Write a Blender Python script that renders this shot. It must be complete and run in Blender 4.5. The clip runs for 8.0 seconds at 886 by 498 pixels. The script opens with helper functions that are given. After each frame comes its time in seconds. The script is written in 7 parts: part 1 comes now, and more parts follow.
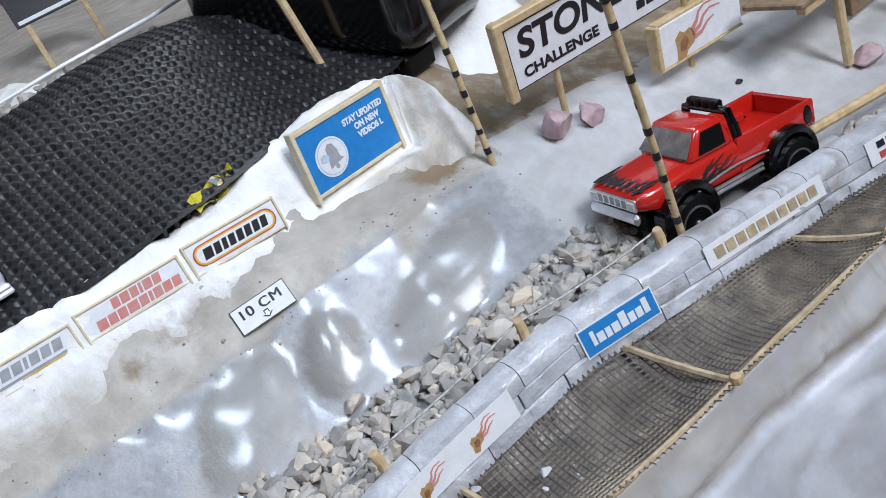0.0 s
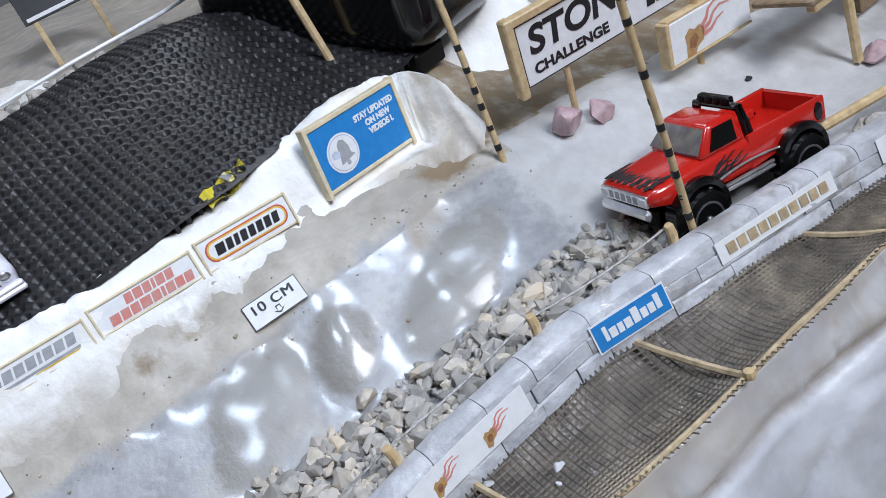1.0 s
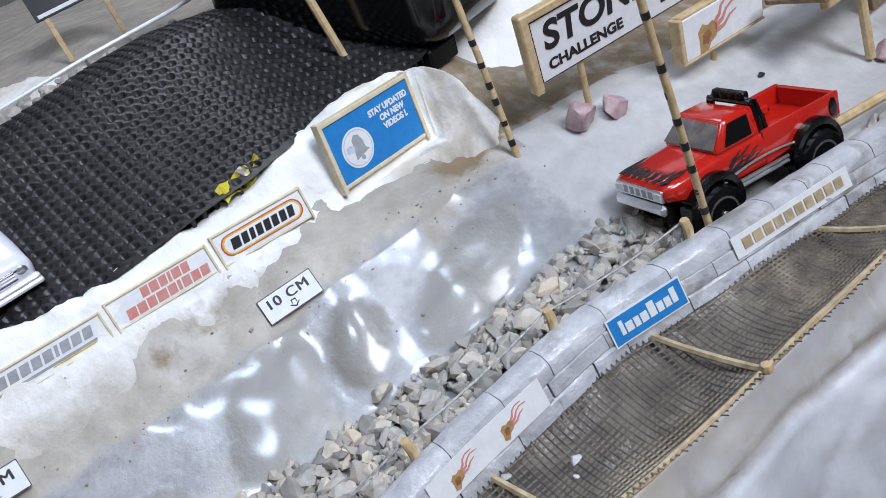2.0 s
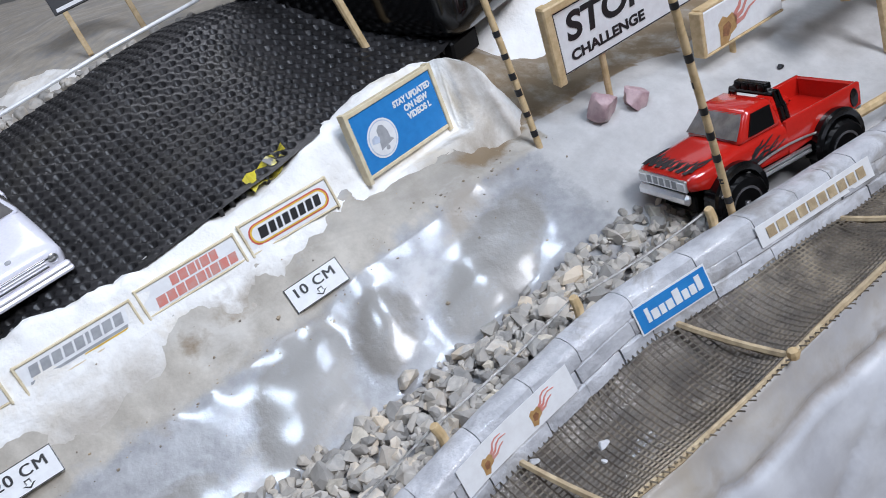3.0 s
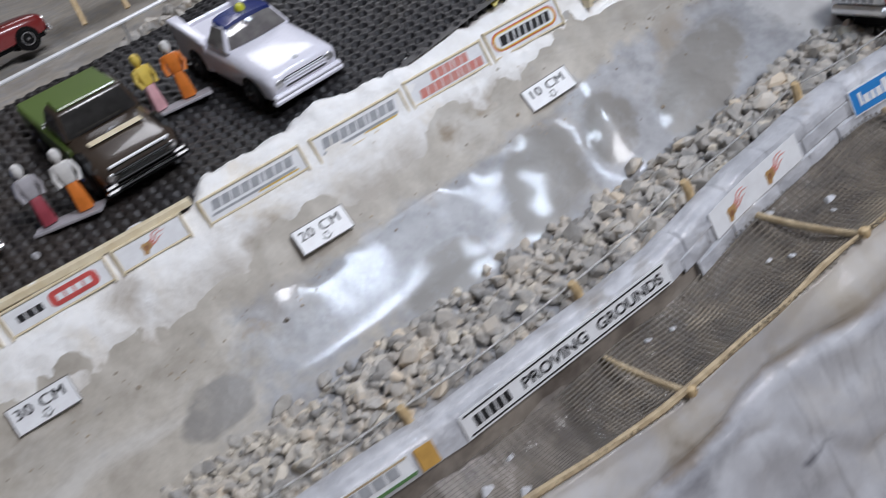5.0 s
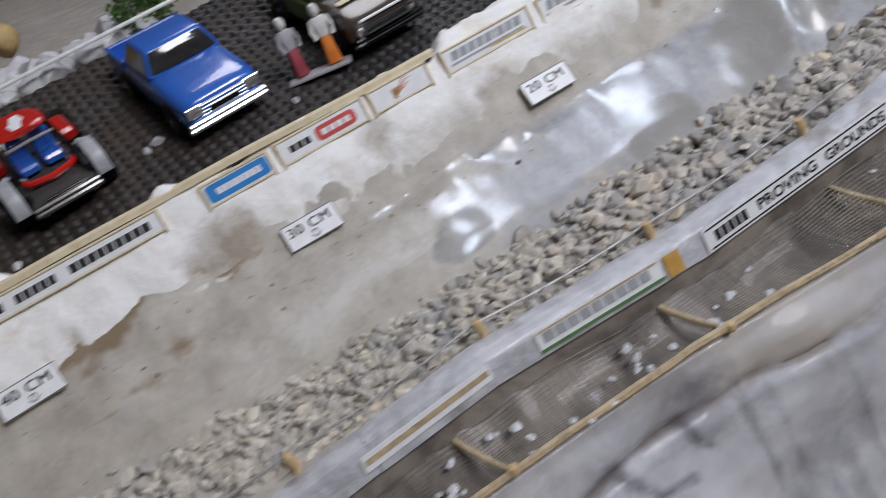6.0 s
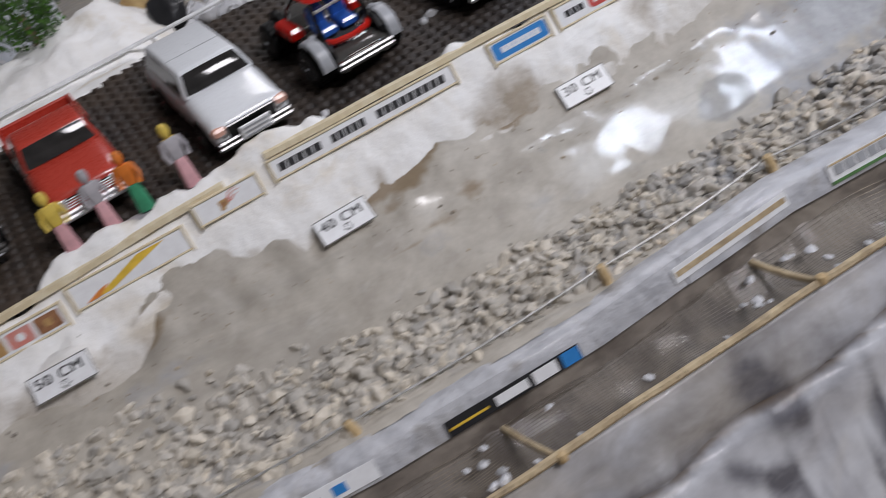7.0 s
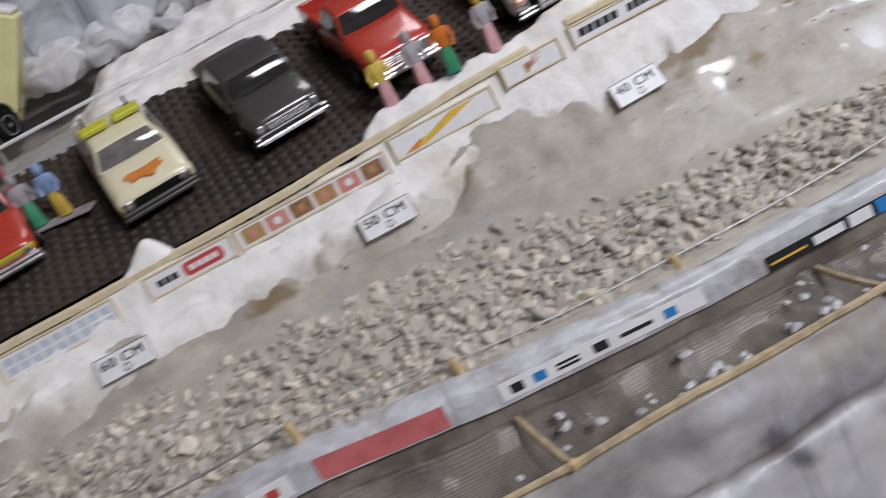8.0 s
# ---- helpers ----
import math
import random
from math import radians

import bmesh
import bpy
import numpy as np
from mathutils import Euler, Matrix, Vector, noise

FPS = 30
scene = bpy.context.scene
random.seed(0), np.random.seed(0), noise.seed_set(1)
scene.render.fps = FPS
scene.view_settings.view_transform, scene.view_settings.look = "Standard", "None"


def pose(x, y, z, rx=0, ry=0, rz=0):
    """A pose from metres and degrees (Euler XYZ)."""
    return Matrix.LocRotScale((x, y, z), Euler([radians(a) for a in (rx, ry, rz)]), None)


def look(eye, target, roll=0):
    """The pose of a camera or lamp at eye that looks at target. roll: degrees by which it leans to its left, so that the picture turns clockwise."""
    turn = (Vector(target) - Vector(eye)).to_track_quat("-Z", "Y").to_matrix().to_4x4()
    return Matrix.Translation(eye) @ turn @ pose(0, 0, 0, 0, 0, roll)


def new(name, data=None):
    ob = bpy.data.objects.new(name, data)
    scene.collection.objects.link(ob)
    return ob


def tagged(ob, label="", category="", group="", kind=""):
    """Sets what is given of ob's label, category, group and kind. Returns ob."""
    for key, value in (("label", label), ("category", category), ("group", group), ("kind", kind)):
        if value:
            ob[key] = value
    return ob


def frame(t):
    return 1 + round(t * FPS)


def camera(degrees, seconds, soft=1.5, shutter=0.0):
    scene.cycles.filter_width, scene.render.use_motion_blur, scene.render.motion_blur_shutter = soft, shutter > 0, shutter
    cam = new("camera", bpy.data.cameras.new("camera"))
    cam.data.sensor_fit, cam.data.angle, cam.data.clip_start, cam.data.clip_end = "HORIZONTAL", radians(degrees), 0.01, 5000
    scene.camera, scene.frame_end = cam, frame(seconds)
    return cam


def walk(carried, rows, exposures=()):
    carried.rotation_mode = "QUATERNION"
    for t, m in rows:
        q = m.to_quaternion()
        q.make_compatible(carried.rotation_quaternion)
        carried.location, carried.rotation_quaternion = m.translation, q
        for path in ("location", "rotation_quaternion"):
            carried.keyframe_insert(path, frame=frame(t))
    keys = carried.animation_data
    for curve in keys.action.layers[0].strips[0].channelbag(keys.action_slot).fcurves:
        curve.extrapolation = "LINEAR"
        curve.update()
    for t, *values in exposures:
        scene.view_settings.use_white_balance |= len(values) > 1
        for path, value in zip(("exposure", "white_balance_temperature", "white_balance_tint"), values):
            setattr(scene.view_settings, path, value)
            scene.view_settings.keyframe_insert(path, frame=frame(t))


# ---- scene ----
cam = camera(54.0, 8.0, soft=0.85, shutter=0.5)
ROWS = [
    (0.0, -0.0385, -0.2552, 0.1220, 61.38, 19.94, -34.98),
    (0.5, -0.0399, -0.2547, 0.1227, 61.29, 19.89, -34.94),
    (1.0, -0.0418, -0.2542, 0.1225, 61.37, 19.93, -34.87),
    (1.5, -0.0442, -0.2536, 0.1224, 61.43, 19.92, -34.78),
    (3.0, -0.0545, -0.2515, 0.1244, 61.28, 19.87, -34.57),
    (3.5, -0.0657, -0.2523, 0.1247, 61.16, 19.93, -34.34),
    (4.0, -0.0893, -0.2555, 0.1249, 60.92, 19.81, -33.89),
    (4.2, -0.1013, -0.2567, 0.1236, 60.90, 19.81, -33.69),
    (5.3, -0.1812, -0.2630, 0.1140, 59.99, 20.07, -32.22),
    (5.5, -0.1960, -0.2642, 0.1120, 60.09, 20.40, -31.31),
    (6.0, -0.2349, -0.2679, 0.1080, 60.69, 21.25, -28.71),
    (6.5, -0.2804, -0.2696, 0.1078, 61.02, 21.57, -26.69),
    (7.0, -0.3235, -0.2718, 0.1062, 61.69, 22.24, -24.11),
    (7.5, -0.3626, -0.2745, 0.1090, 61.65, 22.97, -20.87),
    (8.0, -0.4053, -0.2782, 0.1159, 61.22, 23.45, -17.96),
]
walk(cam, [(t, pose(x, y, z, rx, ry, rz)) for t, x, y, z, rx, ry, rz in ROWS], exposures=[(0, 0.02, 6050, 14), (4.2, -0.06, 6250, 16), (5.5, -0.40, 6440, 17), (6.5, -0.27, 6500, 18), (7.2, -0.22, 6580, 18), (8, 0.0, 6560, 18)])
# World, lamps and room light. Lengths below are in millimetres and are scaled in part().
MM = 0.001
world = bpy.data.worlds.new("room_world")
scene.world = world
world.use_nodes = True
world.node_tree.nodes["Background"].inputs[0].default_value = (0.75, 0.82, 1.0, 1)
world.node_tree.nodes["Background"].inputs[1].default_value = 0.008


def unseen_lamp(x, y, z, sx, sy, power, colour):
    data = bpy.data.lights.new("unseen_panel", "AREA")
    data.shape, data.size, data.size_y, data.energy, data.color = "RECTANGLE", sx, sy, power, colour
    ob = new("unseen_panel", data)
    ob.matrix_world = look((x, y, z), (x * 0.2 - 0.1, y * 0.3 - 0.02, 0.0))
    return ob


# Unseen front key, set low so its reflection misses the stream bed.
unseen_lamp(0.45, -1.30, 1.22, 0.60, 0.55, 25.0, (0.95, 0.98, 1.0))
# Fill added from behind to brighten level surfaces; no known source.
unseen_lamp(0.45, 0.85, 1.50, 0.60, 0.60, 8.0, (0.95, 0.98, 1.0))


def glint_lamp(x, y, z, sx, sy, power, colour):
    """A small unseen panel lamp added over the track for the stream bed's highlights, tilted towards it."""
    data = bpy.data.lights.new("glint_lamp", "AREA")
    data.shape, data.size, data.size_y, data.energy, data.color = "RECTANGLE", sx, sy, power, colour
    ob = new("glint_lamp", data)
    ob.matrix_world = look((x, y, z), (x - 0.10, -0.02, -0.02))
    return ob


glint_lamp(-0.02, -0.155, 0.32, 0.030, 0.07, 0.30, (0.72, 0.86, 1.0))
glint_lamp(0.125, -0.165, 0.33, 0.028, 0.075, 0.31, (0.72, 0.86, 1.0))


# ---- materials ----
def node(nt, kind, **inputs):
    n = nt.nodes.new(kind)
    for key, value in inputs.items():
        n.inputs[key.replace("_", " ")].default_value = value
    return n


def surface(name, c1, c2=None, scale=200.0, rough=0.6, metal=0.0, bump=0.0, coat=0.0, stain=None, stain_scale=40.0, stain_at=0.58, detail=6.0, spread=0.12, rand=0.0, bscale=None):
    """A painted, cast or mineral surface: fine grain between two colours, larger stains, relief and uneven gloss."""
    m = bpy.data.materials.new(name)
    m.use_nodes = True
    nt = m.node_tree
    b = nt.nodes["Principled BSDF"]
    b.inputs["Roughness"].default_value, b.inputs["Metallic"].default_value = rough, metal
    b.inputs["Coat Weight"].default_value, b.inputs["Coat Roughness"].default_value = coat, 0.06
    c2 = c2 or tuple(v * 0.82 for v in c1)
    co = nt.nodes.new("ShaderNodeTexCoord")
    fine = node(nt, "ShaderNodeTexNoise", Scale=scale, Detail=detail, Roughness=0.6)
    nt.links.new(co.outputs["Object"], fine.inputs["Vector"])
    ramp = nt.nodes.new("ShaderNodeValToRGB")
    ramp.color_ramp.elements[0].position, ramp.color_ramp.elements[1].position = 0.5 - spread, 0.5 + spread
    ramp.color_ramp.elements[0].color, ramp.color_ramp.elements[1].color = (*c2, 1), (*c1, 1)
    nt.links.new(fine.outputs["Fac"], ramp.inputs["Fac"])
    out = ramp.outputs["Color"]
    if stain:
        big = node(nt, "ShaderNodeTexNoise", Scale=stain_scale, Detail=5.0, Roughness=0.62, Distortion=0.6)
        nt.links.new(co.outputs["Object"], big.inputs["Vector"])
        cut = nt.nodes.new("ShaderNodeValToRGB")
        cut.color_ramp.elements[0].position, cut.color_ramp.elements[1].position = stain_at - 0.06, stain_at + 0.1
        nt.links.new(big.outputs["Fac"], cut.inputs["Fac"])
        mix = nt.nodes.new("ShaderNodeMix")
        mix.data_type = "RGBA"
        nt.links.new(cut.outputs["Color"], mix.inputs["Factor"])
        nt.links.new(out, mix.inputs["A"])
        mix.inputs["B"].default_value = (*stain, 1)
        out = mix.outputs["Result"]
    if rand:
        info = nt.nodes.new("ShaderNodeObjectInfo")
        geo = nt.nodes.new("ShaderNodeNewGeometry")
        add = nt.nodes.new("ShaderNodeMath")
        nt.links.new(info.outputs["Random"], add.inputs[0])
        nt.links.new(geo.outputs["Random Per Island"], add.inputs[1])
        wrap = nt.nodes.new("ShaderNodeMath")
        wrap.operation = "FRACT"
        nt.links.new(add.outputs[0], wrap.inputs[0])
        rng = node(nt, "ShaderNodeMapRange")
        rng.inputs["To Min"].default_value, rng.inputs["To Max"].default_value = 1 - rand, 1 + rand
        nt.links.new(wrap.outputs[0], rng.inputs["Value"])
        hsv = nt.nodes.new("ShaderNodeHueSaturation")
        nt.links.new(out, hsv.inputs["Color"])
        nt.links.new(rng.outputs["Result"], hsv.inputs["Value"])
        nt.links.new(rng.outputs["Result"], hsv.inputs["Saturation"])
        out = hsv.outputs["Color"]
    nt.links.new(out, b.inputs["Base Color"])
    rr = node(nt, "ShaderNodeMapRange")
    rr.inputs["To Min"].default_value, rr.inputs["To Max"].default_value = max(0.02, rough * 0.75), min(1, rough * 1.25)
    nt.links.new(fine.outputs["Fac"], rr.inputs["Value"])
    nt.links.new(rr.outputs["Result"], b.inputs["Roughness"])
    if bump:
        rel = node(nt, "ShaderNodeTexNoise", Scale=bscale or scale * 0.7, Detail=5.0, Roughness=0.6)
        nt.links.new(co.outputs["Object"], rel.inputs["Vector"])
        bp = nt.nodes.new("ShaderNodeBump")
        bp.inputs["Strength"].default_value, bp.inputs["Distance"].default_value = 0.9, bump * MM
        nt.links.new(rel.outputs["Fac"], bp.inputs["Height"])
        nt.links.new(bp.outputs["Normal"], b.inputs["Normal"])
    return m


def paint(name, c, rough=0.28, coat=0.6, metal=0.0):
    return surface(name, c, tuple(v * 0.93 for v in c), 900.0, rough, metal, coat=coat)


def ground_surface():
    """Plaster ground: grey pad, beige mud and clear varnish over the stream bed, told apart by the mesh's zones."""
    m = surface("plaster_ground", (0.40, 0.40, 0.41), (0.30, 0.30, 0.31), 160.0, 0.5, bump=0.6, stain=(0.34, 0.30, 0.25), stain_scale=22.0, stain_at=0.58)
    nt = m.node_tree
    b = nt.nodes["Principled BSDF"]
    base = b.inputs["Base Color"].links[0].from_socket
    co = next(n for n in nt.nodes if n.type == "TEX_COORD")
    zone = nt.nodes.new("ShaderNodeAttribute")
    zone.attribute_name = "zone"
    sep = nt.nodes.new("ShaderNodeSeparateColor")
    nt.links.new(zone.outputs["Color"], sep.inputs["Color"])
    wob = node(nt, "ShaderNodeTexNoise", Scale=110.0, Detail=6.0, Roughness=0.65)
    nt.links.new(co.outputs["Object"], wob.inputs["Vector"])

    def edge(socket):
        a = nt.nodes.new("ShaderNodeMath")
        nt.links.new(socket, a.inputs[0])
        nt.links.new(wob.outputs["Fac"], a.inputs[1])
        r = node(nt, "ShaderNodeMapRange")
        r.inputs["From Min"].default_value, r.inputs["From Max"].default_value = 0.88, 1.16
        nt.links.new(a.outputs[0], r.inputs["Value"])
        return r.outputs["Result"]

    mud = nt.nodes.new("ShaderNodeValToRGB")
    mud.color_ramp.elements[0].position, mud.color_ramp.elements[1].position = 0.36, 0.66
    mud.color_ramp.elements[0].color, mud.color_ramp.elements[1].color = (0.36, 0.325, 0.275, 1), (0.53, 0.49, 0.425, 1)
    grain = node(nt, "ShaderNodeTexNoise", Scale=70.0, Detail=8.0, Roughness=0.72)
    nt.links.new(co.outputs["Object"], grain.inputs["Vector"])
    nt.links.new(grain.outputs["Fac"], mud.inputs["Fac"])
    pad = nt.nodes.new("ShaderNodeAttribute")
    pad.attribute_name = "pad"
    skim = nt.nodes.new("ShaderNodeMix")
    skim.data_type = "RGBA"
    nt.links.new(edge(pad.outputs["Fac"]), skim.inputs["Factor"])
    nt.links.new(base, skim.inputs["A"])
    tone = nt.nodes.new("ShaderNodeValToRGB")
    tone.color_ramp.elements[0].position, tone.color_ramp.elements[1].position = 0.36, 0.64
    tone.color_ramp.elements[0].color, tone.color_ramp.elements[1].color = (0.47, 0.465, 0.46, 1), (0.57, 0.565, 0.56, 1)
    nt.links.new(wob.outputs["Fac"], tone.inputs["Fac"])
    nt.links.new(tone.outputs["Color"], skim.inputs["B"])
    mix = nt.nodes.new("ShaderNodeMix")
    mix.data_type = "RGBA"
    nt.links.new(edge(sep.outputs["Green"]), mix.inputs["Factor"])
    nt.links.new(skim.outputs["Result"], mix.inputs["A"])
    earth = mud.outputs["Color"]
    for seed, scale, lo, hi, most, colour in ((3.1, 24.0, 0.52, 0.66, 0.65, (0.30, 0.275, 0.24, 1)), (7.7, 33.0, 0.55, 0.68, 0.6, (0.64, 0.62, 0.58, 1))):
        move = nt.nodes.new("ShaderNodeMapping")
        move.inputs["Location"].default_value, move.inputs["Scale"].default_value = (seed, seed, 0), (0.55, 1.2, 1.0)
        nt.links.new(co.outputs["Object"], move.inputs["Vector"])
        patch = node(nt, "ShaderNodeTexNoise", Scale=scale, Detail=6.0, Roughness=0.62, Distortion=0.5)
        nt.links.new(move.outputs["Vector"], patch.inputs["Vector"])
        lim = node(nt, "ShaderNodeMapRange")
        lim.inputs["From Min"].default_value, lim.inputs["From Max"].default_value, lim.inputs["To Max"].default_value = lo, hi, most
        nt.links.new(patch.outputs["Fac"], lim.inputs["Value"])
        over = nt.nodes.new("ShaderNodeMix")
        over.data_type = "RGBA"
        nt.links.new(lim.outputs["Result"], over.inputs["Factor"])
        nt.links.new(earth, over.inputs["A"])
        over.inputs["B"].default_value = colour
        earth = over.outputs["Result"]
    nt.links.new(earth, mix.inputs["B"])
    rust = nt.nodes.new("ShaderNodeMix")
    rust.data_type = "RGBA"
    nt.links.new(edge(sep.outputs["Blue"]), rust.inputs["Factor"])
    nt.links.new(mix.outputs["Result"], rust.inputs["A"])
    rust.inputs["B"].default_value = (0.25, 0.185, 0.115, 1)
    soak = nt.nodes.new("ShaderNodeMix")
    soak.data_type = "RGBA"
    nt.links.new(edge(zone.outputs["Alpha"]), soak.inputs["Factor"])
    nt.links.new(rust.outputs["Result"], soak.inputs["A"])
    soak.inputs["B"].default_value = (0.265, 0.25, 0.23, 1)
    nt.links.new(soak.outputs["Result"], b.inputs["Base Color"])
    film = node(nt, "ShaderNodeMapRange")
    film.inputs["From Min"].default_value, film.inputs["From Max"].default_value = 0.42, 0.50
    rag = nt.nodes.new("ShaderNodeMath")
    rag.operation = "MULTIPLY_ADD"
    rag.inputs[1].default_value = 0.16
    nt.links.new(wob.outputs["Fac"], rag.inputs[0])
    nt.links.new(sep.outputs["Red"], rag.inputs[2])
    nt.links.new(rag.outputs[0], film.inputs["Value"])
    wet = film.outputs["Result"]
    thin = nt.nodes.new("ShaderNodeMath")
    thin.operation = "MULTIPLY"
    thin.inputs[1].default_value = 0.85
    nt.links.new(wet, thin.inputs[0])
    nt.links.new(thin.outputs[0], b.inputs["Coat Weight"])
    gloss = node(nt, "ShaderNodeMapRange")
    gloss.inputs["To Min"].default_value, gloss.inputs["To Max"].default_value = 0.55, 0.38
    nt.links.new(wet, gloss.inputs["Value"])
    nt.links.new(gloss.outputs["Result"], b.inputs["Roughness"])
    b.inputs["Coat IOR"].default_value = 1.45
    b.inputs["Coat Roughness"].default_value = 0.135
    lumps = node(nt, "ShaderNodeTexNoise", Scale=34.0, Detail=2.0, Roughness=0.4, Distortion=0.5)
    nt.links.new(co.outputs["Object"], lumps.inputs["Vector"])
    cb = nt.nodes.new("ShaderNodeBump")
    cb.inputs["Strength"].default_value, cb.inputs["Distance"].default_value = 0.06, 1.6 * MM
    nt.links.new(lumps.outputs["Fac"], cb.inputs["Height"])
    nt.links.new(cb.outputs["Normal"], b.inputs["Coat Normal"])
    return m


M_GROUND = ground_surface()
M_SNOW = surface("snow_plaster", (0.92, 0.915, 0.90), (0.86, 0.845, 0.815), 120.0, 0.75, bump=2.0, stain=(0.72, 0.65, 0.54), stain_scale=26.0, stain_at=0.61)
M_ROCKWALL = surface("painted_rock", (0.60, 0.61, 0.64), (0.45, 0.455, 0.485), 45.0, 0.55, bump=0.7, coat=0.12, stain=(0.60, 0.56, 0.50), stain_scale=12.0, stain_at=0.62)


def paint_zones(m, colours, scale=60.0, low=0.82, high=1.3):
    """Lays coats of paint over a material where the mesh's zones call for them, with ragged edges."""
    nt = m.node_tree
    b = nt.nodes["Principled BSDF"]
    out = b.inputs["Base Color"].links[0].from_socket
    co = next(n for n in nt.nodes if n.type == "TEX_COORD")
    zone = nt.nodes.new("ShaderNodeAttribute")
    zone.attribute_name = "zone"
    sep = nt.nodes.new("ShaderNodeSeparateColor")
    nt.links.new(zone.outputs["Color"], sep.inputs["Color"])
    wob = node(nt, "ShaderNodeTexNoise", Scale=scale, Detail=7.0, Roughness=0.7, Distortion=0.4)
    nt.links.new(co.outputs["Object"], wob.inputs["Vector"])
    for channel, colour in colours:
        add = nt.nodes.new("ShaderNodeMath")
        nt.links.new(sep.outputs[channel], add.inputs[0])
        nt.links.new(wob.outputs["Fac"], add.inputs[1])
        r = node(nt, "ShaderNodeMapRange")
        r.inputs["From Min"].default_value, r.inputs["From Max"].default_value, r.inputs["To Max"].default_value = low, high, 0.92
        nt.links.new(add.outputs[0], r.inputs["Value"])
        mix = nt.nodes.new("ShaderNodeMix")
        mix.data_type = "RGBA"
        nt.links.new(r.outputs["Result"], mix.inputs["Factor"])
        nt.links.new(out, mix.inputs["A"])
        mix.inputs["B"].default_value = (*colour, 1)
        out = mix.outputs["Result"]
    nt.links.new(out, b.inputs["Base Color"])


paint_zones(M_SNOW, [("Red", (0.50, 0.455, 0.395)), ("Green", (0.33, 0.27, 0.20))], 75.0, 0.72, 1.30)
def add_streaks(m, colour, amount=0.55):
    """Thin runs of dark paint down a face, and hairline cracks."""
    nt = m.node_tree
    b = nt.nodes["Principled BSDF"]
    out = b.inputs["Base Color"].links[0].from_socket
    co = next(n for n in nt.nodes if n.type == "TEX_COORD")
    gate = node(nt, "ShaderNodeTexNoise", Scale=11.0, Detail=3.0, Roughness=0.6)
    nt.links.new(co.outputs["Object"], gate.inputs["Vector"])
    for scale, lo, hi, by in (((150.0, 60.0, 9.0), 0.54, 0.66, amount), ((34.0, 16.0, 5.0), 0.52, 0.68, amount * 0.8)):
        mp = nt.nodes.new("ShaderNodeMapping")
        mp.inputs["Scale"].default_value = scale
        nt.links.new(co.outputs["Object"], mp.inputs["Vector"])
        run = node(nt, "ShaderNodeTexNoise", Scale=1.0, Detail=6.0, Roughness=0.65, Distortion=0.5)
        nt.links.new(mp.outputs["Vector"], run.inputs["Vector"])
        r = node(nt, "ShaderNodeMapRange")
        r.inputs["From Min"].default_value, r.inputs["From Max"].default_value, r.inputs["To Max"].default_value = lo, hi, by
        nt.links.new(run.outputs["Fac"], r.inputs["Value"])
        g = node(nt, "ShaderNodeMapRange")
        g.inputs["From Min"].default_value, g.inputs["From Max"].default_value = 0.44, 0.6
        nt.links.new(gate.outputs["Fac"], g.inputs["Value"])
        mul = nt.nodes.new("ShaderNodeMath")
        mul.operation = "MULTIPLY"
        nt.links.new(r.outputs["Result"], mul.inputs[0])
        nt.links.new(g.outputs["Result"], mul.inputs[1])
        mix = nt.nodes.new("ShaderNodeMix")
        mix.data_type = "RGBA"
        nt.links.new(mul.outputs[0], mix.inputs["Factor"])
        nt.links.new(out, mix.inputs["A"])
        mix.inputs["B"].default_value = (*colour, 1)
        out = mix.outputs["Result"]
    nt.links.new(out, b.inputs["Base Color"])


add_streaks(M_ROCKWALL, (0.16, 0.155, 0.17))
paint_zones(M_ROCKWALL, [("Red", (0.50, 0.45, 0.375)), ("Green", (0.085, 0.083, 0.10)), ("Blue", (0.24, 0.17, 0.10))], 60.0, 0.80, 1.45)
M_CURB = surface("grey_stone_paint", (0.58, 0.585, 0.61), (0.42, 0.425, 0.45), 120.0, 0.4, bump=1.3, coat=0.2, stain=(0.30, 0.28, 0.26), stain_scale=62.0, stain_at=0.60, rand=0.07, bscale=170.0)
M_GRAVEL = surface("gravel_stone", (0.47, 0.45, 0.42), (0.33, 0.315, 0.295), 330.0, 0.7, bump=0.5, stain=(0.52, 0.46, 0.385), stain_scale=55.0, stain_at=0.50, rand=0.36)
M_MUDGRAVEL = surface("muddy_gravel", (0.58, 0.535, 0.465), (0.42, 0.385, 0.33), 260.0, 0.75, bump=0.5, stain=(0.55, 0.515, 0.46), stain_scale=50.0, stain_at=0.55, rand=0.3)
M_PINK = surface("pink_stone", (0.58, 0.42, 0.43), (0.42, 0.28, 0.30), 240.0, 0.5, bump=0.5, stain=(0.62, 0.56, 0.55), stain_scale=90.0, stain_at=0.6)
M_RUBBER = surface("black_rubber", (0.026, 0.025, 0.0265), (0.014, 0.0136, 0.0145), 120.0, 0.42, bump=0.12, stain=(0.030, 0.028, 0.026), stain_scale=18.0, stain_at=0.6)


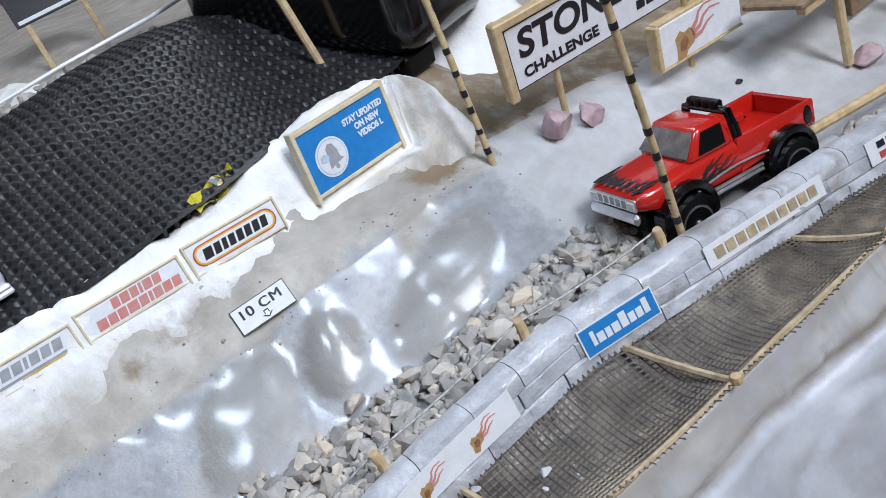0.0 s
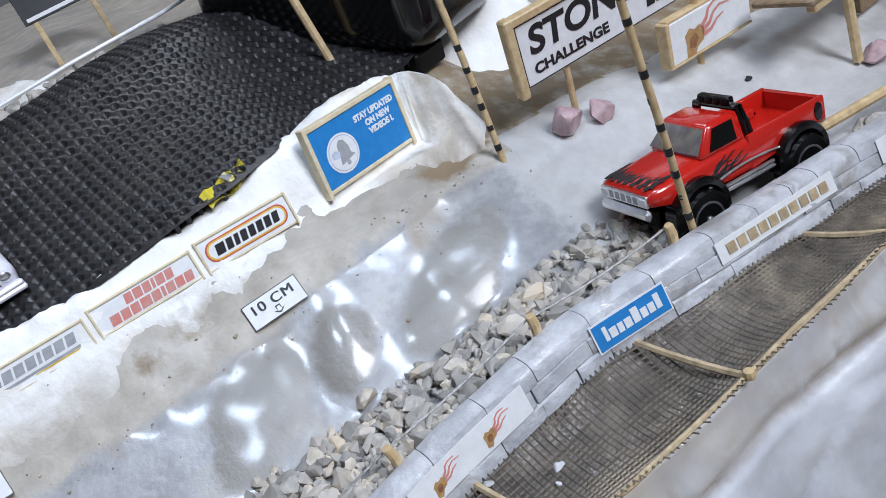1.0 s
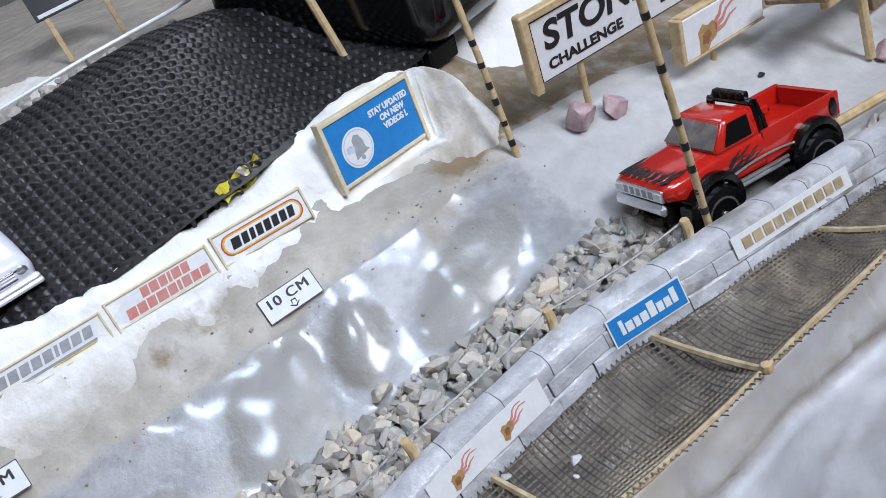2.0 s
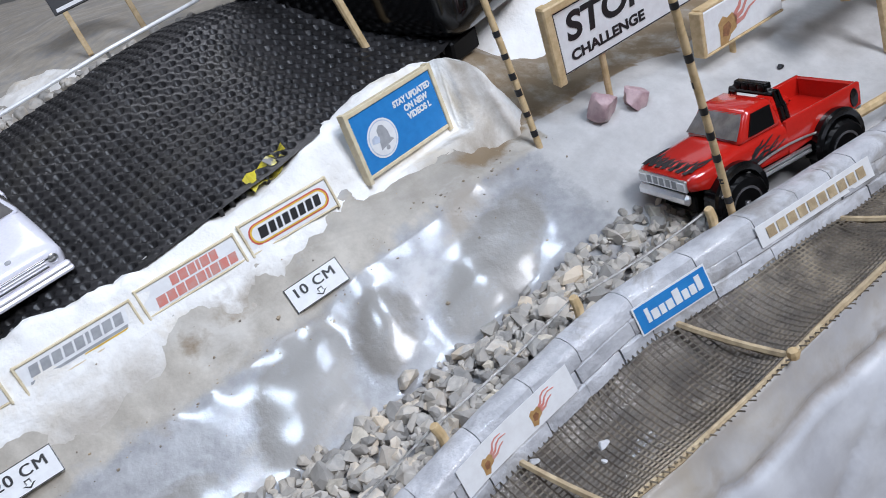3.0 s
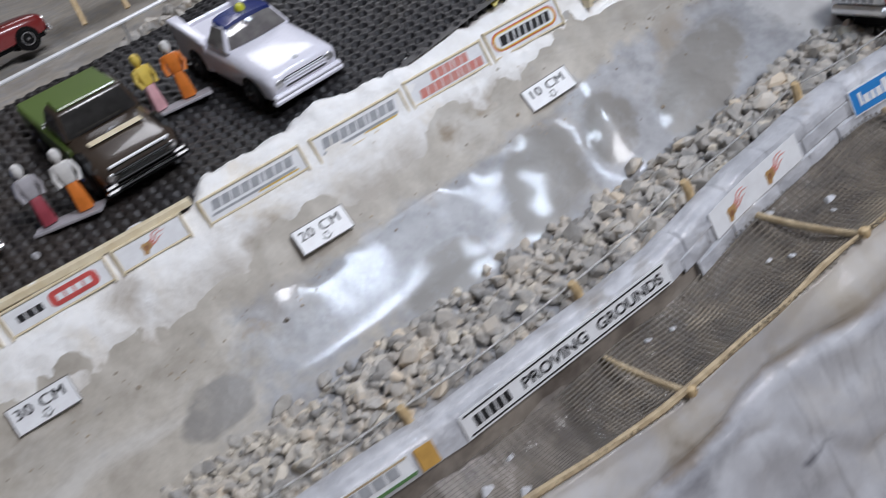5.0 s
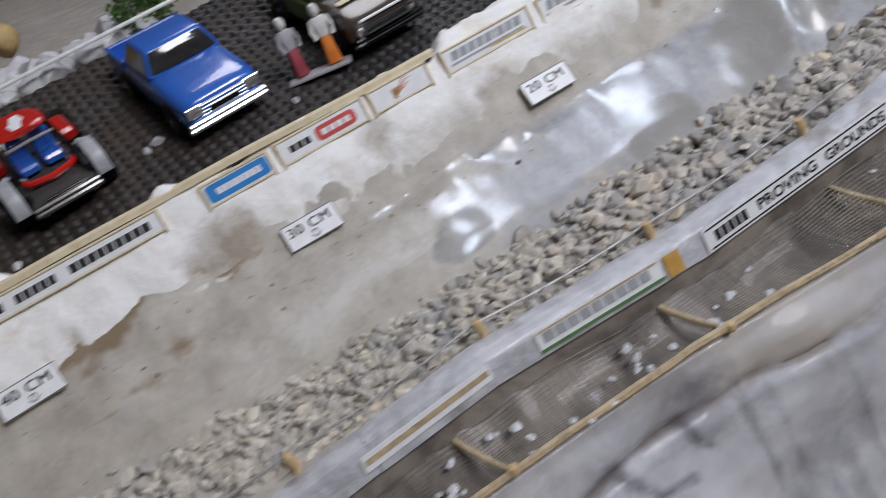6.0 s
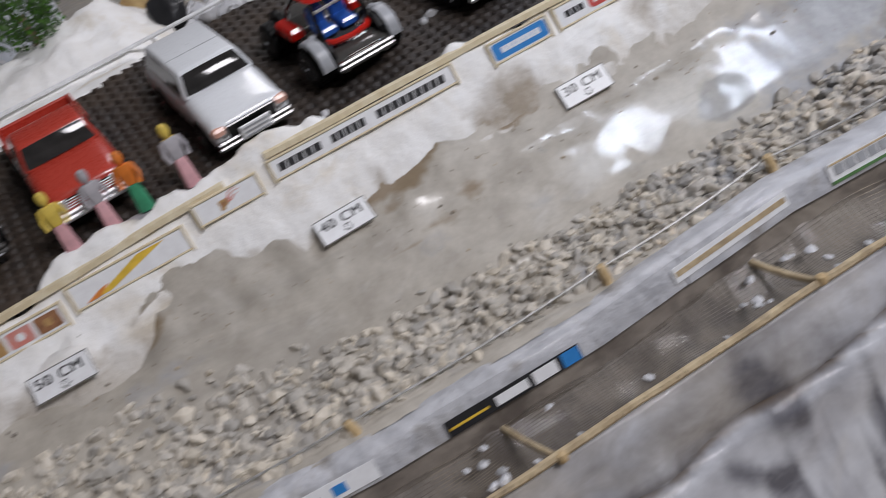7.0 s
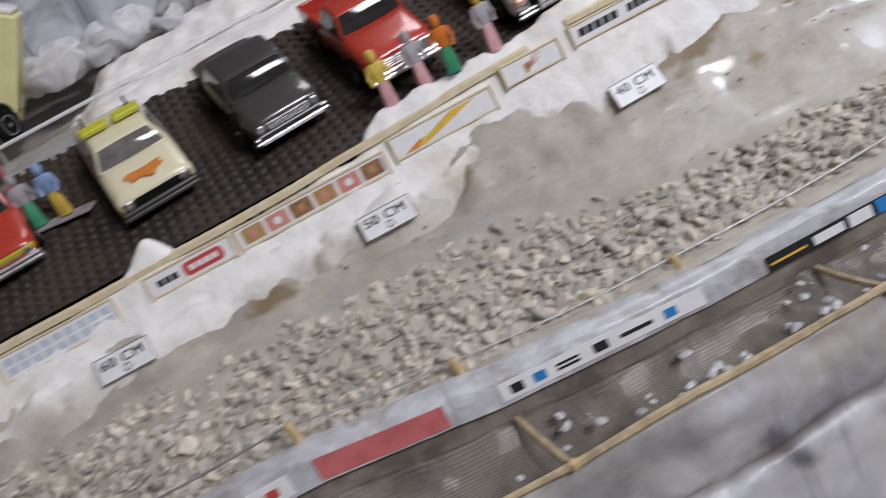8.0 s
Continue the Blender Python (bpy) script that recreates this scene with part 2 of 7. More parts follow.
def browner_end(m, colour, x_far, x_near):
    """Turns the mat browner and duller towards its far end, in uneven patches."""
    nt = m.node_tree
    b = nt.nodes["Principled BSDF"]
    b.inputs["Specular IOR Level"].default_value = 0.42
    co = next(n for n in nt.nodes if n.type == "TEX_COORD")
    axes = nt.nodes.new("ShaderNodeSeparateXYZ")
    nt.links.new(co.outputs["Object"], axes.inputs[0])
    ramp = node(nt, "ShaderNodeMapRange")
    ramp.inputs["From Min"].default_value, ramp.inputs["From Max"].default_value = x_near * MM, x_far * MM
    nt.links.new(axes.outputs["X"], ramp.inputs["Value"])
    cloud = node(nt, "ShaderNodeTexNoise", Scale=55.0, Detail=6.0, Roughness=0.65)
    nt.links.new(co.outputs["Object"], cloud.inputs["Vector"])
    lim = node(nt, "ShaderNodeMapRange")
    lim.inputs["From Min"].default_value, lim.inputs["From Max"].default_value, lim.inputs["To Min"].default_value = 0.38, 0.62, 0.35
    nt.links.new(cloud.outputs["Fac"], lim.inputs["Value"])
    much = nt.nodes.new("ShaderNodeMath")
    much.operation = "MULTIPLY"
    nt.links.new(ramp.outputs["Result"], much.inputs[0])
    nt.links.new(lim.outputs["Result"], much.inputs[1])
    for socket, far_value in (("Base Color", colour), ("Roughness", 0.72)):
        mix = nt.nodes.new("ShaderNodeMix")
        mix.data_type = "RGBA" if socket == "Base Color" else "FLOAT"
        ports = [p for p in mix.inputs if p.enabled]
        nt.links.new(much.outputs[0], ports[0])
        nt.links.new(b.inputs[socket].links[0].from_socket, ports[1])
        ports[2].default_value = far_value
        nt.links.new(next(p for p in mix.outputs if p.enabled), b.inputs[socket])


browner_end(M_RUBBER, (0.052, 0.036, 0.025, 1), -260, -90)
M_WOOD = surface("pale_wood", (0.66, 0.50, 0.29), (0.52, 0.37, 0.19), 300.0, 0.55, bump=0.25, stain=(0.44, 0.30, 0.15), stain_scale=120.0, stain_at=0.64)
M_PALEWOOD = surface("pale_stripwood", (0.76, 0.67, 0.48), (0.66, 0.55, 0.36), 300.0, 0.55, bump=0.2)
M_EARTH = surface("brown_earth", (0.27, 0.235, 0.20), (0.12, 0.10, 0.085), 70.0, 0.6, bump=1.2, coat=0.15, stain=(0.33, 0.29, 0.245), stain_scale=28.0, stain_at=0.57)
M_LATH = surface("dry_lath", (0.58, 0.46, 0.29), (0.40, 0.30, 0.18), 260.0, 0.6, bump=0.4, stain=(0.30, 0.23, 0.15), stain_scale=80.0, stain_at=0.6)
M_NET = surface("net_wire", (0.16, 0.13, 0.095), (0.075, 0.062, 0.048), 160.0, 0.5, metal=0.2, stain=(0.34, 0.28, 0.20), stain_scale=30.0, stain_at=0.60)
M_WIRE = surface("bright_wire", (0.62, 0.62, 0.62), (0.45, 0.44, 0.42), 600.0, 0.3, metal=0.7)
M_RAIL = surface("white_rail", (0.82, 0.83, 0.84), (0.7, 0.7, 0.7), 300.0, 0.3)
M_WHITE = surface("white_card", (0.84, 0.85, 0.86), (0.78, 0.78, 0.79), 300.0, 0.4)
M_BLACK = surface("black_ink", (0.02, 0.02, 0.022), None, 300.0, 0.4)
M_BLUE = surface("blue_card", (0.03, 0.24, 0.60), (0.025, 0.21, 0.55), 300.0, 0.35)
M_RED = surface("red_ink", (0.62, 0.09, 0.08), None, 300.0, 0.4)
M_ORANGE = surface("orange_ink", (0.75, 0.25, 0.05), None, 300.0, 0.4)
M_YELLOW = surface("yellow_ink", (0.80, 0.52, 0.06), None, 300.0, 0.4)
M_GREY = surface("grey_ink", (0.40, 0.41, 0.43), None, 300.0, 0.4)
M_GREENINK = surface("green_ink", (0.10, 0.22, 0.08), None, 300.0, 0.45)
M_TAG = surface("orange_paper", (0.62, 0.36, 0.09), (0.5, 0.28, 0.07), 200.0, 0.5)
M_BROWN = surface("brown_ink", (0.36, 0.17, 0.08), (0.22, 0.10, 0.05), 500.0, 0.45)
M_PALEBLUE = surface("pale_blue_ink", (0.60, 0.67, 0.80), None, 300.0, 0.4)
M_CHROME = surface("chrome", (0.92, 0.92, 0.93), (0.82, 0.82, 0.83), 300.0, 0.32, metal=1.0)
M_TYRE = surface("black_tyre", (0.003, 0.003, 0.0033), (0.002, 0.002, 0.0022), 300.0, 0.45)
M_TYRE.node_tree.nodes["Principled BSDF"].inputs["Specular IOR Level"].default_value = 0.18
M_GLASS = surface("smoked_window", (0.035, 0.033, 0.032), (0.022, 0.021, 0.02), 200.0, 0.09, coat=0.3)
M_GLASSCLEAR = surface("clear_window", (0.20, 0.19, 0.18), (0.13, 0.12, 0.12), 200.0, 0.1, coat=0.5)
M_RIM = surface("rim_metal", (0.52, 0.52, 0.53), (0.4, 0.4, 0.41), 400.0, 0.25, metal=0.9)
M_BLACKGLOSS = paint("black_gloss", (0.004, 0.004, 0.0045), 0.14, 0.1)
M_REDPAINT = paint("red_enamel", (0.55, 0.016, 0.009), 0.2, 0.9)
M_DIRT = surface("brown_dirt", (0.30, 0.21, 0.125), (0.19, 0.13, 0.08), 200.0, 0.8, bump=0.8, stain=(0.40, 0.33, 0.24), stain_scale=60.0, stain_at=0.6)


# ---- mesh helpers ----
def finish(bm):
    bmesh.ops.recalc_face_normals(bm, faces=bm.faces)
    return bm


def part(name, bm, material, parent=None, label="", smooth=False, mats=()):
    """Links a bmesh (in millimetres) as one mesh object, under a thing or a part."""
    me = bpy.data.meshes.new(name)
    for v in bm.verts:
        v.co *= MM
    for f in bm.faces:
        f.smooth = smooth
    bm.to_mesh(me)
    bm.free()
    for m in (material, *mats):
        me.materials.append(m)
    if smooth:
        me.set_sharp_from_angle(angle=radians(38))
    ob = new(name, me)
    ob.parent = parent
    if label:
        tagged(ob, label)
    return ob


def thing(name, x=0, y=0, z=0, rx=0, ry=0, rz=0, label="", category="", group="", kind=""):
    ob = new(name)
    ob.empty_display_size = 0.005
    ob.matrix_world = pose(x * MM, y * MM, z * MM, rx, ry, rz)
    return tagged(ob, label, category, group, kind)


def box(bm, x0, x1, y0, y1, z0, z1, bevel=0.0, seg=1):
    vs = [bm.verts.new((x, y, z)) for x in (x0, x1) for y in (y0, y1) for z in (z0, z1)]
    idx = ((0, 1, 3, 2), (4, 6, 7, 5), (0, 4, 5, 1), (2, 3, 7, 6), (0, 2, 6, 4), (1, 5, 7, 3))
    fs = [bm.faces.new([vs[i] for i in f]) for f in idx]
    if bevel:
        es = list({e for f in fs for e in f.edges})
        bmesh.ops.bevel(bm, geom=es, offset=bevel, segments=seg, affect="EDGES", profile=0.5)
    return bm


def boxes(*args, bevel=0.0):
    bm = bmesh.new()
    for a in args:
        box(bm, *a, bevel=bevel)
    return finish(bm)


def hexa(bm, pts, bevel=0.0, seg=1):
    """A solid from eight corners: four below, four above, in the same turn."""
    vs = [bm.verts.new(p) for p in pts]
    fs = [bm.faces.new([vs[i] for i in f]) for f in ((3, 2, 1, 0), (4, 5, 6, 7), (0, 1, 5, 4), (1, 2, 6, 5), (2, 3, 7, 6), (3, 0, 4, 7))]
    if bevel:
        bmesh.ops.bevel(bm, geom=list({e for f in fs for e in f.edges}), offset=bevel, segments=seg, affect="EDGES", profile=0.5)
    return bm


def tube(bm, pts, radius, sides=8, radii=None):
    """A rod along a line of points."""
    pts = [Vector(p) for p in pts]
    rings = []
    for i, p in enumerate(pts):
        d = (pts[min(i + 1, len(pts) - 1)] - pts[max(i - 1, 0)]).normalized()
        a = d.orthogonal().normalized() if abs(d.z) > 0.95 else d.cross(Vector((0, 0, 1))).normalized()
        b = d.cross(a)
        r = radii[i] if radii else radius
        rings.append([bm.verts.new(p + (a * math.cos(2 * math.pi * k / sides) + b * math.sin(2 * math.pi * k / sides)) * r) for k in range(sides)])
    for r0, r1 in zip(rings, rings[1:]):
        for k in range(sides):
            bm.faces.new((r0[k], r0[(k + 1) % sides], r1[(k + 1) % sides], r1[k]))
    bm.faces.new(rings[0])
    bm.faces.new(rings[-1])
    return bm


def lathe(bm, profile, axis="z", at=(0, 0, 0), sides=24):
    """A turned shape: profile of (radius, height)."""
    rings = []
    for r, h in profile:
        ring = []
        for k in range(sides):
            a = 2 * math.pi * k / sides
            p = (r * math.cos(a), r * math.sin(a), h)
            p = p if axis == "z" else (p[0], p[2], p[1]) if axis == "y" else (p[2], p[0], p[1])
            ring.append(bm.verts.new((p[0] + at[0], p[1] + at[1], p[2] + at[2])))
        rings.append(ring)
    for r0, r1 in zip(rings, rings[1:]):
        for k in range(sides):
            bm.faces.new((r0[k], r0[(k + 1) % sides], r1[(k + 1) % sides], r1[k]))
    bm.faces.new(rings[0])
    bm.faces.new(rings[-1])
    return bm


def loft(bm, rings):
    """Skin over closed rings of equal length, with capped ends."""
    made = [[bm.verts.new(p) for p in ring] for ring in rings]
    n = len(made[0])
    for r0, r1 in zip(made, made[1:]):
        for k in range(n):
            bm.faces.new((r0[k], r0[(k + 1) % n], r1[(k + 1) % n], r1[k]))
    bm.faces.new(made[0])
    bm.faces.new(made[-1])
    return bm


def panel(p4, thick=0.3):
    """A thin plate with these four corners, raised along its normal."""
    a, b, c, d = (Vector(p) for p in p4)
    n = (b - a).cross(d - a).normalized() * thick
    bm = bmesh.new()
    hexa(bm, [a, b, c, d, a + n, b + n, c + n, d + n])
    return finish(bm)


def plate(pts, z0, z1):
    """A flat plate with the given outline, in x and y."""
    bm = bmesh.new()
    lo, hi = [bm.verts.new((x, y, z0)) for x, y in pts], [bm.verts.new((x, y, z1)) for x, y in pts]
    bm.faces.new(lo[::-1])
    bm.faces.new(hi)
    for k in range(len(pts)):
        bm.faces.new((lo[k], lo[(k + 1) % len(pts)], hi[(k + 1) % len(pts)], hi[k]))
    return finish(bm)


def lettering(text, size, material, parent, x=0, y=0, z=0, shear=0.0, align="CENTER", name="lettering", stretch=1.0, spacing=1.0, bold=0.0):
    """Raised letters in the built-in font, lying in the parent's x-z plane and facing -y."""
    cu = bpy.data.curves.new(name, "FONT")
    cu.body, cu.size, cu.align_x, cu.align_y, cu.shear, cu.extrude, cu.space_character, cu.offset = text, size * MM, align, "CENTER", shear, 0.05 * MM, spacing, bold * MM
    tmp = bpy.data.objects.new(name, cu)
    scene.collection.objects.link(tmp)
    bpy.context.view_layer.update()
    me = bpy.data.meshes.new_from_object(tmp.evaluated_get(bpy.context.evaluated_depsgraph_get()))
    bpy.data.objects.remove(tmp)
    me.materials.clear()
    me.materials.append(material)
    ob = new(name, me)
    ob.parent = parent
    ob.matrix_basis = pose(x * MM, y * MM, z * MM, 90, 0, 0) @ Matrix.Diagonal((stretch, 1, 1, 1))
    return ob


def fbm(x, y, z=0.0, scale=20.0, octaves=4):
    return noise.fractal(Vector((x / scale, y / scale, z / scale)), 0.9, 2.0, octaves)


# ---- the lie of the land ----
SECTIONS = []
SECTIONS.append((-760, [(-110, -26), (-40, -22), (-12, -11), (0, -3), (9, 8), (30, 15), (200, 36)]))
SECTIONS.append((-600, [(-110, -27), (-40, -23), (-12, -13), (0, -6), (9, 6), (30, 18), (200, 38)]))
SECTIONS.append((-400, [(-110, -33), (-40, -28), (-26, -22), (-3, -8), (4, -1), (9, 5), (16, 13), (30, 21), (200, 40)]))
SECTIONS.append((-300, [(-110, -37), (-33, -32.5), (-24, -27.5), (-3, -8), (4, 3), (9, 11), (16, 20), (30, 23), (200, 43)]))
SECTIONS.append((-100, [(-110, -38), (-34, -34), (-24, -28), (-3, -8), (4, 3), (9, 12), (16, 21), (30, 26), (200, 46)]))
SECTIONS.append((0, [(-110, -37), (-35, -34), (-23, -24), (-3, -5.5), (4, 5.5), (9, 16), (16, 27), (30, 33), (45, 38), (200, 57)]))
SECTIONS.append((30, [(-110, -33), (-62, -31), (-36, -31), (-22, -19), (-4, 0), (6, 11), (14, 22), (30, 36), (45, 43), (200, 60)]))
SECTIONS.append((60, [(-110, -30), (-62, -28), (-36, -28), (-22, -17), (-4, 2), (6, 12), (14, 22), (30, 38), (45, 44), (200, 62)]))
SECTIONS.append((110, [(-110, -28), (-56, -28), (-38, -18), (-6, 1), (8, 5), (22, 14), (40, 30), (80, 44), (200, 60)]))
SECTIONS.append((150, [(-110, -31), (-58, -31), (-42, -22), (-17, -3), (0, 2), (12, 6), (30, 12), (80, 22), (200, 45)]))
SECTIONS.append((200, [(-110, -35), (-60, -34), (-48, -31), (-27, -17), (-10, -8), (15, 0), (40, 6), (80, 14), (200, 40)]))
SECTIONS.append((300, [(-110, -40), (-75, -39), (-45, -34), (-25, -26), (0, -16), (40, -6), (80, 4), (200, 25)]))
SECTIONS.append((480, [(-110, -42), (-75, -41), (-45, -36), (-25, -30), (0, -22), (40, -12), (80, 0), (200, 20)]))
SX = [s[0] for s in SECTIONS]


def along(x, pts):
    return float(np.interp(x, [p[0] for p in pts], [p[1] for p in pts]))


def height(x, y):
    """The ground's height in millimetres, before its fine lumps."""
    i = min(max(int(np.searchsorted(SX, x)) - 1, 0), len(SX) - 2)
    a = min(max((x - SX[i]) / (SX[i + 1] - SX[i]), 0), 1)
    a = a * a * (3 - 2 * a)
    z = along(y, SECTIONS[i][1]) * (1 - a) + along(y, SECTIONS[i + 1][1]) * a
    if y > 70 and x < 135:
        k = min(1, (y - 70) / 60) * min(1, (135 - x) / 40)
        z += (mat_z(x, min(y, 172)) - 4 - z) * k
    return z


def mat_z(x, y):
    """The upper side of the rubber mat, which rises to a rounded ridge and falls off behind it."""
    base = along(x, [(-760, 20), (-373, 25), (-150, 27), (-80, 26), (0, 36), (42, 39), (90, 34), (160, 34)])
    return base + along(y, [(0, -10), (30, 0), (55, 7.8), (80, 17.0), (95, 25.5), (110, 32), (125, 34), (145, 33), (175, 28), (240, 24)]) + 0.9 * fbm(x, y, 6, 60, 2)


def curb_y(x):
    return along(x, [(-760, -70), (-390, -72), (-300, -73), (-100, -77), (-22, -80), (10, -78), (70, -79), (114, -87), (166, -90), (240, -97), (480, -112)])


def curb_z(x):
    return along(x, [(-760, -17), (-445, -21), (-390, -29), (-320, -34), (-250, -35), (-178, -30), (-100, -34), (-22, -30), (20, -23), (60, -18), (114, -16), (166, -19), (240, -23), (480, -32)])


def gravel_y(x):
    return along(x, [(-760, -10), (-520, -10), (-365, -15), (-300, -26), (-200, -30), (0, -33), (60, -38), (105, -42), (125, -46)])


RESIN = ((64, -24, 27, 12, 12, 2.6), (-12, -19, 25, 12, 20, 1.6), (19, -20, 12, 9, 30, 2.8), (-66, -26, 20, 8, 8, 0.7), (-150, -20, 14, 7, 10, 0.6))


HOLLOWS = ((-266, 5, 17, 5, 4.0, 0.8), (-216, 4.5, 13, 3.5, 3.5, 0.85), (-245, -6.5, 12, 3, 1.6, 0.55), (-323, 0.5, 16, 4, 2.5, 0.5), (-15, 5.2, 12, 3.5, 2.5, 0.6), (-31, 3.4, 9, 3, 2.0, 0.7), (-156, 8, 9, 3, 2.0, 0.55), (-203, -6.6, 10, 2.5, 1.4, 0.5), (70, 5, 20, 3, 1.0, 0.35), (-372, 3, 15, 4, 2.5, 0.5), (-440, -2, 16, 4, 2.0, 0.5), (-108, 4, 12, 3, 2.0, 0.5))


def hollow(x, y):
    """Eroded pits along the foot of the bank: their depth, and the brown of earth and shade painted into them."""
    deep = brown = 0.0
    if -14 < y < 14:
        for cx, cy, rx, ry, depth, tone in HOLLOWS:
            if abs(x - cx) < 2 * rx:
                q = ((x - cx) / rx) ** 2 + ((y - cy) / ry) ** 2
                q *= 1 + 0.7 * fbm(x * 0.7, y * 1.5, cx, 9, 3)
                k = math.exp(-max(0.0, q))
                deep, brown = max(deep, depth * k), max(brown, tone * k)
    return deep, brown


def resin(x, y):
    """Lumps of clear resin in the stream bed: their height and how dark the wet rock under them shows."""
    if x > 110 or x < -190 or y > 4 or y < -48:
        return 0.0, 0.0
    lift = dark = 0.0
    for cx, cy, rx, ry, turn, high in RESIN:
        c, s = math.cos(radians(turn)), math.sin(radians(turn))
        u, v = ((x - cx) * c + (y - cy) * s) / rx, ((y - cy) * c - (x - cx) * s) / ry
        q = math.sqrt(u * u + v * v) * (1 + 0.28 * fbm(x, y, cx, 22, 2))
        if q < 1.25:
            k = max(0.0, 1 - q * q)
            lift += high * k ** 1.2 * (1 + 0.22 * fbm(x, y, cx + 9, 12, 2))
            dark = max(dark, min(1.0, (1.25 - q) * 2.4))
    return lift, dark


def lumpy(x, y):
    z = height(x, y)
    bed = math.exp(-(((y + 20) / 16) ** 2)) if x < 130 else 0.0
    if 36 < x < 100 and 4 < y < 13 + (x - 47) * 0.235:
        z = min(z, 12.5 + max(0.0, abs(x - 68) - 27) * 1.2)
    strip = math.exp(-(((y - 2) / 8) ** 4)) if x < 112 else 0.0
    if x < -90:
        z += strip * min(1, (-90 - x) / 40) * (3.2 * fbm(x * 0.45, y * 1.3, 84, 20, 3) - 0.6)
    return z - hollow(x, y)[0] + resin(x, y)[0] + (0.5 if x > -50 else 1.0) * bed * fbm(x, y, 3, 42, 2) + (0.8 - 0.76 * bed) * fbm(x, y, 9, 9, 3) + strip * (2.0 * fbm(x, y, 14, 13, 4) + 1.6 * max(0.0, fbm(x, y, 44, 24, 2)))


def build_ground():
    xs = np.arange(-760, 481, 2.6)
    ys = list(np.arange(0, 130, 2.2)) + [140, 152, 166, 182, 200, 225, 255, 290, 340, 400, 500, 650, 900]
    verts, zones = [], []
    for x in xs:
        y0 = curb_y(x) + 4
        for d in ys:
            y = y0 + d
            far = max(0.0, y - 215)
            z = lumpy(x, y)
            if x < 158 and y > 34:
                z = min(z, mat_z(x, y) - 5)
            z += (0.12 * far if far < 120 else 14.4 + 0.02 * (far - 120)) + (2.5 * fbm(x, y, 5, 45, 3) if y > 165 else 0)
            verts.append((x * MM, y * MM, z * MM))
            top = -5.5 + 1.6 * fbm(x, 0, 23, 46, 2) if x > -130 else -3.5 + 4 * fbm(x, 0, 23, 40, 3)
            wet = min(1.0, max(0.0, 0.42 + (top - y) * 0.3)) * min(1, max(0, (y + 52) / 8)) * min(1, max(0, (128 - x) / 12))
            if x < -130:
                wet = min(wet, along(x, [(-400, 0.46), (-330, 0.56), (-230, 0.62)]) + 0.9 * fbm(x, y, 37, 32, 3))
            mud = 0.8 * math.exp(-(((y - 3.5) / 10) ** 4)) * (1 if x < 112 else 0) + 0.6 * min(1, max(0, (-150 - x) / 150)) * (1 if y < 4 else 0)
            mud += 0.5 * math.exp(-(((y + 26) / 9) ** 2)) * (1 if x < 0 else 0.3)
            mud = max(mud, 0.75 if y > 8 and x > 85 else 0.0, 0.6 if y > 150 else 0.0)
            rust = 0.78 * math.exp(-(((x - 92) / 14) ** 2 - 0) - ((y - 4) / 8) ** 2) + (0.62 if x > 105 and 6 < y < 60 else 0) + 0.9 * math.exp(-(((x - 62) / 34) ** 2) - ((y - 170) / 34) ** 2)
            # the hollows' brown, partly painted shade, joins the rust here
            rust += 0.9 * hollow(x, y)[1]
            if x < -60 and -14 < y < 14:
                rust += 0.85 * max(0.0, fbm(x * 0.5, y * 1.6, 91, 24, 4) - 0.02) * min(1, (-60 - x) / 60)
            if x < -90 and y < 4:
                mud = max(mud, min(1, (-90 - x) / 70) * (0.72 + 0.5 * fbm(x * 0.6, y, 95, 34, 3)))
            zones.append((wet, min(mud, 0.8), min(rust, 0.8), 0.7 * resin(x, y)[1]))
    n = len(ys)
    faces = [(i * n + j, i * n + j + 1, (i + 1) * n + j + 1, (i + 1) * n + j)[::-1] for i in range(len(xs) - 1) for j in range(n - 1)]
    me = bpy.data.meshes.new("ground")
    me.from_pydata(verts, [], faces)
    me.attributes.new("zone", "FLOAT_COLOR", "POINT").data.foreach_set("color", np.array(zones, dtype=np.float32).ravel())
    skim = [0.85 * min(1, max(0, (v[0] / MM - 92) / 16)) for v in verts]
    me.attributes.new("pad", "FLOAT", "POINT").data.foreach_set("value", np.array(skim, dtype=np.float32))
    me.shade_smooth()
    me.materials.append(M_GROUND)
    return tagged(new("ground", me), "grey plaster hillside with beige mud and a varnished stream bed", "ground", kind="structure")


build_ground()
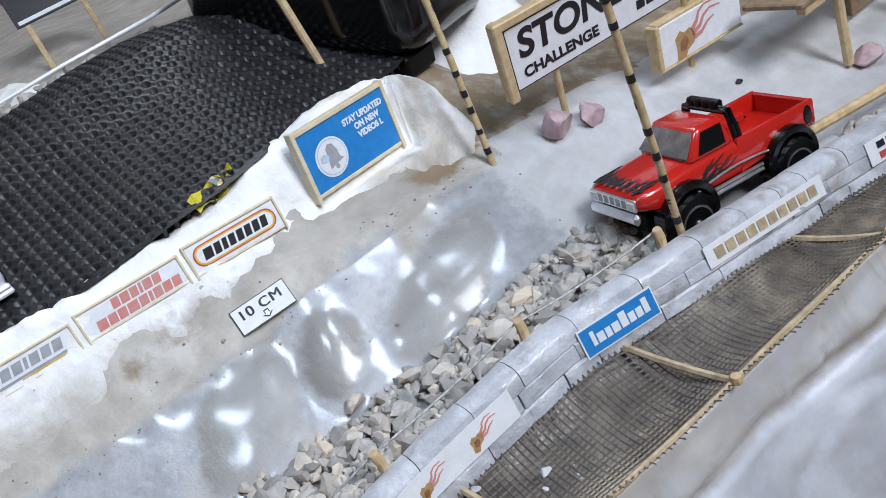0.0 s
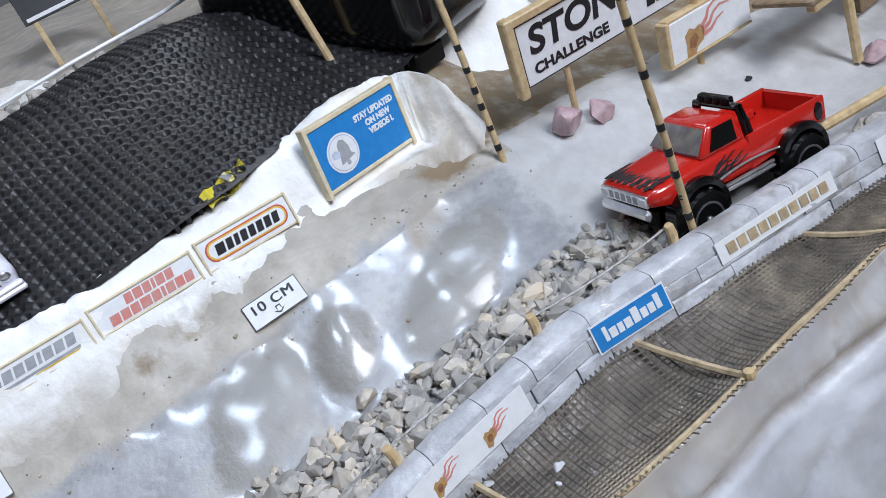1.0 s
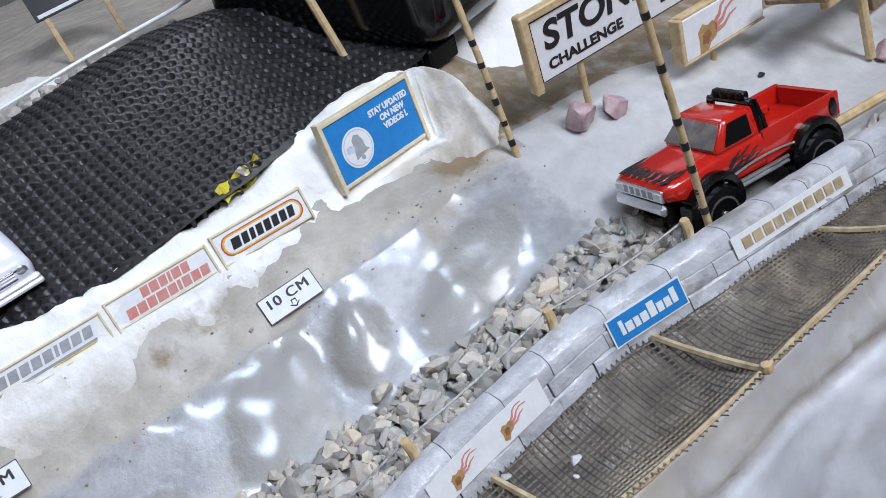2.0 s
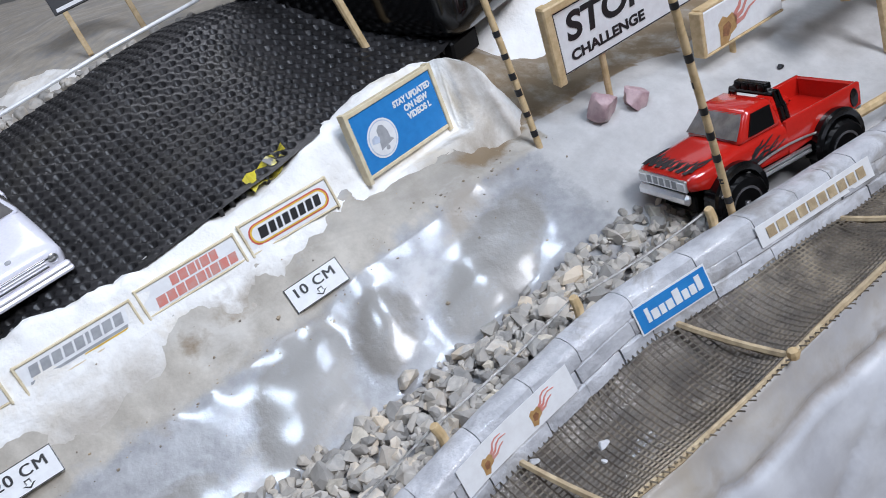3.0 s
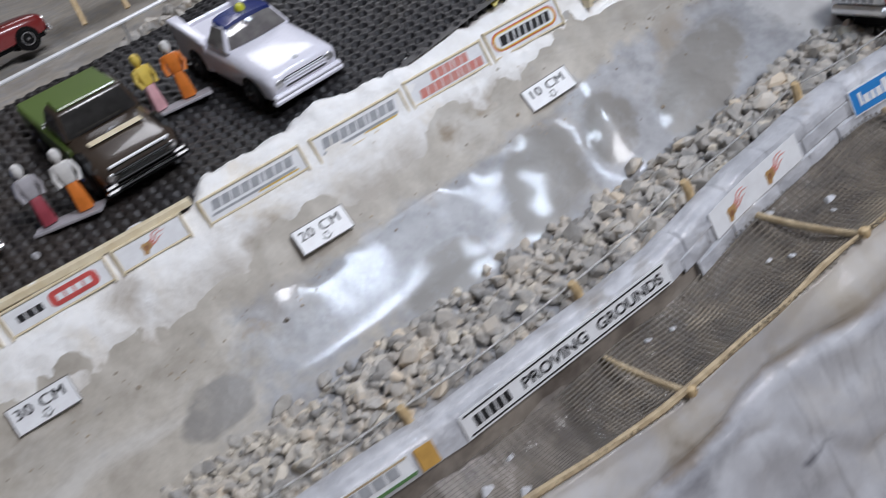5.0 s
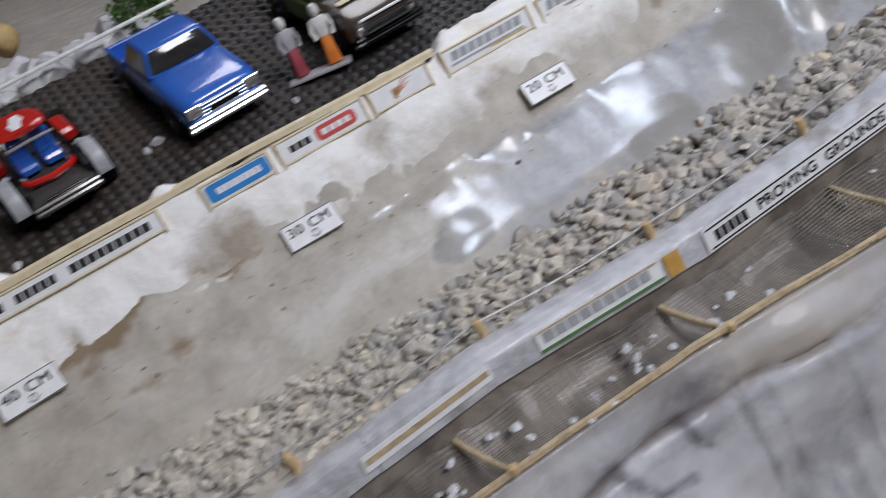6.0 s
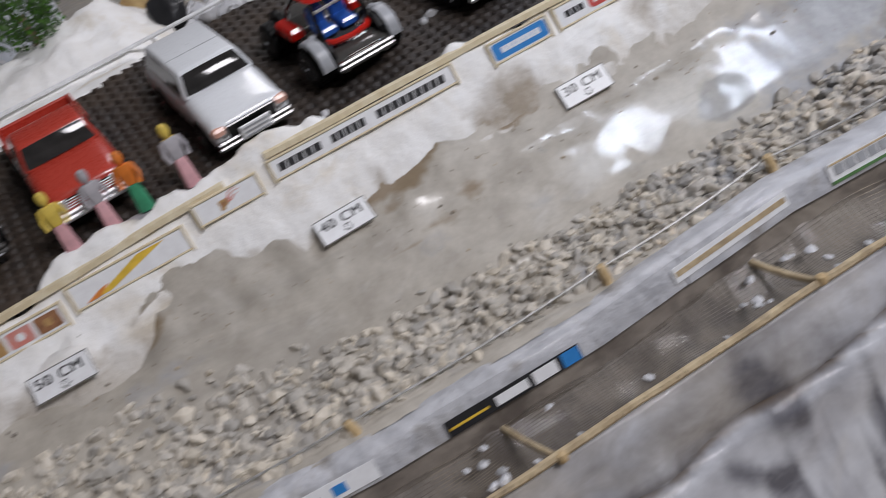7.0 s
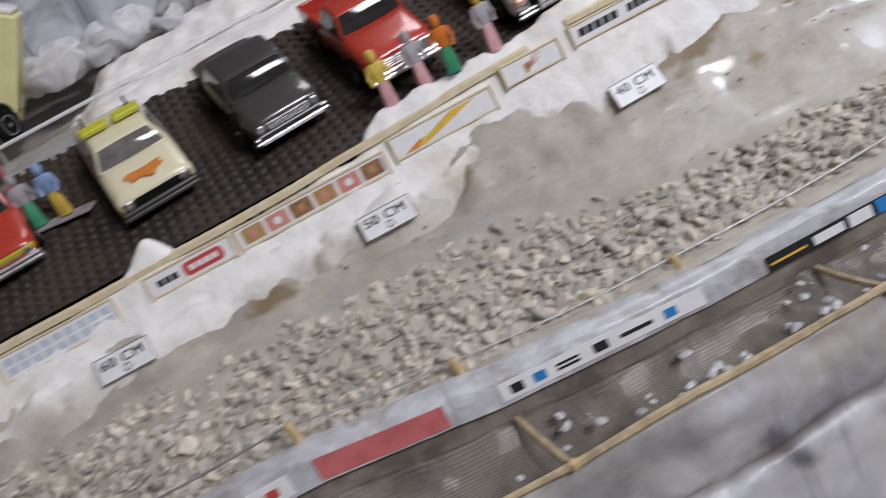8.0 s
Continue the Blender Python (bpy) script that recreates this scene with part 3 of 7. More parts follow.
# ---- bank of white plaster snow behind the stream ----
def bank_z(x, y):
    drop = along(x, [(-760, -8), (-420, -7), (-345, -5), (-300, 0), (20, 1), (45, -1), (120, -1)])
    if y < 7:
        drop *= max(0.35, 1 - (7 - y) * 0.09)
    z = along(y, [(-14, -25), (-7, -16), (-2, -9), (3, 0.5), (6.5, 10.5), (9.6, 16.5), (11.4, 21), (13, 25), (16, 28), (20, 29), (24, 27), (29, 20), (35, 8), (42, 0)]) + drop
    z += (4.0 * fbm(x * 0.45, y * 1.2, 7, 20, 4) if y < 6 else fbm(x, y, 7, 26, 4) * (0.6 if y < 11 else 3.4)) + (1.9 * fbm(x * 0.4, y * 1.3, 1, 8, 3) if y < 8 else 1.5 * fbm(x, y, 1, 8, 3)) - (2.4 * max(0.0, 0.16 - abs(fbm(x * 0.4, y * 1.6, 71, 15, 3))) * 6 if y < 7 else 0) + (1.6 * (0.35 - abs(fbm(x, y * 2.2, 77, 20, 3))) if y < 8 else 0)
    knob = max(0.0, fbm(x, 0, 21, 34, 2))
    z += 9 * knob * math.exp(-(((y - 17) / 5) ** 2))
    if y > 13 and x < -100:
        z -= 9 * min(1, (y - 13) / 5) * min(1, (-100 - x) / 30) * (1 - min(1, 2.4 * knob))
    z += math.exp(-(((x - 104) / 10) ** 2) - ((y - 16) / 7) ** 2) * 7
    crest = min(1, max(0, (x + 6) / 20)) * min(1, max(0, (112 - x) / 12)) * min(1, max(0, (y - 12) / 5))
    if crest:
        top = along(x, [(-6, 28), (20, 33), (36, 36.5), (50, 40.5), (70, 42.5), (90, 42), (102, 37), (110, 24)])
        z += crest * (top - (0.035 if y < 24 else 0.11) * (y - 24) ** 2 + 2.2 * fbm(x, y, 7, 16, 4) - z)
    if 40 < x < 92:
        front = 9.5 + (x - 47) * 0.235
        z = min(z, 13.8 if y < front else 13.8 + 5 * (y - front))
    if x > 40 and y > 38:
        z -= (y - 38) * 1.6
    if x > 106:
        z -= (x - 106) * 2.0
    if y < 4:
        z -= (2.2 + 2.6 * fbm(x, y, 11, 40, 3) + 1.4 * fbm(x * 0.5, y, 2, 12, 2)) * min(1, (4 - y) / 6) + (3 if x > 20 else 0)
    z -= hollow(x, y)[0]
    if x < -270 and y < 6:
        z += along(x, [(-560, 8), (-440, 5.5), (-310, 3), (-270, 0)]) * min(1, max(0, (6 - y) / 4)) * (0.75 + 0.9 * fbm(x * 0.5, y, 33, 30, 3))
    return z


def build_bank():
    xs, ys = np.arange(-720, 146, 1.9), np.concatenate([np.arange(-12, 8, 1.5), np.arange(8, 16, 1.0), np.arange(16, 56, 1.8)])
    verts = [(x * MM, y * MM, bank_z(x, y) * MM) for x in xs for y in ys]
    zones = []
    for x in xs:
        for y in ys:
            edge = along(x, [(-200, 1.5), (-80, 5.0), (60, 5.0), (70, 8.0)]) + 3.0 * fbm(x * 0.5, y, 51, 22, 4)
            seam = max(0.0, 0.12 - abs(fbm(x * 0.4, y * 1.6, 71, 15, 3))) * 5
            mud = min(0.8, max(0.0, 0.42 + (edge - y) * 0.085))
            gold = 0.75 * math.exp(-(((x - 97) / 9) ** 2) - ((y - 14) / 9) ** 2)
            zones.append((mud, min(0.75, max(0.0, gold + hollow(x, y)[1] + (seam if y < 7 else 0) + 0.7 * fbm(x * 0.5, y, 61, 14, 3) - 0.12)), 0, 1))
    n = len(ys)
    faces = [(i * n + j, (i + 1) * n + j, (i + 1) * n + j + 1, i * n + j + 1) for i in range(len(xs) - 1) for j in range(n - 1)]
    me = bpy.data.meshes.new("snow_bank")
    me.from_pydata(verts, [], faces)
    me.attributes.new("zone", "FLOAT_COLOR", "POINT").data.foreach_set("color", np.array(zones, dtype=np.float32).ravel())
    me.shade_smooth()
    me.materials.append(M_SNOW)
    return tagged(new("snow_bank", me), "lumpy white plaster snow bank stained with mud", "snow bank", kind="structure")


build_bank()


# ---- kerb of grey stones along the drop ----
def build_kerb():
    kerb = thing("kerb", 0, 0, 0, label="low kerb of grey painted stones along the drop", category="kerb", kind="structure")
    rnd = random.Random(4)
    bm = bmesh.new()
    rings = []
    for x in np.arange(-740, 470, 8.0):
        y, z = curb_y(x), curb_z(x)
        rings.append([(x, y + 7.6, z - 14), (x, y + 7.6, z - 5.6), (x, y + 3.2, z - 5.6), (x, y - 1.0, z - 9.0), (x, y - 2.6, z - 17), (x, y + 4, z - 22)])
    loft(bm, rings)
    part("core", finish(bm), M_EARTH, kerb, "dark mortar core of the kerb")
    courses = ([(8.4, -5.4), (7.8, -1.2), (5.0, -0.2), (1.6, -0.2), (-0.4, -1.0), (-1.35, -2.6), (-2.2, -5.7), (3, -6.2)],
               [(4, -5.9), (-1.9, -5.9), (-2.5, -6.3), (-3.5, -10.4), (-3.2, -11.0), (4, -11.0)],
               [(4, -11.2), (-3.1, -11.2), (-3.8, -11.7), (-4.7, -15.6), (-4.2, -16.4), (4, -16.4)])
    plain = [(8.8, -4.8), (8.2, -1.0), (5.4, -0.1), (1.6, -0.2), (-0.4, -1.0), (-1.35, -2.6), (-2.4, -6.2), (-3.2, -9.4), (3, -9.8)]
    for course, profile in enumerate(courses):
        x = -735.0 + course * 7
        while x < 455:
            near = x > -34
            w = rnd.uniform(11, 24) if near else rnd.uniform(60, 120)
            if course and not near:
                x += w
                continue
            shape = profile if near else plain
            gap = 0.13 if near else 0.08
            a, b = x + gap, x + w - gap
            sink, lean = rnd.uniform(-0.35, 0.15), rnd.uniform(-0.2, 0.2)
            bm = bmesh.new()
            rings = []
            steps = 5 if near else 12
            for i in range(steps):
                q = i / (steps - 1)
                xx = a + (b - a) * q
                pinch = 0.22 if i in (0, steps - 1) else 0.0
                ring = []
                for py, pz in shape:
                    d = 0.9 * fbm(xx, pz * 3 + py, course + 3, 9, 3)
                    skew = lean * (pz / 6)
                    ring.append((xx + skew, curb_y(xx) + py + sink * (1 if py < 2 else 0) + (pinch if py < 0 else 0) - d * (0.5 if py < 0 else 0), curb_z(xx) + pz + d * 0.5 - (pinch if pz > -1 else 0)))
                rings.append(ring)
            loft(bm, rings)
            part("stone", finish(bm), M_CURB, kerb, smooth=True)
            x += w


build_kerb()


LATH = [(470, -140, -42), (300, -130, -36), (220, -126, -31), (146, -122, -28), (106, -120, -33), (60, -119, -36), (18, -115, -40), (-52, -110, -50), (-127, -101, -50), (-190, -100, -49), (-286, -101, -48), (-395, -100, -47), (-560, -98, -42), (-740, -96, -38)]


def lath_at(x):
    p = sorted(LATH)
    return along(x, [(a, b) for a, b, c in p]), along(x, [(a, c) for a, b, c in p])


# ---- painted rock wall below the catch net ----
def build_rock_wall():
    """The face below the net: a beige band under the lath, a crack, then pale rock with dark stains and streaks."""
    xs, ss = np.arange(-800, 521, 3.0), np.concatenate([np.arange(-14, 60, 2.0), np.arange(60, 240, 4.0)])
    verts, zones = [], []
    for x in xs:
        ly, lz = lath_at(x)
        crack = along(x, [(-70, 21), (0, 16)]) + along(x, [(-70, 5), (0, 3)]) * (math.sin(x / 64) + fbm(x, 0, 9, 60, 3))
        for d in ss:
            if d < 0:
                y, z = ly + 1.5 - d * 1.0, lz - 2.2 + d * 0.9
            else:
                y, z = ly + 1.5 - along(d, [(0, 0), (30, 9), (60, 16), (120, 34), (260, 60)]), lz - 2.2 - d * 0.93
            groove = math.exp(-(((d - crack) / 1.6) ** 2))
            n = noise.voronoi(Vector((x / 74, d / 60, 2.2)))[0]
            f = min(1, max(0, d / 8))
            y += f * (2.6 * groove - 6 * max(0, 0.5 - n[0]) - 4.0 * fbm(x, d, 4, 60, 4) + (1.4 if x > -40 else 0.3) * math.exp(-((n[1] - n[0]) / 0.04) ** 2) - (1.5 if d > crack else 0))
            verts.append((x * MM, y * MM, z * MM))
            beige = ((0.72 if x > -60 else 0.46) if d < crack else 0.0) + 0.5 * fbm(x, d, 8, 70, 3)
            dark = along(x, [(-800, 0.32), (-330, 0.38), (-240, 0.50), (-120, 0.62), (-70, 0.36), (20, 0.16), (520, 0.16)])
            band = min(1, max(0, (-90 - x) / 60))
            coal = dark * (0.18 + (1.1 - 0.75 * band) * fbm(x, d * 0.5, 13, 40, 5)) + ((0.40 + 0.3 * fbm(x * 0.4, d, 19, 14, 3)) * band if d < crack else 0.0) + (0.9 + 1.1 * band) * dark * max(0, fbm(x, d * 0.05, 17, 14, 3) * 2) * min(1, max(0, (d - 15) / 30)) + 0.28 * math.exp(-(((d - crack - 3) / 5) ** 2)) * (1 if x < 40 else 0.3)
            rust = 0.5 * groove + 0.32 * math.exp(-(((d - crack + 5) / 6) ** 2)) * (1 if x > -60 else 0.6) + (0.2 if x > -40 else 0.05) * math.exp(-((n[1] - n[0]) / 0.03) ** 2)
            if d < -2:
                rust = 0.75
            for sx, sd, ex, ed, w in ((-166, 16, -157, 30, 2.2), (-157, 30, -146, 31, 1.8), (-142, 14, -138, 26, 1.6), (-24, 44, -10, 43, 1.3), (-222, 12, -214, 30, 5.0), (-238, 34, -226, 44, 4.0), (-226, 44, -222, 76, 5.0), (-330, 20, -322, 34, 3.0)):
                q = min(1, max(0, ((x - sx) * (ex - sx) + (d - sd) * (ed - sd)) / ((ex - sx) ** 2 + (ed - sd) ** 2)))
                coal += 0.6 * math.exp(-((x - sx - q * (ex - sx)) ** 2 + (d - sd - q * (ed - sd)) ** 2) / w ** 2)
            zones.append((max(0, min(0.8, beige)), max(0, min(0.9, coal)), max(0, min(0.7, rust)), 1))
    n = len(ss)
    faces = [(i * n + j, i * n + j + 1, (i + 1) * n + j + 1, (i + 1) * n + j) for i in range(len(xs) - 1) for j in range(n - 1)]
    me = bpy.data.meshes.new("rock_wall")
    me.from_pydata(verts, [], faces)
    me.attributes.new("zone", "FLOAT_COLOR", "POINT").data.foreach_set("color", np.array(zones, dtype=np.float32).ravel())
    me.shade_smooth()
    me.materials.append(M_ROCKWALL)
    return tagged(new("rock_wall", me), "grey painted rock face with dark stains and cracks", "rock wall", kind="structure")


build_rock_wall()


def build_ledge():
    """The brown lip of earth under the net."""
    xs = np.arange(-760, 481, 3.5)
    prof = [(1, -15), (-4, -20.5), (-10, -25), (-16, -28), (-21, -31), (-23, -36), (-21, -42), (-14, -48), (-6, -55), (4, -62)]
    verts = []
    for x in xs:
        k = along(x, [(-760, 0.75), (-100, 0.8), (60, 1.0), (480, 1.0)])
        for p, (a, z) in enumerate(prof):
            n = fbm(x, p * 7, 31, 22, 4)
            verts.append((x * MM, (curb_y(x) - 2 + a * k + 2.0 * n) * MM, (curb_z(x) + z + 2.2 * fbm(x, p * 7, 41, 14, 3)) * MM))
    n = len(prof)
    me = bpy.data.meshes.new("earth_ledge")
    me.from_pydata(verts, [], [(i * n + j, i * n + j + 1, (i + 1) * n + j + 1, (i + 1) * n + j) for i in range(len(xs) - 1) for j in range(n - 1)])
    me.shade_smooth()
    me.materials.append(M_EARTH)
    return tagged(new("earth_ledge", me), "dark brown lip of earth under the net", "ledge", kind="structure")


build_ledge()

# ---- catch net on laths below the kerb ----
def net_point(x, s):
    y0, z0 = curb_y(x) - 3.4, curb_z(x) - 14.5
    y1, z1 = lath_at(x)
    sag = (3.6 + 1.4 * math.sin(x / 33.0)) * 4 * s * (1 - s)
    return (x, y0 + (y1 - y0) * s, z0 + (z1 - z0) * s - sag + 0.7 * math.sin(x / 9.0 + 4 * s))


def build_net():
    net = thing("catch_net", label="sagging brown wire catch net on pale wooden laths below the kerb", category="net")
    verts, faces = [], []

    def strand(pts, r):
        base = len(verts)
        for i, p in enumerate(pts):
            q, o = Vector(pts[min(i + 1, len(pts) - 1)]), Vector(pts[max(i - 1, 0)])
            d = (q - o).normalized()
            a = d.cross(Vector((0, 0, 1))).normalized()
            b = d.cross(a)
            for k in range(3):
                t = 2.0944 * k
                verts.append(tuple((Vector(p) + (a * math.cos(t) + b * math.sin(t)) * r) * MM))
        for i in range(len(pts) - 1):
            for k in range(3):
                u, v = base + 3 * i, base + 3 * i + 3
                faces.append((u + k, u + (k + 1) % 3, v + (k + 1) % 3, v + k))

    rnd = random.Random(7)
    for x in list(np.arange(-700, -70, 2.7)) + list(np.arange(-70, 330, 2.0)):
        w = rnd.uniform(-0.15, 0.15)
        strand([net_point(x + w + 0.8 * math.sin(3 * s + x / 50), s) for s in np.linspace(0, 1.04 + rnd.uniform(0, 0.06), 9)], 0.29 if x > -70 else 0.10)
    for s in np.linspace(0.02, 1.0, 21):
        strand([net_point(x, s + 0.006 * math.sin(x / 6.0)) for x in np.arange(-70, 330, 4.0)], 0.29)
        strand([net_point(x, s + 0.006 * math.sin(x / 6.0)) for x in np.arange(-700, -66, 4.0)], 0.10)
    me = bpy.data.meshes.new("mesh")
    me.from_pydata(verts, [], faces)
    me.materials.append(M_NET)
    ob = new("mesh", me)
    ob.parent = net
    tagged(ob, kind="stuff")
    bm = bmesh.new()
    pts = []
    for x in np.arange(-740, 330, 9.0):
        y, z = lath_at(x)
        pts.append((x, y + 0.5 * fbm(x, 0, 0, 30, 2), z + 0.6 * fbm(x, 3, 0, 30, 2)))
    tube(bm, pts, 1.7, 7, [along(p[0], [(-60, 1.25), (20, 0.9)]) + 0.35 * fbm(p[0], 9, 0, 18, 2) for p in pts])
    part("edge_lath", finish(bm), M_LATH, net, "long pale lath at the net's outer edge", smooth=True)
    for x in (214, 146, 80, 18, -52, -122, -196, -286, -388, -470):
        bm = bmesh.new()
        a, b = Vector(net_point(x, 0.0)), Vector(net_point(x + 6, 1.02))
        tube(bm, [a.lerp(b, s) - Vector((0, 0, 1.0 + 4 * s * (1 - s))) for s in np.linspace(0, 1, 7)], 1.1, 6)
        part("cross_lath", finish(bm), M_LATH, net, smooth=True)
        bm = bmesh.new()
        p = Vector(net_point(x + 6, 1.02))
        lathe(bm, [(0.4, -1.9), (1.5, -1.3), (1.9, 0), (1.5, 1.2), (0.4, 1.8)], "z", p, 9)
        part("glue_blob", finish(bm), M_WOOD, net, "lump of dried glue on the joint", smooth=True)
    return net


build_net()


# ---- rubber mat ----
def mat_back(x):
    return along(x, [(-760, 98), (-380, 101), (-320, 113), (-180, 114), (-90, 122), (-40, 129), (0, 140), (60, 175), (160, 200)]) + 3 * fbm(x, 0, 0, 24, 3)


def build_mat():
    step, x0, x1 = 0.58, -700, 158
    xs = np.arange(x0, x1, step)
    nv = 205
    ya = np.array([along(x, [(-760, 15), (20, 16), (46, 21), (60, 26), (80, 31), (104, 34), (158, 60)]) for x in xs])
    yb = np.array([mat_back(x) for x in xs])
    f = np.linspace(0, 1, nv)
    yy = ya[:, None] + (yb - ya)[:, None] * f[None]
    xx = np.repeat(xs[:, None], nv, 1)
    u, v = (xx * 0.82 - yy * 0.57), (xx * 0.57 + yy * 0.82)
    row = np.round(v / 3.6)
    uu = u - 3.0 * (row % 2)
    du, dv = uu - np.round(uu / 6.0) * 6.0, v - row * 3.6
    d = np.sqrt((du / 1.3) ** 2 + (dv / 0.95) ** 2)
    pit = -11.0 * np.clip((1.02 - d) / 0.34, 0, 1) + 0.25 * np.sin(v * 1.745)
    pit = pit * np.clip(f[None] * 40 - 0.5, 0, 1)
    zz = np.stack([xx, yy, pit], 2).reshape(-1, 3)
    base = np.array([[mat_z(x, y) for y in np.linspace(0, 240, 25)] for x in np.arange(x0, x1 + 20, 10.0)])
    ix, iy = (zz[:, 0] - x0) / 10, np.clip(zz[:, 1], 0, 239.9) / 10
    a, b = ix.astype(int), iy.astype(int)
    fx, fy = ix - a, iy - b
    lev = base[a, b] * (1 - fx) * (1 - fy) + base[a + 1, b] * fx * (1 - fy) + base[a, b + 1] * (1 - fx) * fy + base[a + 1, b + 1] * fx * fy
    zz[:, 2] = zz[:, 2] + lev + 2.2
    n, m = nv, len(xs)
    i, j = np.meshgrid(np.arange(m - 1), np.arange(n - 1), indexing="ij")
    q = (i * n + j).ravel()
    faces = np.stack([q, q + n, q + n + 1, q + 1], 1)
    me = bpy.data.meshes.new("rubber_mat")
    me.from_pydata((zz * MM).tolist(), [], faces.tolist())
    me.shade_smooth()
    me.materials.append(M_RUBBER)
    return tagged(new("rubber_mat", me), "black ribbed rubber mat with rows of dimples", "rubber mat")


build_mat()


# ---- gravel ----
def rock_shape(seed, sub=1, flat=0.62):
    rnd = random.Random(seed)
    bm = bmesh.new()
    bmesh.ops.create_icosphere(bm, subdivisions=sub, radius=1.0)
    cuts = [(Vector((rnd.uniform(-1, 1), rnd.uniform(-1, 1), rnd.uniform(-1, 1))).normalized(), rnd.uniform(0.5, 0.8)) for _ in range(8)]
    sx, sy = rnd.uniform(0.8, 1.25), rnd.uniform(0.75, 1.05)
    for v in bm.verts:
        for n, d in cuts:
            over = v.co.dot(n) - d
            if over > 0:
                v.co -= n * over
        v.co = Vector((v.co.x * sx, v.co.y * sy, v.co.z * flat * rnd.uniform(0.9, 1.1)))
    return bm


def chip_shape(seed):
    """A crushed stone: the hull of a few scattered corners."""
    rnd = random.Random(seed)
    bm = bmesh.new()
    sx, sy, sz = rnd.uniform(0.95, 1.35), rnd.uniform(0.75, 1.05), rnd.uniform(0.5, 0.8)
    for _ in range(17):
        p = Vector((rnd.gauss(0, 1), rnd.gauss(0, 1), rnd.gauss(0, 1))).normalized() * rnd.uniform(0.9, 1.08)
        bm.verts.new((p.x * sx, p.y * sy, p.z * sz))
    bmesh.ops.convex_hull(bm, input=bm.verts)
    loose = [v for v in bm.verts if not v.link_faces]
    bmesh.ops.delete(bm, geom=loose, context="VERTS")
    return finish(bm)


def build_gravel():
    bed = thing("gravel_strip", label="strip of loose grey crushed stones beside the kerb", category="gravel")
    shapes = []
    for k in range(22):
        bm = chip_shape(20 + k)
        me = bpy.data.meshes.new("pebble")
        for v in bm.verts:
            v.co *= MM
        bm.to_mesh(me)
        bm.free()
        me.materials.append(M_GRAVEL)
        shapes.append((me, np.array([v.co[:] for v in me.vertices]), [tuple(p.vertices) for p in me.polygons]))
    rnd = random.Random(12)
    verts, faces, coats, singles = [], [], [], 0
    count = 0
    while count < 5600:
        x = rnd.uniform(-720, 132) if count < 5450 else rnd.uniform(190, 300)
        y0 = curb_y(x) + (9.4 if x > -34 else 11.0)
        y1 = gravel_y(x) if x < 150 else y0 + 14
        f = rnd.random()
        y = y0 + (y1 - y0) * f + rnd.gauss(0, 1.2)
        if y < y0 - 1:
            continue
        if 20 < x < 60 and y > -44 and rnd.random() < 0.3:
            continue
        count += 1
        r = min(max(rnd.lognormvariate(0.9, 0.36), 1.1), 5.0) * (0.8 if x > 150 else 0.74 if x < -110 else 0.88)
        sunk = along(x, [(-260, 1.0), (-90, 0.0)])
        lift = (rnd.uniform(-0.4, 1.1) * (1 - sunk) + rnd.uniform(-1.0, 0.25) * sunk) * r * 0.55 + (2.2 - 1.0 * sunk) * math.sin(math.pi * min(max(f, 0), 1))
        rot = Euler((rnd.uniform(-0.9, 0.9), rnd.uniform(-0.9, 0.9), rnd.uniform(0, 6.28)))
        m = Matrix.LocRotScale(Vector((x, y, height(x, y) + lift)) * MM, rot, (r, r, r))
        me, co, fs = shapes[rnd.randrange(len(shapes))]
        if singles < 300 and -30 < x < 112 and r > 1.9:
            ob = new("pebble", me)
            ob.parent = bed
            ob.matrix_basis = m
            singles += 1
        else:
            mm = np.array(m)
            base = len(verts)
            verts.extend((co @ mm[:3, :3].T + mm[:3, 3]).tolist())
            faces.extend(tuple(base + i for i in f4) for f4 in fs)
            coats.extend([1 if rnd.random() < sunk + 0.12 else 0] * len(fs))
    me = bpy.data.meshes.new("loose_gravel")
    me.from_pydata(verts, [], faces)
    me.materials.append(M_GRAVEL)
    me.materials.append(M_MUDGRAVEL)
    me.polygons.foreach_set("material_index", coats)
    ob = new("loose_gravel", me)
    ob.parent = bed
    tagged(ob, kind="stuff")


build_gravel()
# ---- signs and boards ----
def disc(r, n=28, cx=0, cy=0, sx=1.0):
    return [(cx + sx * r * math.cos(2 * math.pi * k / n), cy + r * math.sin(2 * math.pi * k / n)) for k in range(n)]


def rounded(x0, x1, y0, y1, r, n=5):
    pts = []
    for cx, cy, a0 in ((x1 - r, y1 - r, 0), (x0 + r, y1 - r, 90), (x0 + r, y0 + r, 180), (x1 - r, y0 + r, 270)):
        pts += [(cx + r * math.cos(radians(a0 + 90 * k / n)), cy + r * math.sin(radians(a0 + 90 * k / n))) for k in range(n + 1)]
    return pts


def print_on(name, outline, material, parent, level=1, label=""):
    """A flat printed shape on a sign's face: outline in the sign's x and z, facing -y."""
    bm = plate(outline, 0.0, 0.05)
    for v in bm.verts:
        v.co = Vector((v.co.x, -0.02 - 0.07 * level - v.co.z, v.co.y))
    return part(name, finish(bm), material, parent, label)


def slanted(x0, x1, y0, y1, lean=0.0):
    return [(x0, y0), (x1, y0), (x1 + lean, y1), (x0 + lean, y1)]


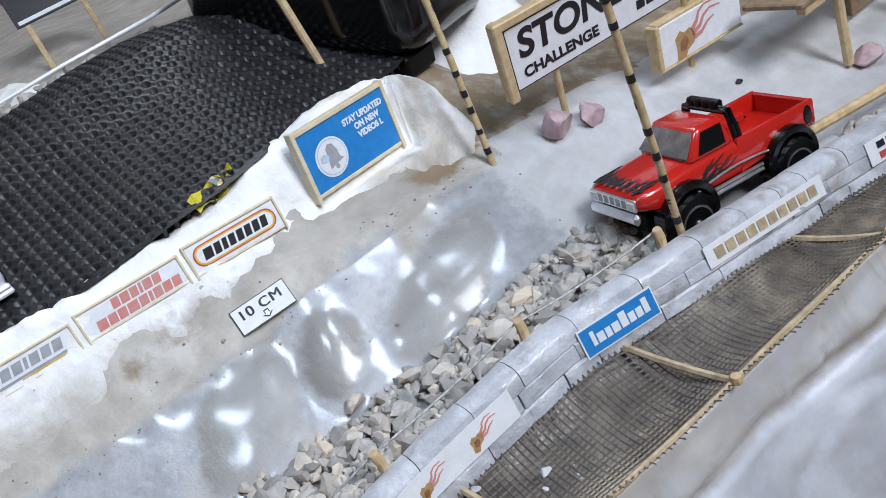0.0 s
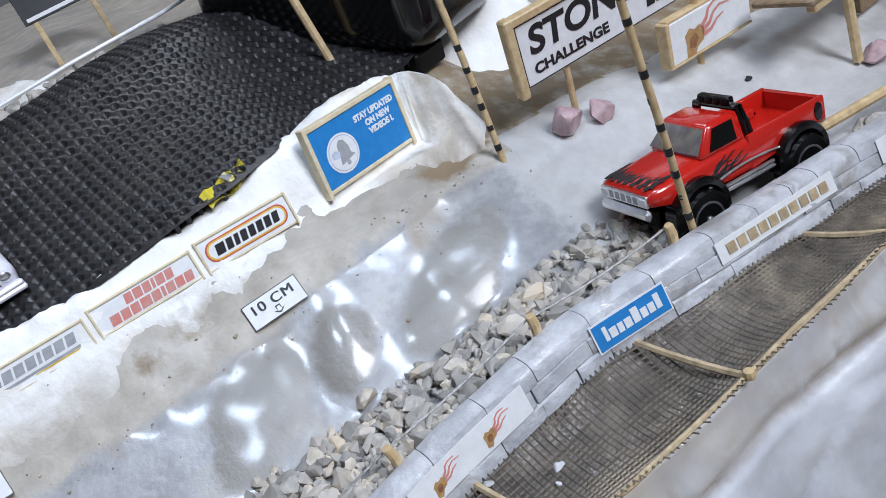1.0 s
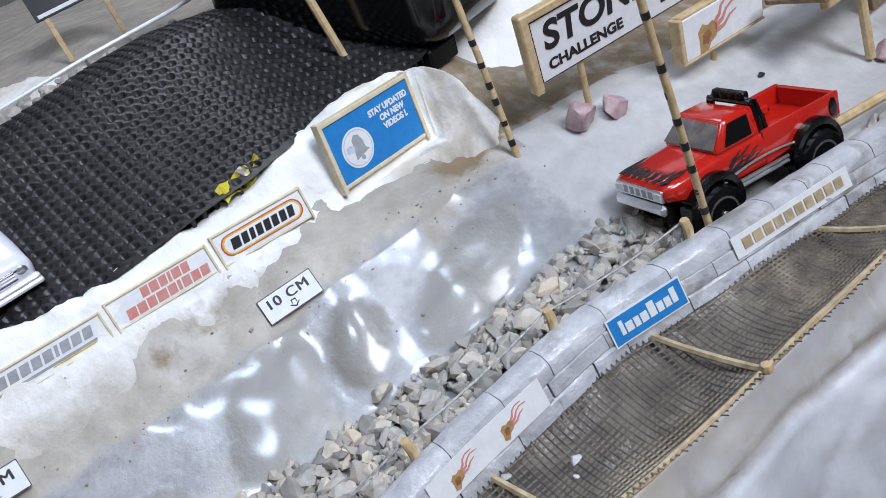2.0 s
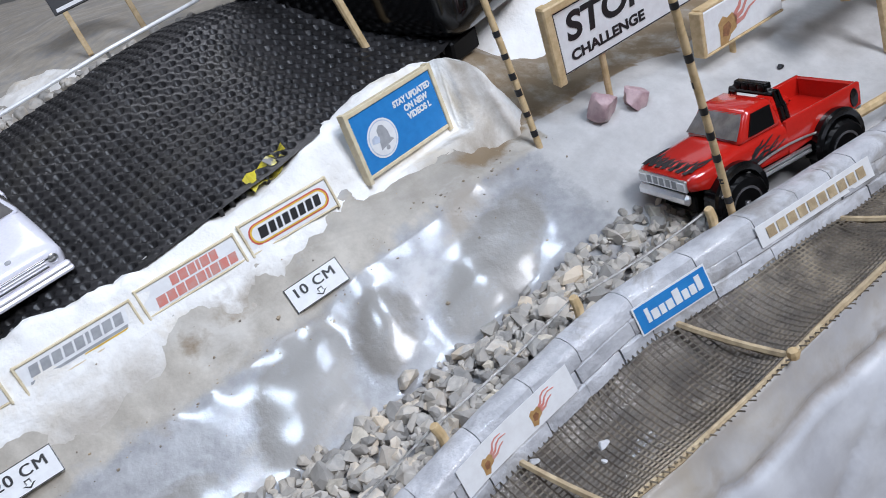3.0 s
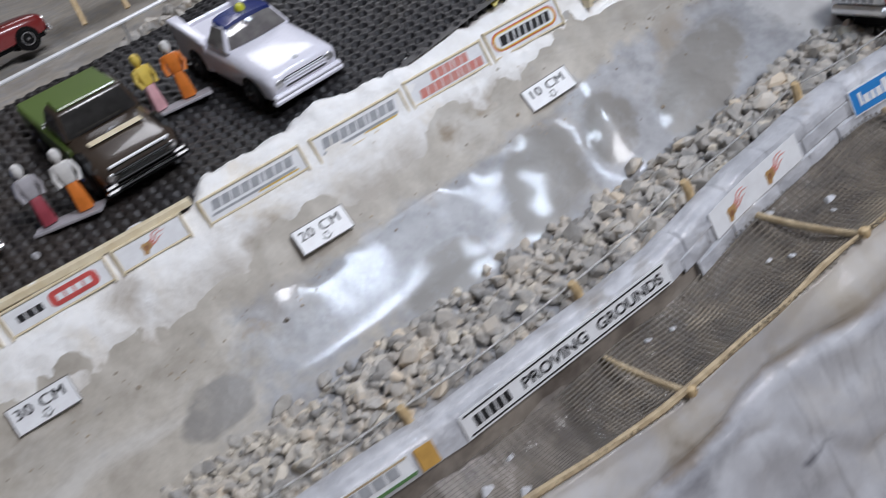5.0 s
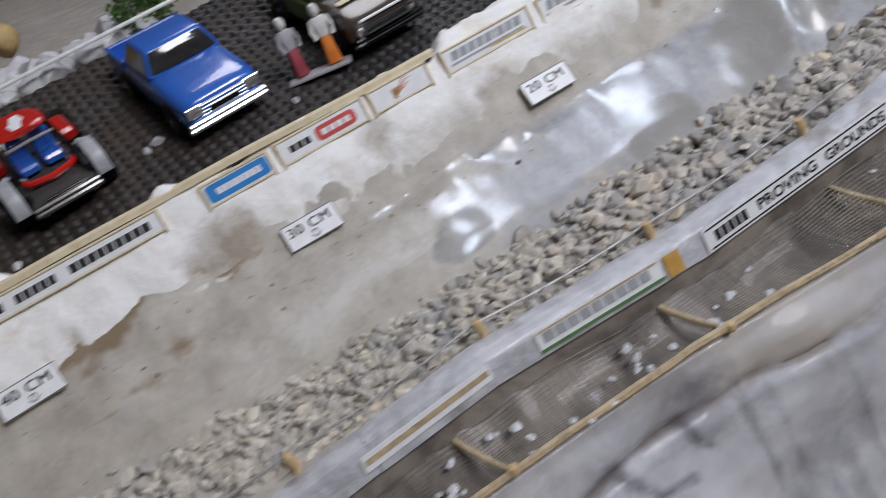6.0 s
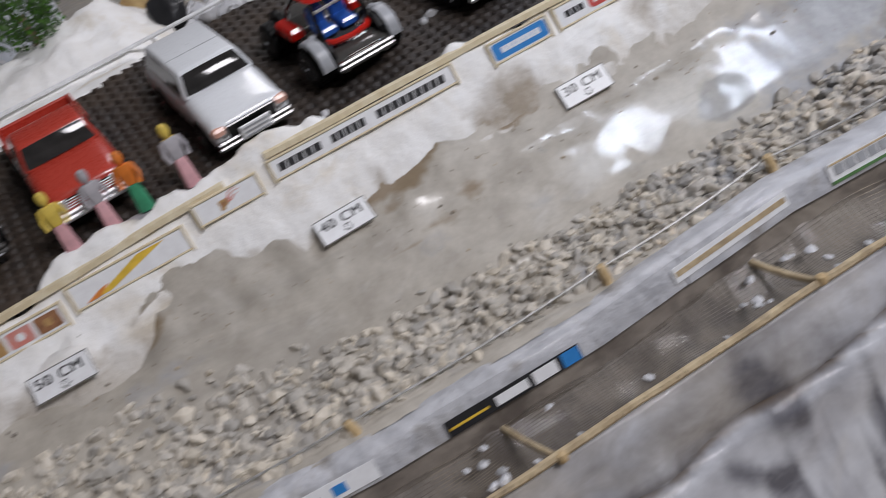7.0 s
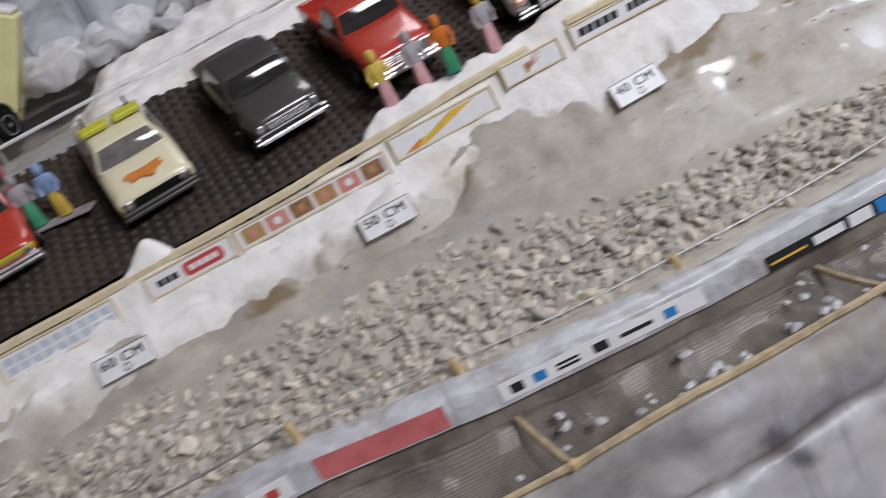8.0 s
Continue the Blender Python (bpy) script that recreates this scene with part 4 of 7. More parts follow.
def measure_sign(k, x, y, z, rx, ry, rz):
    s = thing("distance_sign", x, y, z, rx, ry, rz, f"small white card reading {k} CM with a black border", "sign", "distance signs along the track")
    part("card", boxes((0, 20, 0, 0.7, 0, 9), bevel=0.12), M_WHITE, s)
    for n, o in enumerate(((0, 20, 8.75, 9.0), (0, 20, 0.0, 0.22), (0, 0.25, 0, 9), (19.75, 20, 0, 9))):
        print_on("border", [(o[0], o[2]), (o[1], o[2]), (o[1], o[3]), (o[0], o[3])], M_BLACK, s, 0)
    for shift in (-0.14, 0.14):
        lettering(f"{k} CM", 4.7, M_BLACK, s, 9.6 + shift, -0.1 - 0.02 * (shift > 0), 5.7, stretch=1.12, spacing=1.12)
    arrow = [(10.2, 0.7), (12.1, 2.0), (11.1, 2.0), (11.1, 3.5), (9.3, 3.5), (9.3, 2.0), (8.3, 2.0)]
    print_on("arrow", arrow, M_BLACK, s, 1)
    print_on("arrow_inside", [(10.2 + (a - 10.2) * 0.66, 2.15 + (b - 2.15) * 0.68) for a, b in arrow], M_WHITE, s, 2)
    return s


measure_sign(10, 0.4, -3.2, -3.6, -37, -6, -9)
measure_sign(20, -100.6, -4.0, -3.8, -36, 0, -1)
measure_sign(30, -200.6, -2.6, -6.0, -33, -1, -3)
measure_sign(40, -299.6, -4.8, -4.8, -38, 0, 3)
measure_sign(50, -400.6, -4.0, -3.8, -36, 0, -1)
measure_sign(60, -500.6, -4.0, -3.8, -36, 0, -1)
measure_sign(70, -600.6, -4.0, -4.0, -36, 0, 0)


def wood_frame(s, w, h, t=1.3, d=1.8, wood=None):
    wood = wood or M_WOOD
    part("top_rail", boxes((-t * 0.5, w + t * 0.5, -0.5, d, h, h + t), bevel=0.2), wood, s)
    part("bottom_rail", boxes((0, w, -0.3, d, -t * 0.8, 0), bevel=0.2), wood, s)
    for x in (-t * 1.05, w + 0.05):
        part("post", boxes((x, x + t, -0.6, d + 0.4, -t * 1.6, h + t * 1.2), bevel=0.2), wood, s)


def bar_row(s, x0, x1, z0, z1, widths, material, lean=0.0, level=1, gap=0.5, name="printed_bar"):
    x, tot = x0, sum(widths)
    for w in widths:
        ww = (x1 - x0) * w / tot
        print_on(name, slanted(x + gap * 0.5, x + ww - gap * 0.5, z0, z1, lean), material, s, level)
        x += ww


def arc_shape(x, z, pts, w):
    """A tapering curved stroke through a few points."""
    up, down = [], []
    for i, (a, b) in enumerate(pts):
        c, d = pts[min(i + 1, len(pts) - 1)], pts[max(i - 1, 0)]
        n = Vector((-(c[1] - d[1]), c[0] - d[0])).normalized() * w * (1 - 0.75 * i / (len(pts) - 1))
        up.append((x + a + n.x, z + b + n.y))
        down.append((x + a - n.x, z + b - n.y))
    return up + down[::-1]


HEAD = ((-3.2, -2.6), (-1.6, -3.2), (-0.6, -1.8), (0.9, -1.2), (1.2, 0.6), (0.2, 1.5), (-1.0, 1.1), (-2.0, 1.7), (-3.2, 0.8), (-3.0, -0.8))
CHEEK = ((-2.4, -1.4), (-1.2, -1.8), (-0.2, -0.4), (-0.8, 0.5), (-2.1, 0.2))
TRAILS = (((0.6, 0.8), (2.0, 1.8), (2.6, 3.0), (4.0, 3.7), (6.2, 3.6)), ((0.8, 0.2), (2.6, 0.8), (3.6, 2.0), (5.2, 2.7), (7.6, 2.4)), ((0.8, -0.5), (2.8, -0.3), (4.4, 0.8), (6.0, 1.2)))
M_TAWNY = surface("tawny_ink", (0.50, 0.31, 0.13), (0.40, 0.23, 0.09), 500.0, 0.45)
M_PALERED = surface("pale_red_ink", (0.66, 0.22, 0.18), (0.6, 0.3, 0.26), 300.0, 0.45)


def beast_print(s, x, z, k):
    """A blurred tawny patch with thin red trailing strokes."""
    print_on("printed_patch", [(x + k * a, z + k * b) for a, b in HEAD], M_TAWNY, s, 1)
    print_on("printed_patch", [(x + k * a, z + k * b) for a, b in CHEEK], M_BROWN, s, 2)
    for t in TRAILS:
        print_on("printed_stroke", arc_shape(x, z, [(k * a, k * b) for a, b in t], 0.42 * k), M_PALERED, s, 1)


def sponsor(x0, x1, z, h, kind, y=9.4, rz=0.0, ry=0.0):
    labels = {
        "oval": "white sign with an orange oval outline and black bars",
        "red": "white framed sign with two rows of red bars",
        "grey": "white framed sign with slanted grey bars above a line",
        "beast": "white framed sign with a brown and red patch",
        "pill": "white sign with a black bar and a red rounded shape",
        "blue": "blue rounded sign with white bars in a frame",
        "long": "long white framed sign with a row of black bars",
        "arrow": "white sign with a yellow slanted stripe and an orange tip",
        "tiles": "white sign with a row of orange and red printed patches",
        "dots": "white sign with rows of pale blue printed patches",
    }
    w = x1 - x0
    s = thing("sponsor_sign", x0, y, z, -14, ry, rz, labels[kind], "sign", "sponsor signs on the bank")
    part("card", boxes((0, w, 0, 0.8, 0, h), bevel=0.1), M_WHITE, s)
    wood_frame(s, w, h, 0.8, 1.6, M_PALEWOOD)
    if kind == "oval":
        print_on("oval", rounded(1.2, w - 1.2, 1.2, h - 1.2, h * 0.36), M_RED, s, 1)
        print_on("oval", rounded(1.7, w - 1.7, 1.6, h - 1.6, h * 0.33), M_YELLOW, s, 2)
        print_on("oval", rounded(2.3, w - 2.3, 2.1, h - 2.1, h * 0.28), M_WHITE, s, 3)
        bar_row(s, 4.0, w - 4.4, 3.0, h - 3.0, [1.3, 1, 0.8, 1, 1, 1, 1, 1], M_BLACK, 0.7, 4, 0.7)
    elif kind == "red":
        bar_row(s, w * 0.30, w * 0.80, h * 0.54, h * 0.92, [1, 1.1, 1, 0.5, 1.1, 1], M_PALERED, 0.5, 1, 0.45)
        bar_row(s, w * 0.10, w * 0.95, h * 0.08, h * 0.46, [1.1, 1, 1, 1.2, 1, 0.5, 1, 1, 1], M_PALERED, 0.5, 1, 0.45)
    elif kind == "grey":
        bar_row(s, w * 0.06, w * 0.9, h * 0.42, h * 0.84, [1, 1, 1, 1, 1, 0.5, 1, 1, 1], M_GREY, 0.9, 1, 0.7)
        print_on("line", slanted(w * 0.04, w * 0.9, h * 0.2, h * 0.3, 0.3), M_GREY, s, 1)
        print_on("line", slanted(w * 0.5, w * 0.92, h * 0.12, h * 0.18, 0.2), M_YELLOW, s, 1)
    elif kind == "beast":
        beast_print(s, w * 0.46, h * 0.5, h / 8.5)
    elif kind == "pill":
        bar_row(s, w * 0.1, w * 0.36, h * 0.34, h * 0.66, [1, 1, 1], M_BLACK, 0, 1, 0.5)
        print_on("pill", rounded(w * 0.42, w * 0.9, h * 0.16, h * 0.84, h * 0.24), M_RED, s, 1)
        bar_row(s, w * 0.48, w * 0.84, h * 0.36, h * 0.64, [1, 1, 1, 1], M_WHITE, 0, 2, 0.6)
    elif kind == "blue":
        print_on("field", rounded(0.5, w - 0.5, 0.5, h - 0.5, 1.2), M_BLUE, s, 1)
        bar_row(s, w * 0.16, w * 0.86, h * 0.34, h * 0.66, [1, 1, 1, 1, 1, 1, 1, 1], M_WHITE, 0, 2, 0.35)
    elif kind == "long":
        bar_row(s, 2, w * 0.26, h * 0.28, h * 0.72, [1, 1, 1, 1, 1], M_BLACK, 0.4, 1, 0.5)
        bar_row(s, w * 0.31, w * 0.50, h * 0.28, h * 0.72, [1, 1, 1, 1, 1], M_BLACK, 0.4, 1, 0.5)
        bar_row(s, w * 0.56, w * 0.95, h * 0.28, h * 0.72, [1, 1, 1, 1, 1, 1, 1, 1, 1], M_BLACK, 0.4, 1, 0.5)
    elif kind == "arrow":
        print_on("stripe", [(w * 0.16, h * 0.08), (w * 0.3, h * 0.08), (w * 0.84, h * 0.92), (w * 0.6, h * 0.92)], M_YELLOW, s, 1)
        print_on("stripe", [(w * 0.08, h * 0.06), (w * 0.2, h * 0.06), (w * 0.3, h * 0.42), (w * 0.22, h * 0.36)], M_ORANGE, s, 2)
    elif kind == "tiles":
        for n in range(6):
            a = w * (0.03 + n * 0.162)
            print_on("printed_patch", rounded(a, a + w * 0.14, h * 0.12, h * 0.88, 0.6), (M_TAWNY, M_PALERED, M_BROWN)[n % 3], s, 1)
            print_on("printed_patch", disc(h * 0.2, 12, a + w * 0.07, h * 0.5), (M_PALERED, M_WHITE, M_TAWNY)[n % 3], s, 2)
    elif kind == "dots":
        for n in range(9):
            a = w * (0.04 + n * 0.106)
            print_on("printed_patch", slanted(a, a + w * 0.08, h * 0.55, h * 0.85), M_PALEBLUE, s, 1)
            print_on("printed_patch", slanted(a, a + w * 0.08, h * 0.14, h * 0.44), M_PALEBLUE, s, 1)
    return s


def edge_strip(pts):
    bm = bmesh.new()
    loft(bm, [[(x, y - 0.9, z - 1.4), (x, y - 0.7, z + 0.5), (x, y + 1.6, z + 0.9), (x, y + 1.8, z - 1.2)] for x, y, z in pts])
    return tagged(part("edge_strip", finish(bm), M_PALEWOOD), "long pale wooden strip along the edge of the mat", "wooden strip", "strips along the mat")


edge_strip([(x, 12.4 + 0.5 * fbm(x, 0, 0, 40, 2), along(x, [(-306, 27.6), (-215, 27.4), (-122, 26.6)]) + 0.7 * fbm(x, 5, 0, 60, 2)) for x in np.arange(-122, -306, -6.0)])
edge_strip([(x, 12.4 + 0.5 * fbm(x, 0, 0, 40, 2), along(x, [(-700, 17.0), (-480, 19.5), (-418, 20.6), (-318, 25.4)]) + 0.7 * fbm(x, 5, 0, 60, 2)) for x in np.arange(-318, -700, -6.0)])

for a in ((-0.6, 31.6, 17, 9.6, "oval", 9.4, -2), (-37.8, -4.0, 17.2, 8.4, "red"), (-77.4, -41.2, 16.4, 8.0, "grey"), (-120, -83, 17.4, 7.4, "grey"), (-150.5, -127.8, 17.8, 7.0, "beast"), (-187, -154.4, 17.6, 7.2, "pill"), (-215, -191.4, 17.6, 6.8, "blue"), (-302, -231, 19.0, 6.2, "long"), (-330.5, -308, 17.4, 6.6, "beast"), (-377, -337, 12.6, 7.4, "arrow"), (-439, -381.5, 10.4, 7.0, "tiles"), (-473.5, -442, 10.2, 7.0, "pill"), (-529, -486.5, 8.6, 8.2, "dots"), (-580, -536, 8.0, 8.0, "red")):
    sponsor(*a)

# the blue notice board
s = thing("notice_board", 47.0, 8.3, 19.3, -2.6, 2.2, 13.3, "blue framed notice board with white writing and ringed bell", "notice board")
part("card", boxes((0, 40.4, 0, 1.0, 0, 21.2), bevel=0.15), M_BLUE, s)
wood_frame(s, 40.4, 21.2, 1.7, 2.6, M_PALEWOOD)
for r, mat, level in ((6.9, M_WHITE, 1), (6.3, M_PALEBLUE, 2), (5.9, M_WHITE, 3)):
    print_on("ring", disc(r, 36, 10.6, 9.2), mat, s, level)
print_on("bell", [(8.2, 5.6), (15.0, 7.0), (13.6, 8.2), (13.4, 11.0), (12.2, 13.4), (10.4, 13.9), (9.0, 12.6), (8.8, 9.6)], M_GREY, s, 4)
print_on("bell_clapper", disc(0.9, 12, 11.2, 5.4), M_GREY, s, 4)
print_on("pointer", [(5.4, 9.0), (8.6, 8.4), (9.2, 10.2), (7.6, 11.4), (5.8, 10.8)], M_PALEBLUE, s, 5)
lettering("STAY UPDATED", 3.0, M_WHITE, s, 29.4, -0.1, 16.8, stretch=0.9, bold=0.16)
lettering("ON NEW", 3.0, M_WHITE, s, 30.0, -0.1, 13.6, stretch=0.95, bold=0.16)
lettering("VIDEOS !.", 3.0, M_WHITE, s, 30.4, -0.1, 10.4, stretch=0.95, bold=0.16)

# the event board at the start
s = thing("event_board", 123.4, -8.8, 20.5, 9, -2, -6, "white event board with bold black writing, wooden frame", "sign board")
part("card", boxes((0, 92, 0, 1.2, 0, 24), bevel=0.15), M_WHITE, s)
for o in ((0.3, 91.7, 23.3, 23.7), (0.3, 91.7, 0.3, 0.7), (0.3, 0.7, 0.3, 23.7), (91.3, 91.7, 0.3, 23.7)):
    print_on("border", [(o[0], o[2]), (o[1], o[2]), (o[1], o[3]), (o[0], o[3])], M_BLACK, s, 1)
part("top_rail", boxes((-3, 95, -1.2, 3, 24, 27.2), bevel=0.5), M_WOOD, s)
for x in (-4, 92.2):
    part("post", boxes((x, x + 3.8, -1.6, 3.2, -2.6, 27.6), bevel=0.6), M_WOOD, s)
bm = bmesh.new()
tube(bm, [(18, 2.2, -23), (18.3, 2.2, -8), (18.2, 2.0, 6)], 1.3, 9)
part("leg", finish(bm), M_WOOD, s, smooth=True)
bm = bmesh.new()
tube(bm, [(80, 2.2, -34), (80.3, 2.2, -8), (80.2, 2.0, 6)], 1.3, 9)
part("leg", finish(bm), M_WOOD, s, smooth=True)
lettering("STONE", 14.0, M_BLACK, s, 4.2, -0.15, 15.6, shear=0.12, align="LEFT", stretch=1.05, bold=0.42)
lettering("CHALLENGE", 5.4, M_BLACK, s, 4.4, -0.15, 5.4, align="LEFT", stretch=1.12, bold=0.2)
bar_row(s, 56, 88, 12, 20, [1, 1, 0.6, 1, 1], M_BLACK, 0.8, 1, 1.2)
bar_row(s, 56, 84, 4.2, 7.6, [1, 1, 1, 1, 1, 1], M_BLACK, 0.3, 1, 0.8)

s = thing("picture_board", 184.1, -16.5, 0.2, 4.2, 2, 1.5, "white picture board with a brown and red patch", "sign board")
part("card", boxes((0, 47, 0, 4.6, 0, 16.5), bevel=0.3), M_WHITE, s)
part("post", boxes((-2.0, 0.1, -0.7, 5.0, -0.8, 17.4), bevel=0.4), M_WOOD, s)
part("top_rail", boxes((0, 47, 0.5, 5.0, 16.5, 17.8), bevel=0.3), M_WOOD, s)
part("bottom_rail", boxes((0, 47, -0.5, 4.4, -0.9, 0), bevel=0.2), M_WOOD, s)
beast_print(s, 16, 7.0, 2.5)

s = thing("wooden_rack", 254, -43.5, -28, 0, 0, 4, "dark wooden rack on round pale posts", "rack")
for x, y in ((0, 0), (52, -3)):
    bm = bmesh.new()
    tube(bm, [(x, y, -1), (x - 0.4, y + 0.3, 16), (x - 0.8, y + 0.5, 34.5)], 2.0, 9)
    part("post", finish(bm), M_WOOD, s, smooth=True)
part("front_rail", boxes((-26, 60, -2.2, 1.8, 30.5, 34.5), bevel=0.5), M_WOOD, s, "pale wooden rail along the front")
part("top_board", boxes((-30, 98, -4, 22, 34.6, 37), bevel=0.6), M_DIRT, s, "dark weathered top board")
part("back_board", boxes((30, 96, 14, 17, 6, 34), bevel=0.4), M_DIRT, s, "dark brown back board")


# ---- striped poles, sticks, pegs and wire ----
def striped_pole(base, top, r=1.25, first=4.0, gap=7.2):
    base, top = Vector(base), Vector(top)
    p = thing("striped_pole", *base, label="thin pale wooden pole with black painted bands", category="pole", group="striped poles at the start")
    d = top - base
    n = d.normalized()
    bm = bmesh.new()
    tube(bm, [n * -2, d * 0.35 + Vector((0.2, 0, 0)), d * 0.7, d], r, 10, [r, r * 0.98, r, r * 0.96])
    part("shaft", finish(bm), M_WOOD, p, smooth=True)
    k, rnd = first, random.Random(int(base.x))
    while k < d.length - 3:
        bm = bmesh.new()
        side = n.orthogonal().normalized() * (0.14 * (-1) ** int(k))
        w = rnd.uniform(1.8, 2.6)
        tube(bm, [n * k + side, n * (k + w * 0.5) + side * 1.2, n * (k + w) + side], r + 0.04, 10)
        part("band", finish(bm), M_BLACK, p, "black painted band", smooth=True)
        k += gap * rnd.uniform(0.85, 1.15)
    return p


striped_pole((106, -5.4, 0.4), (104, -2, 84), first=5)
striped_pole((118.6, -77.4, -22.5), (106.5, -84.5, 70), first=9, gap=8.6)


def stick(base, top, r, label, name="stick"):
    bm = bmesh.new()
    b, t = Vector(base), Vector(top)
    tube(bm, [Vector((0, 0, 0)) + (t - b) * k for k in (-0.03, 0.3, 0.7, 1.0)], r, 9, [r, r * 1.03, r, r * 0.97])
    ob = part(name, finish(bm), M_WOOD, smooth=True)
    ob.matrix_world = pose(*(b * MM))
    return tagged(ob, label, "stick")


stick((87, 61, 46), (76, 66, 128), 1.7, "plain round pale wooden stick standing on the mat")
stick((181, -71, -21.5), (290, -84, -26), 1.9, "pale wooden stick lying along the kerb")

PEGS = [(110, -16), (59, -15.5), (5, -22), (-46, -29), (-110, -31), (-172, -27), (-236, -30), (-322, -31), (-396, -26), (-446, -17), (-520, -15)]
tops = []
for x, z in PEGS:
    y, g = curb_y(x) + 9.0, curb_z(x) - 1
    z = max(z + 1.5, g + 5.5)
    bm = bmesh.new()
    tube(bm, [(0, 0, -3), (0.2, 0.1, 2), (-0.4, 0.2, z - g - 0.4), (-0.5, 0.2, z - g)], 1.55, 9, [1.5, 1.6, 1.5, 1.2])
    ob = part("peg", finish(bm), M_WOOD, smooth=True)
    ob.matrix_world = pose(x * MM, y * MM, g * MM, 0, 4 * math.sin(x), 0)
    tagged(ob, "short pale wooden peg in the kerb", "peg", "pegs along the kerb")
    tops.append(Vector((x - 0.6, y + 1.7, z - 1.6)))
bm = bmesh.new()
line = []
for a, b in zip(tops, tops[1:]):
    for k in range(6):
        line.append(a.lerp(b, k / 6) - Vector((0, 0, 1.3 * math.sin(math.pi * k / 6))))
tube(bm, line + [tops[-1]], 0.38, 6)
tagged(part("guide_wire", finish(bm), M_WIRE, smooth=True), "thin pale wire strung from peg to peg along the kerb", "wire")
bm = bmesh.new()
tube(bm, [Vector((120 + 62 * k, -73 - 4 * k + 2 * math.sin(3.1 * k), -15 + 4.0 * math.sin(3.14 * k) - 5 * k)) for k in np.linspace(0, 1, 16)], 0.4, 6)
tagged(part("bent_wire", finish(bm), M_WIRE, smooth=True), "bent pale wire lying on the kerb", "wire")


# ---- stickers on the kerb face ----
def sticker(x0, x1, h, drop, name, label, paint_on, base=M_WHITE, n=9, text=(), shapes=()):
    """A thin sticker that follows the kerb's outer face."""
    s = thing(name, label=label, category="sticker", group="stickers on the kerb")

    def at(u, v, out):
        x = x0 + (x1 - x0) * u
        d = drop + h * (1 - v)
        return (x, curb_y(x) - 0.25 * d - 1.35 - out, curb_z(x) - d)

    def sheet(nm, u0, u1, v0, v1, out, material, lean=0.0):
        bm = bmesh.new()
        k = max(2, int(n * (u1 - u0)) + 1)
        lo = [[bm.verts.new(at(u + lean * v, v, o)) for u in np.linspace(u0, u1, k) for v in (v0,)] for o in (out, out + 0.12)]
        hi = [[bm.verts.new(at(u + lean * v1, v1, o)) for u in np.linspace(u0, u1, k)] for o in (out, out + 0.12)]
        for i in range(k - 1):
            bm.faces.new((lo[1][i], lo[1][i + 1], hi[1][i + 1], hi[1][i]))
            bm.faces.new((lo[0][i], hi[0][i], hi[0][i + 1], lo[0][i + 1]))
            bm.faces.new((lo[0][i], lo[0][i + 1], lo[1][i + 1], lo[1][i]))
            bm.faces.new((hi[0][i], hi[1][i], hi[1][i + 1], hi[0][i + 1]))
        bm.faces.new((lo[0][0], lo[1][0], hi[1][0], hi[0][0]))
        bm.faces.new((lo[0][-1], hi[0][-1], hi[1][-1], lo[1][-1]))
        return part(nm, finish(bm), material, s)

    def words(text, u0, u1, v0, v1, material):
        ob = lettering(text, 10, material, s, bold=0.25)
        me, big = ob.data, ob.matrix_basis.copy()
        co = [v.co.copy() for v in me.vertices]
        ax, bx = min(c.x for c in co), max(c.x for c in co)
        ay, by = min(c.y for c in co), max(c.y for c in co)
        for v, c in zip(me.vertices, co):
            u, w = u0 + (u1 - u0) * (c.x - ax) / (bx - ax), v0 + (v1 - v0) * (c.y - ay) / (by - ay)
            v.co = Vector(at(u, w, 0.16 if c.z < 0 else 0.24)) * MM
        ob.matrix_basis = Matrix()

    def free(nm, pts, out, material):
        bm = bmesh.new()
        top = [bm.verts.new(at(u, v, out + 0.06)) for u, v in pts]
        low = [bm.verts.new(at(u, v, out - 0.06)) for u, v in pts]
        bm.faces.new(top)
        bm.faces.new(low[::-1])
        for k in range(len(pts)):
            bm.faces.new((low[k], low[(k + 1) % len(pts)], top[(k + 1) % len(pts)], top[k]))
        return part(nm, finish(bm), material, s)

    sheet("sheet", 0, 1, 0, 1, 0, base)
    for w in text:
        words(*w)
    for nm, u0, u1, v0, v1, mat in paint_on:
        sheet(nm, u0, u1, v0, v1, 0.16 if nm in ("field", "outline", "stripe") else 0.3, mat)
    for nm, pts, out, mat in shapes:
        free(nm, pts, out, mat)
    return s


def bars(u0, u1, v0, v1, count, mat, name="printed_bar", fill=0.72):
    step = (u1 - u0) / count
    return [(name, u0 + i * step, u0 + (i + fill) * step, v0, v1, mat) for i in range(count)]


sticker(68.5, 94.5, 9.0, 3.2, "blue_sticker", "blue sticker with a white border and white bars", [("field", 0.02, 0.98, 0.06, 0.94, M_BLUE)] + [("printed_bar", a, b, 0.3, c, M_WHITE) for a, b, c in ((0.13, 0.18, 0.78), (0.20, 0.29, 0.62), (0.31, 0.38, 0.62), (0.40, 0.49, 0.62), (0.51, 0.60, 0.8), (0.62, 0.70, 0.62), (0.72, 0.80, 0.62), (0.82, 0.89, 0.8))])


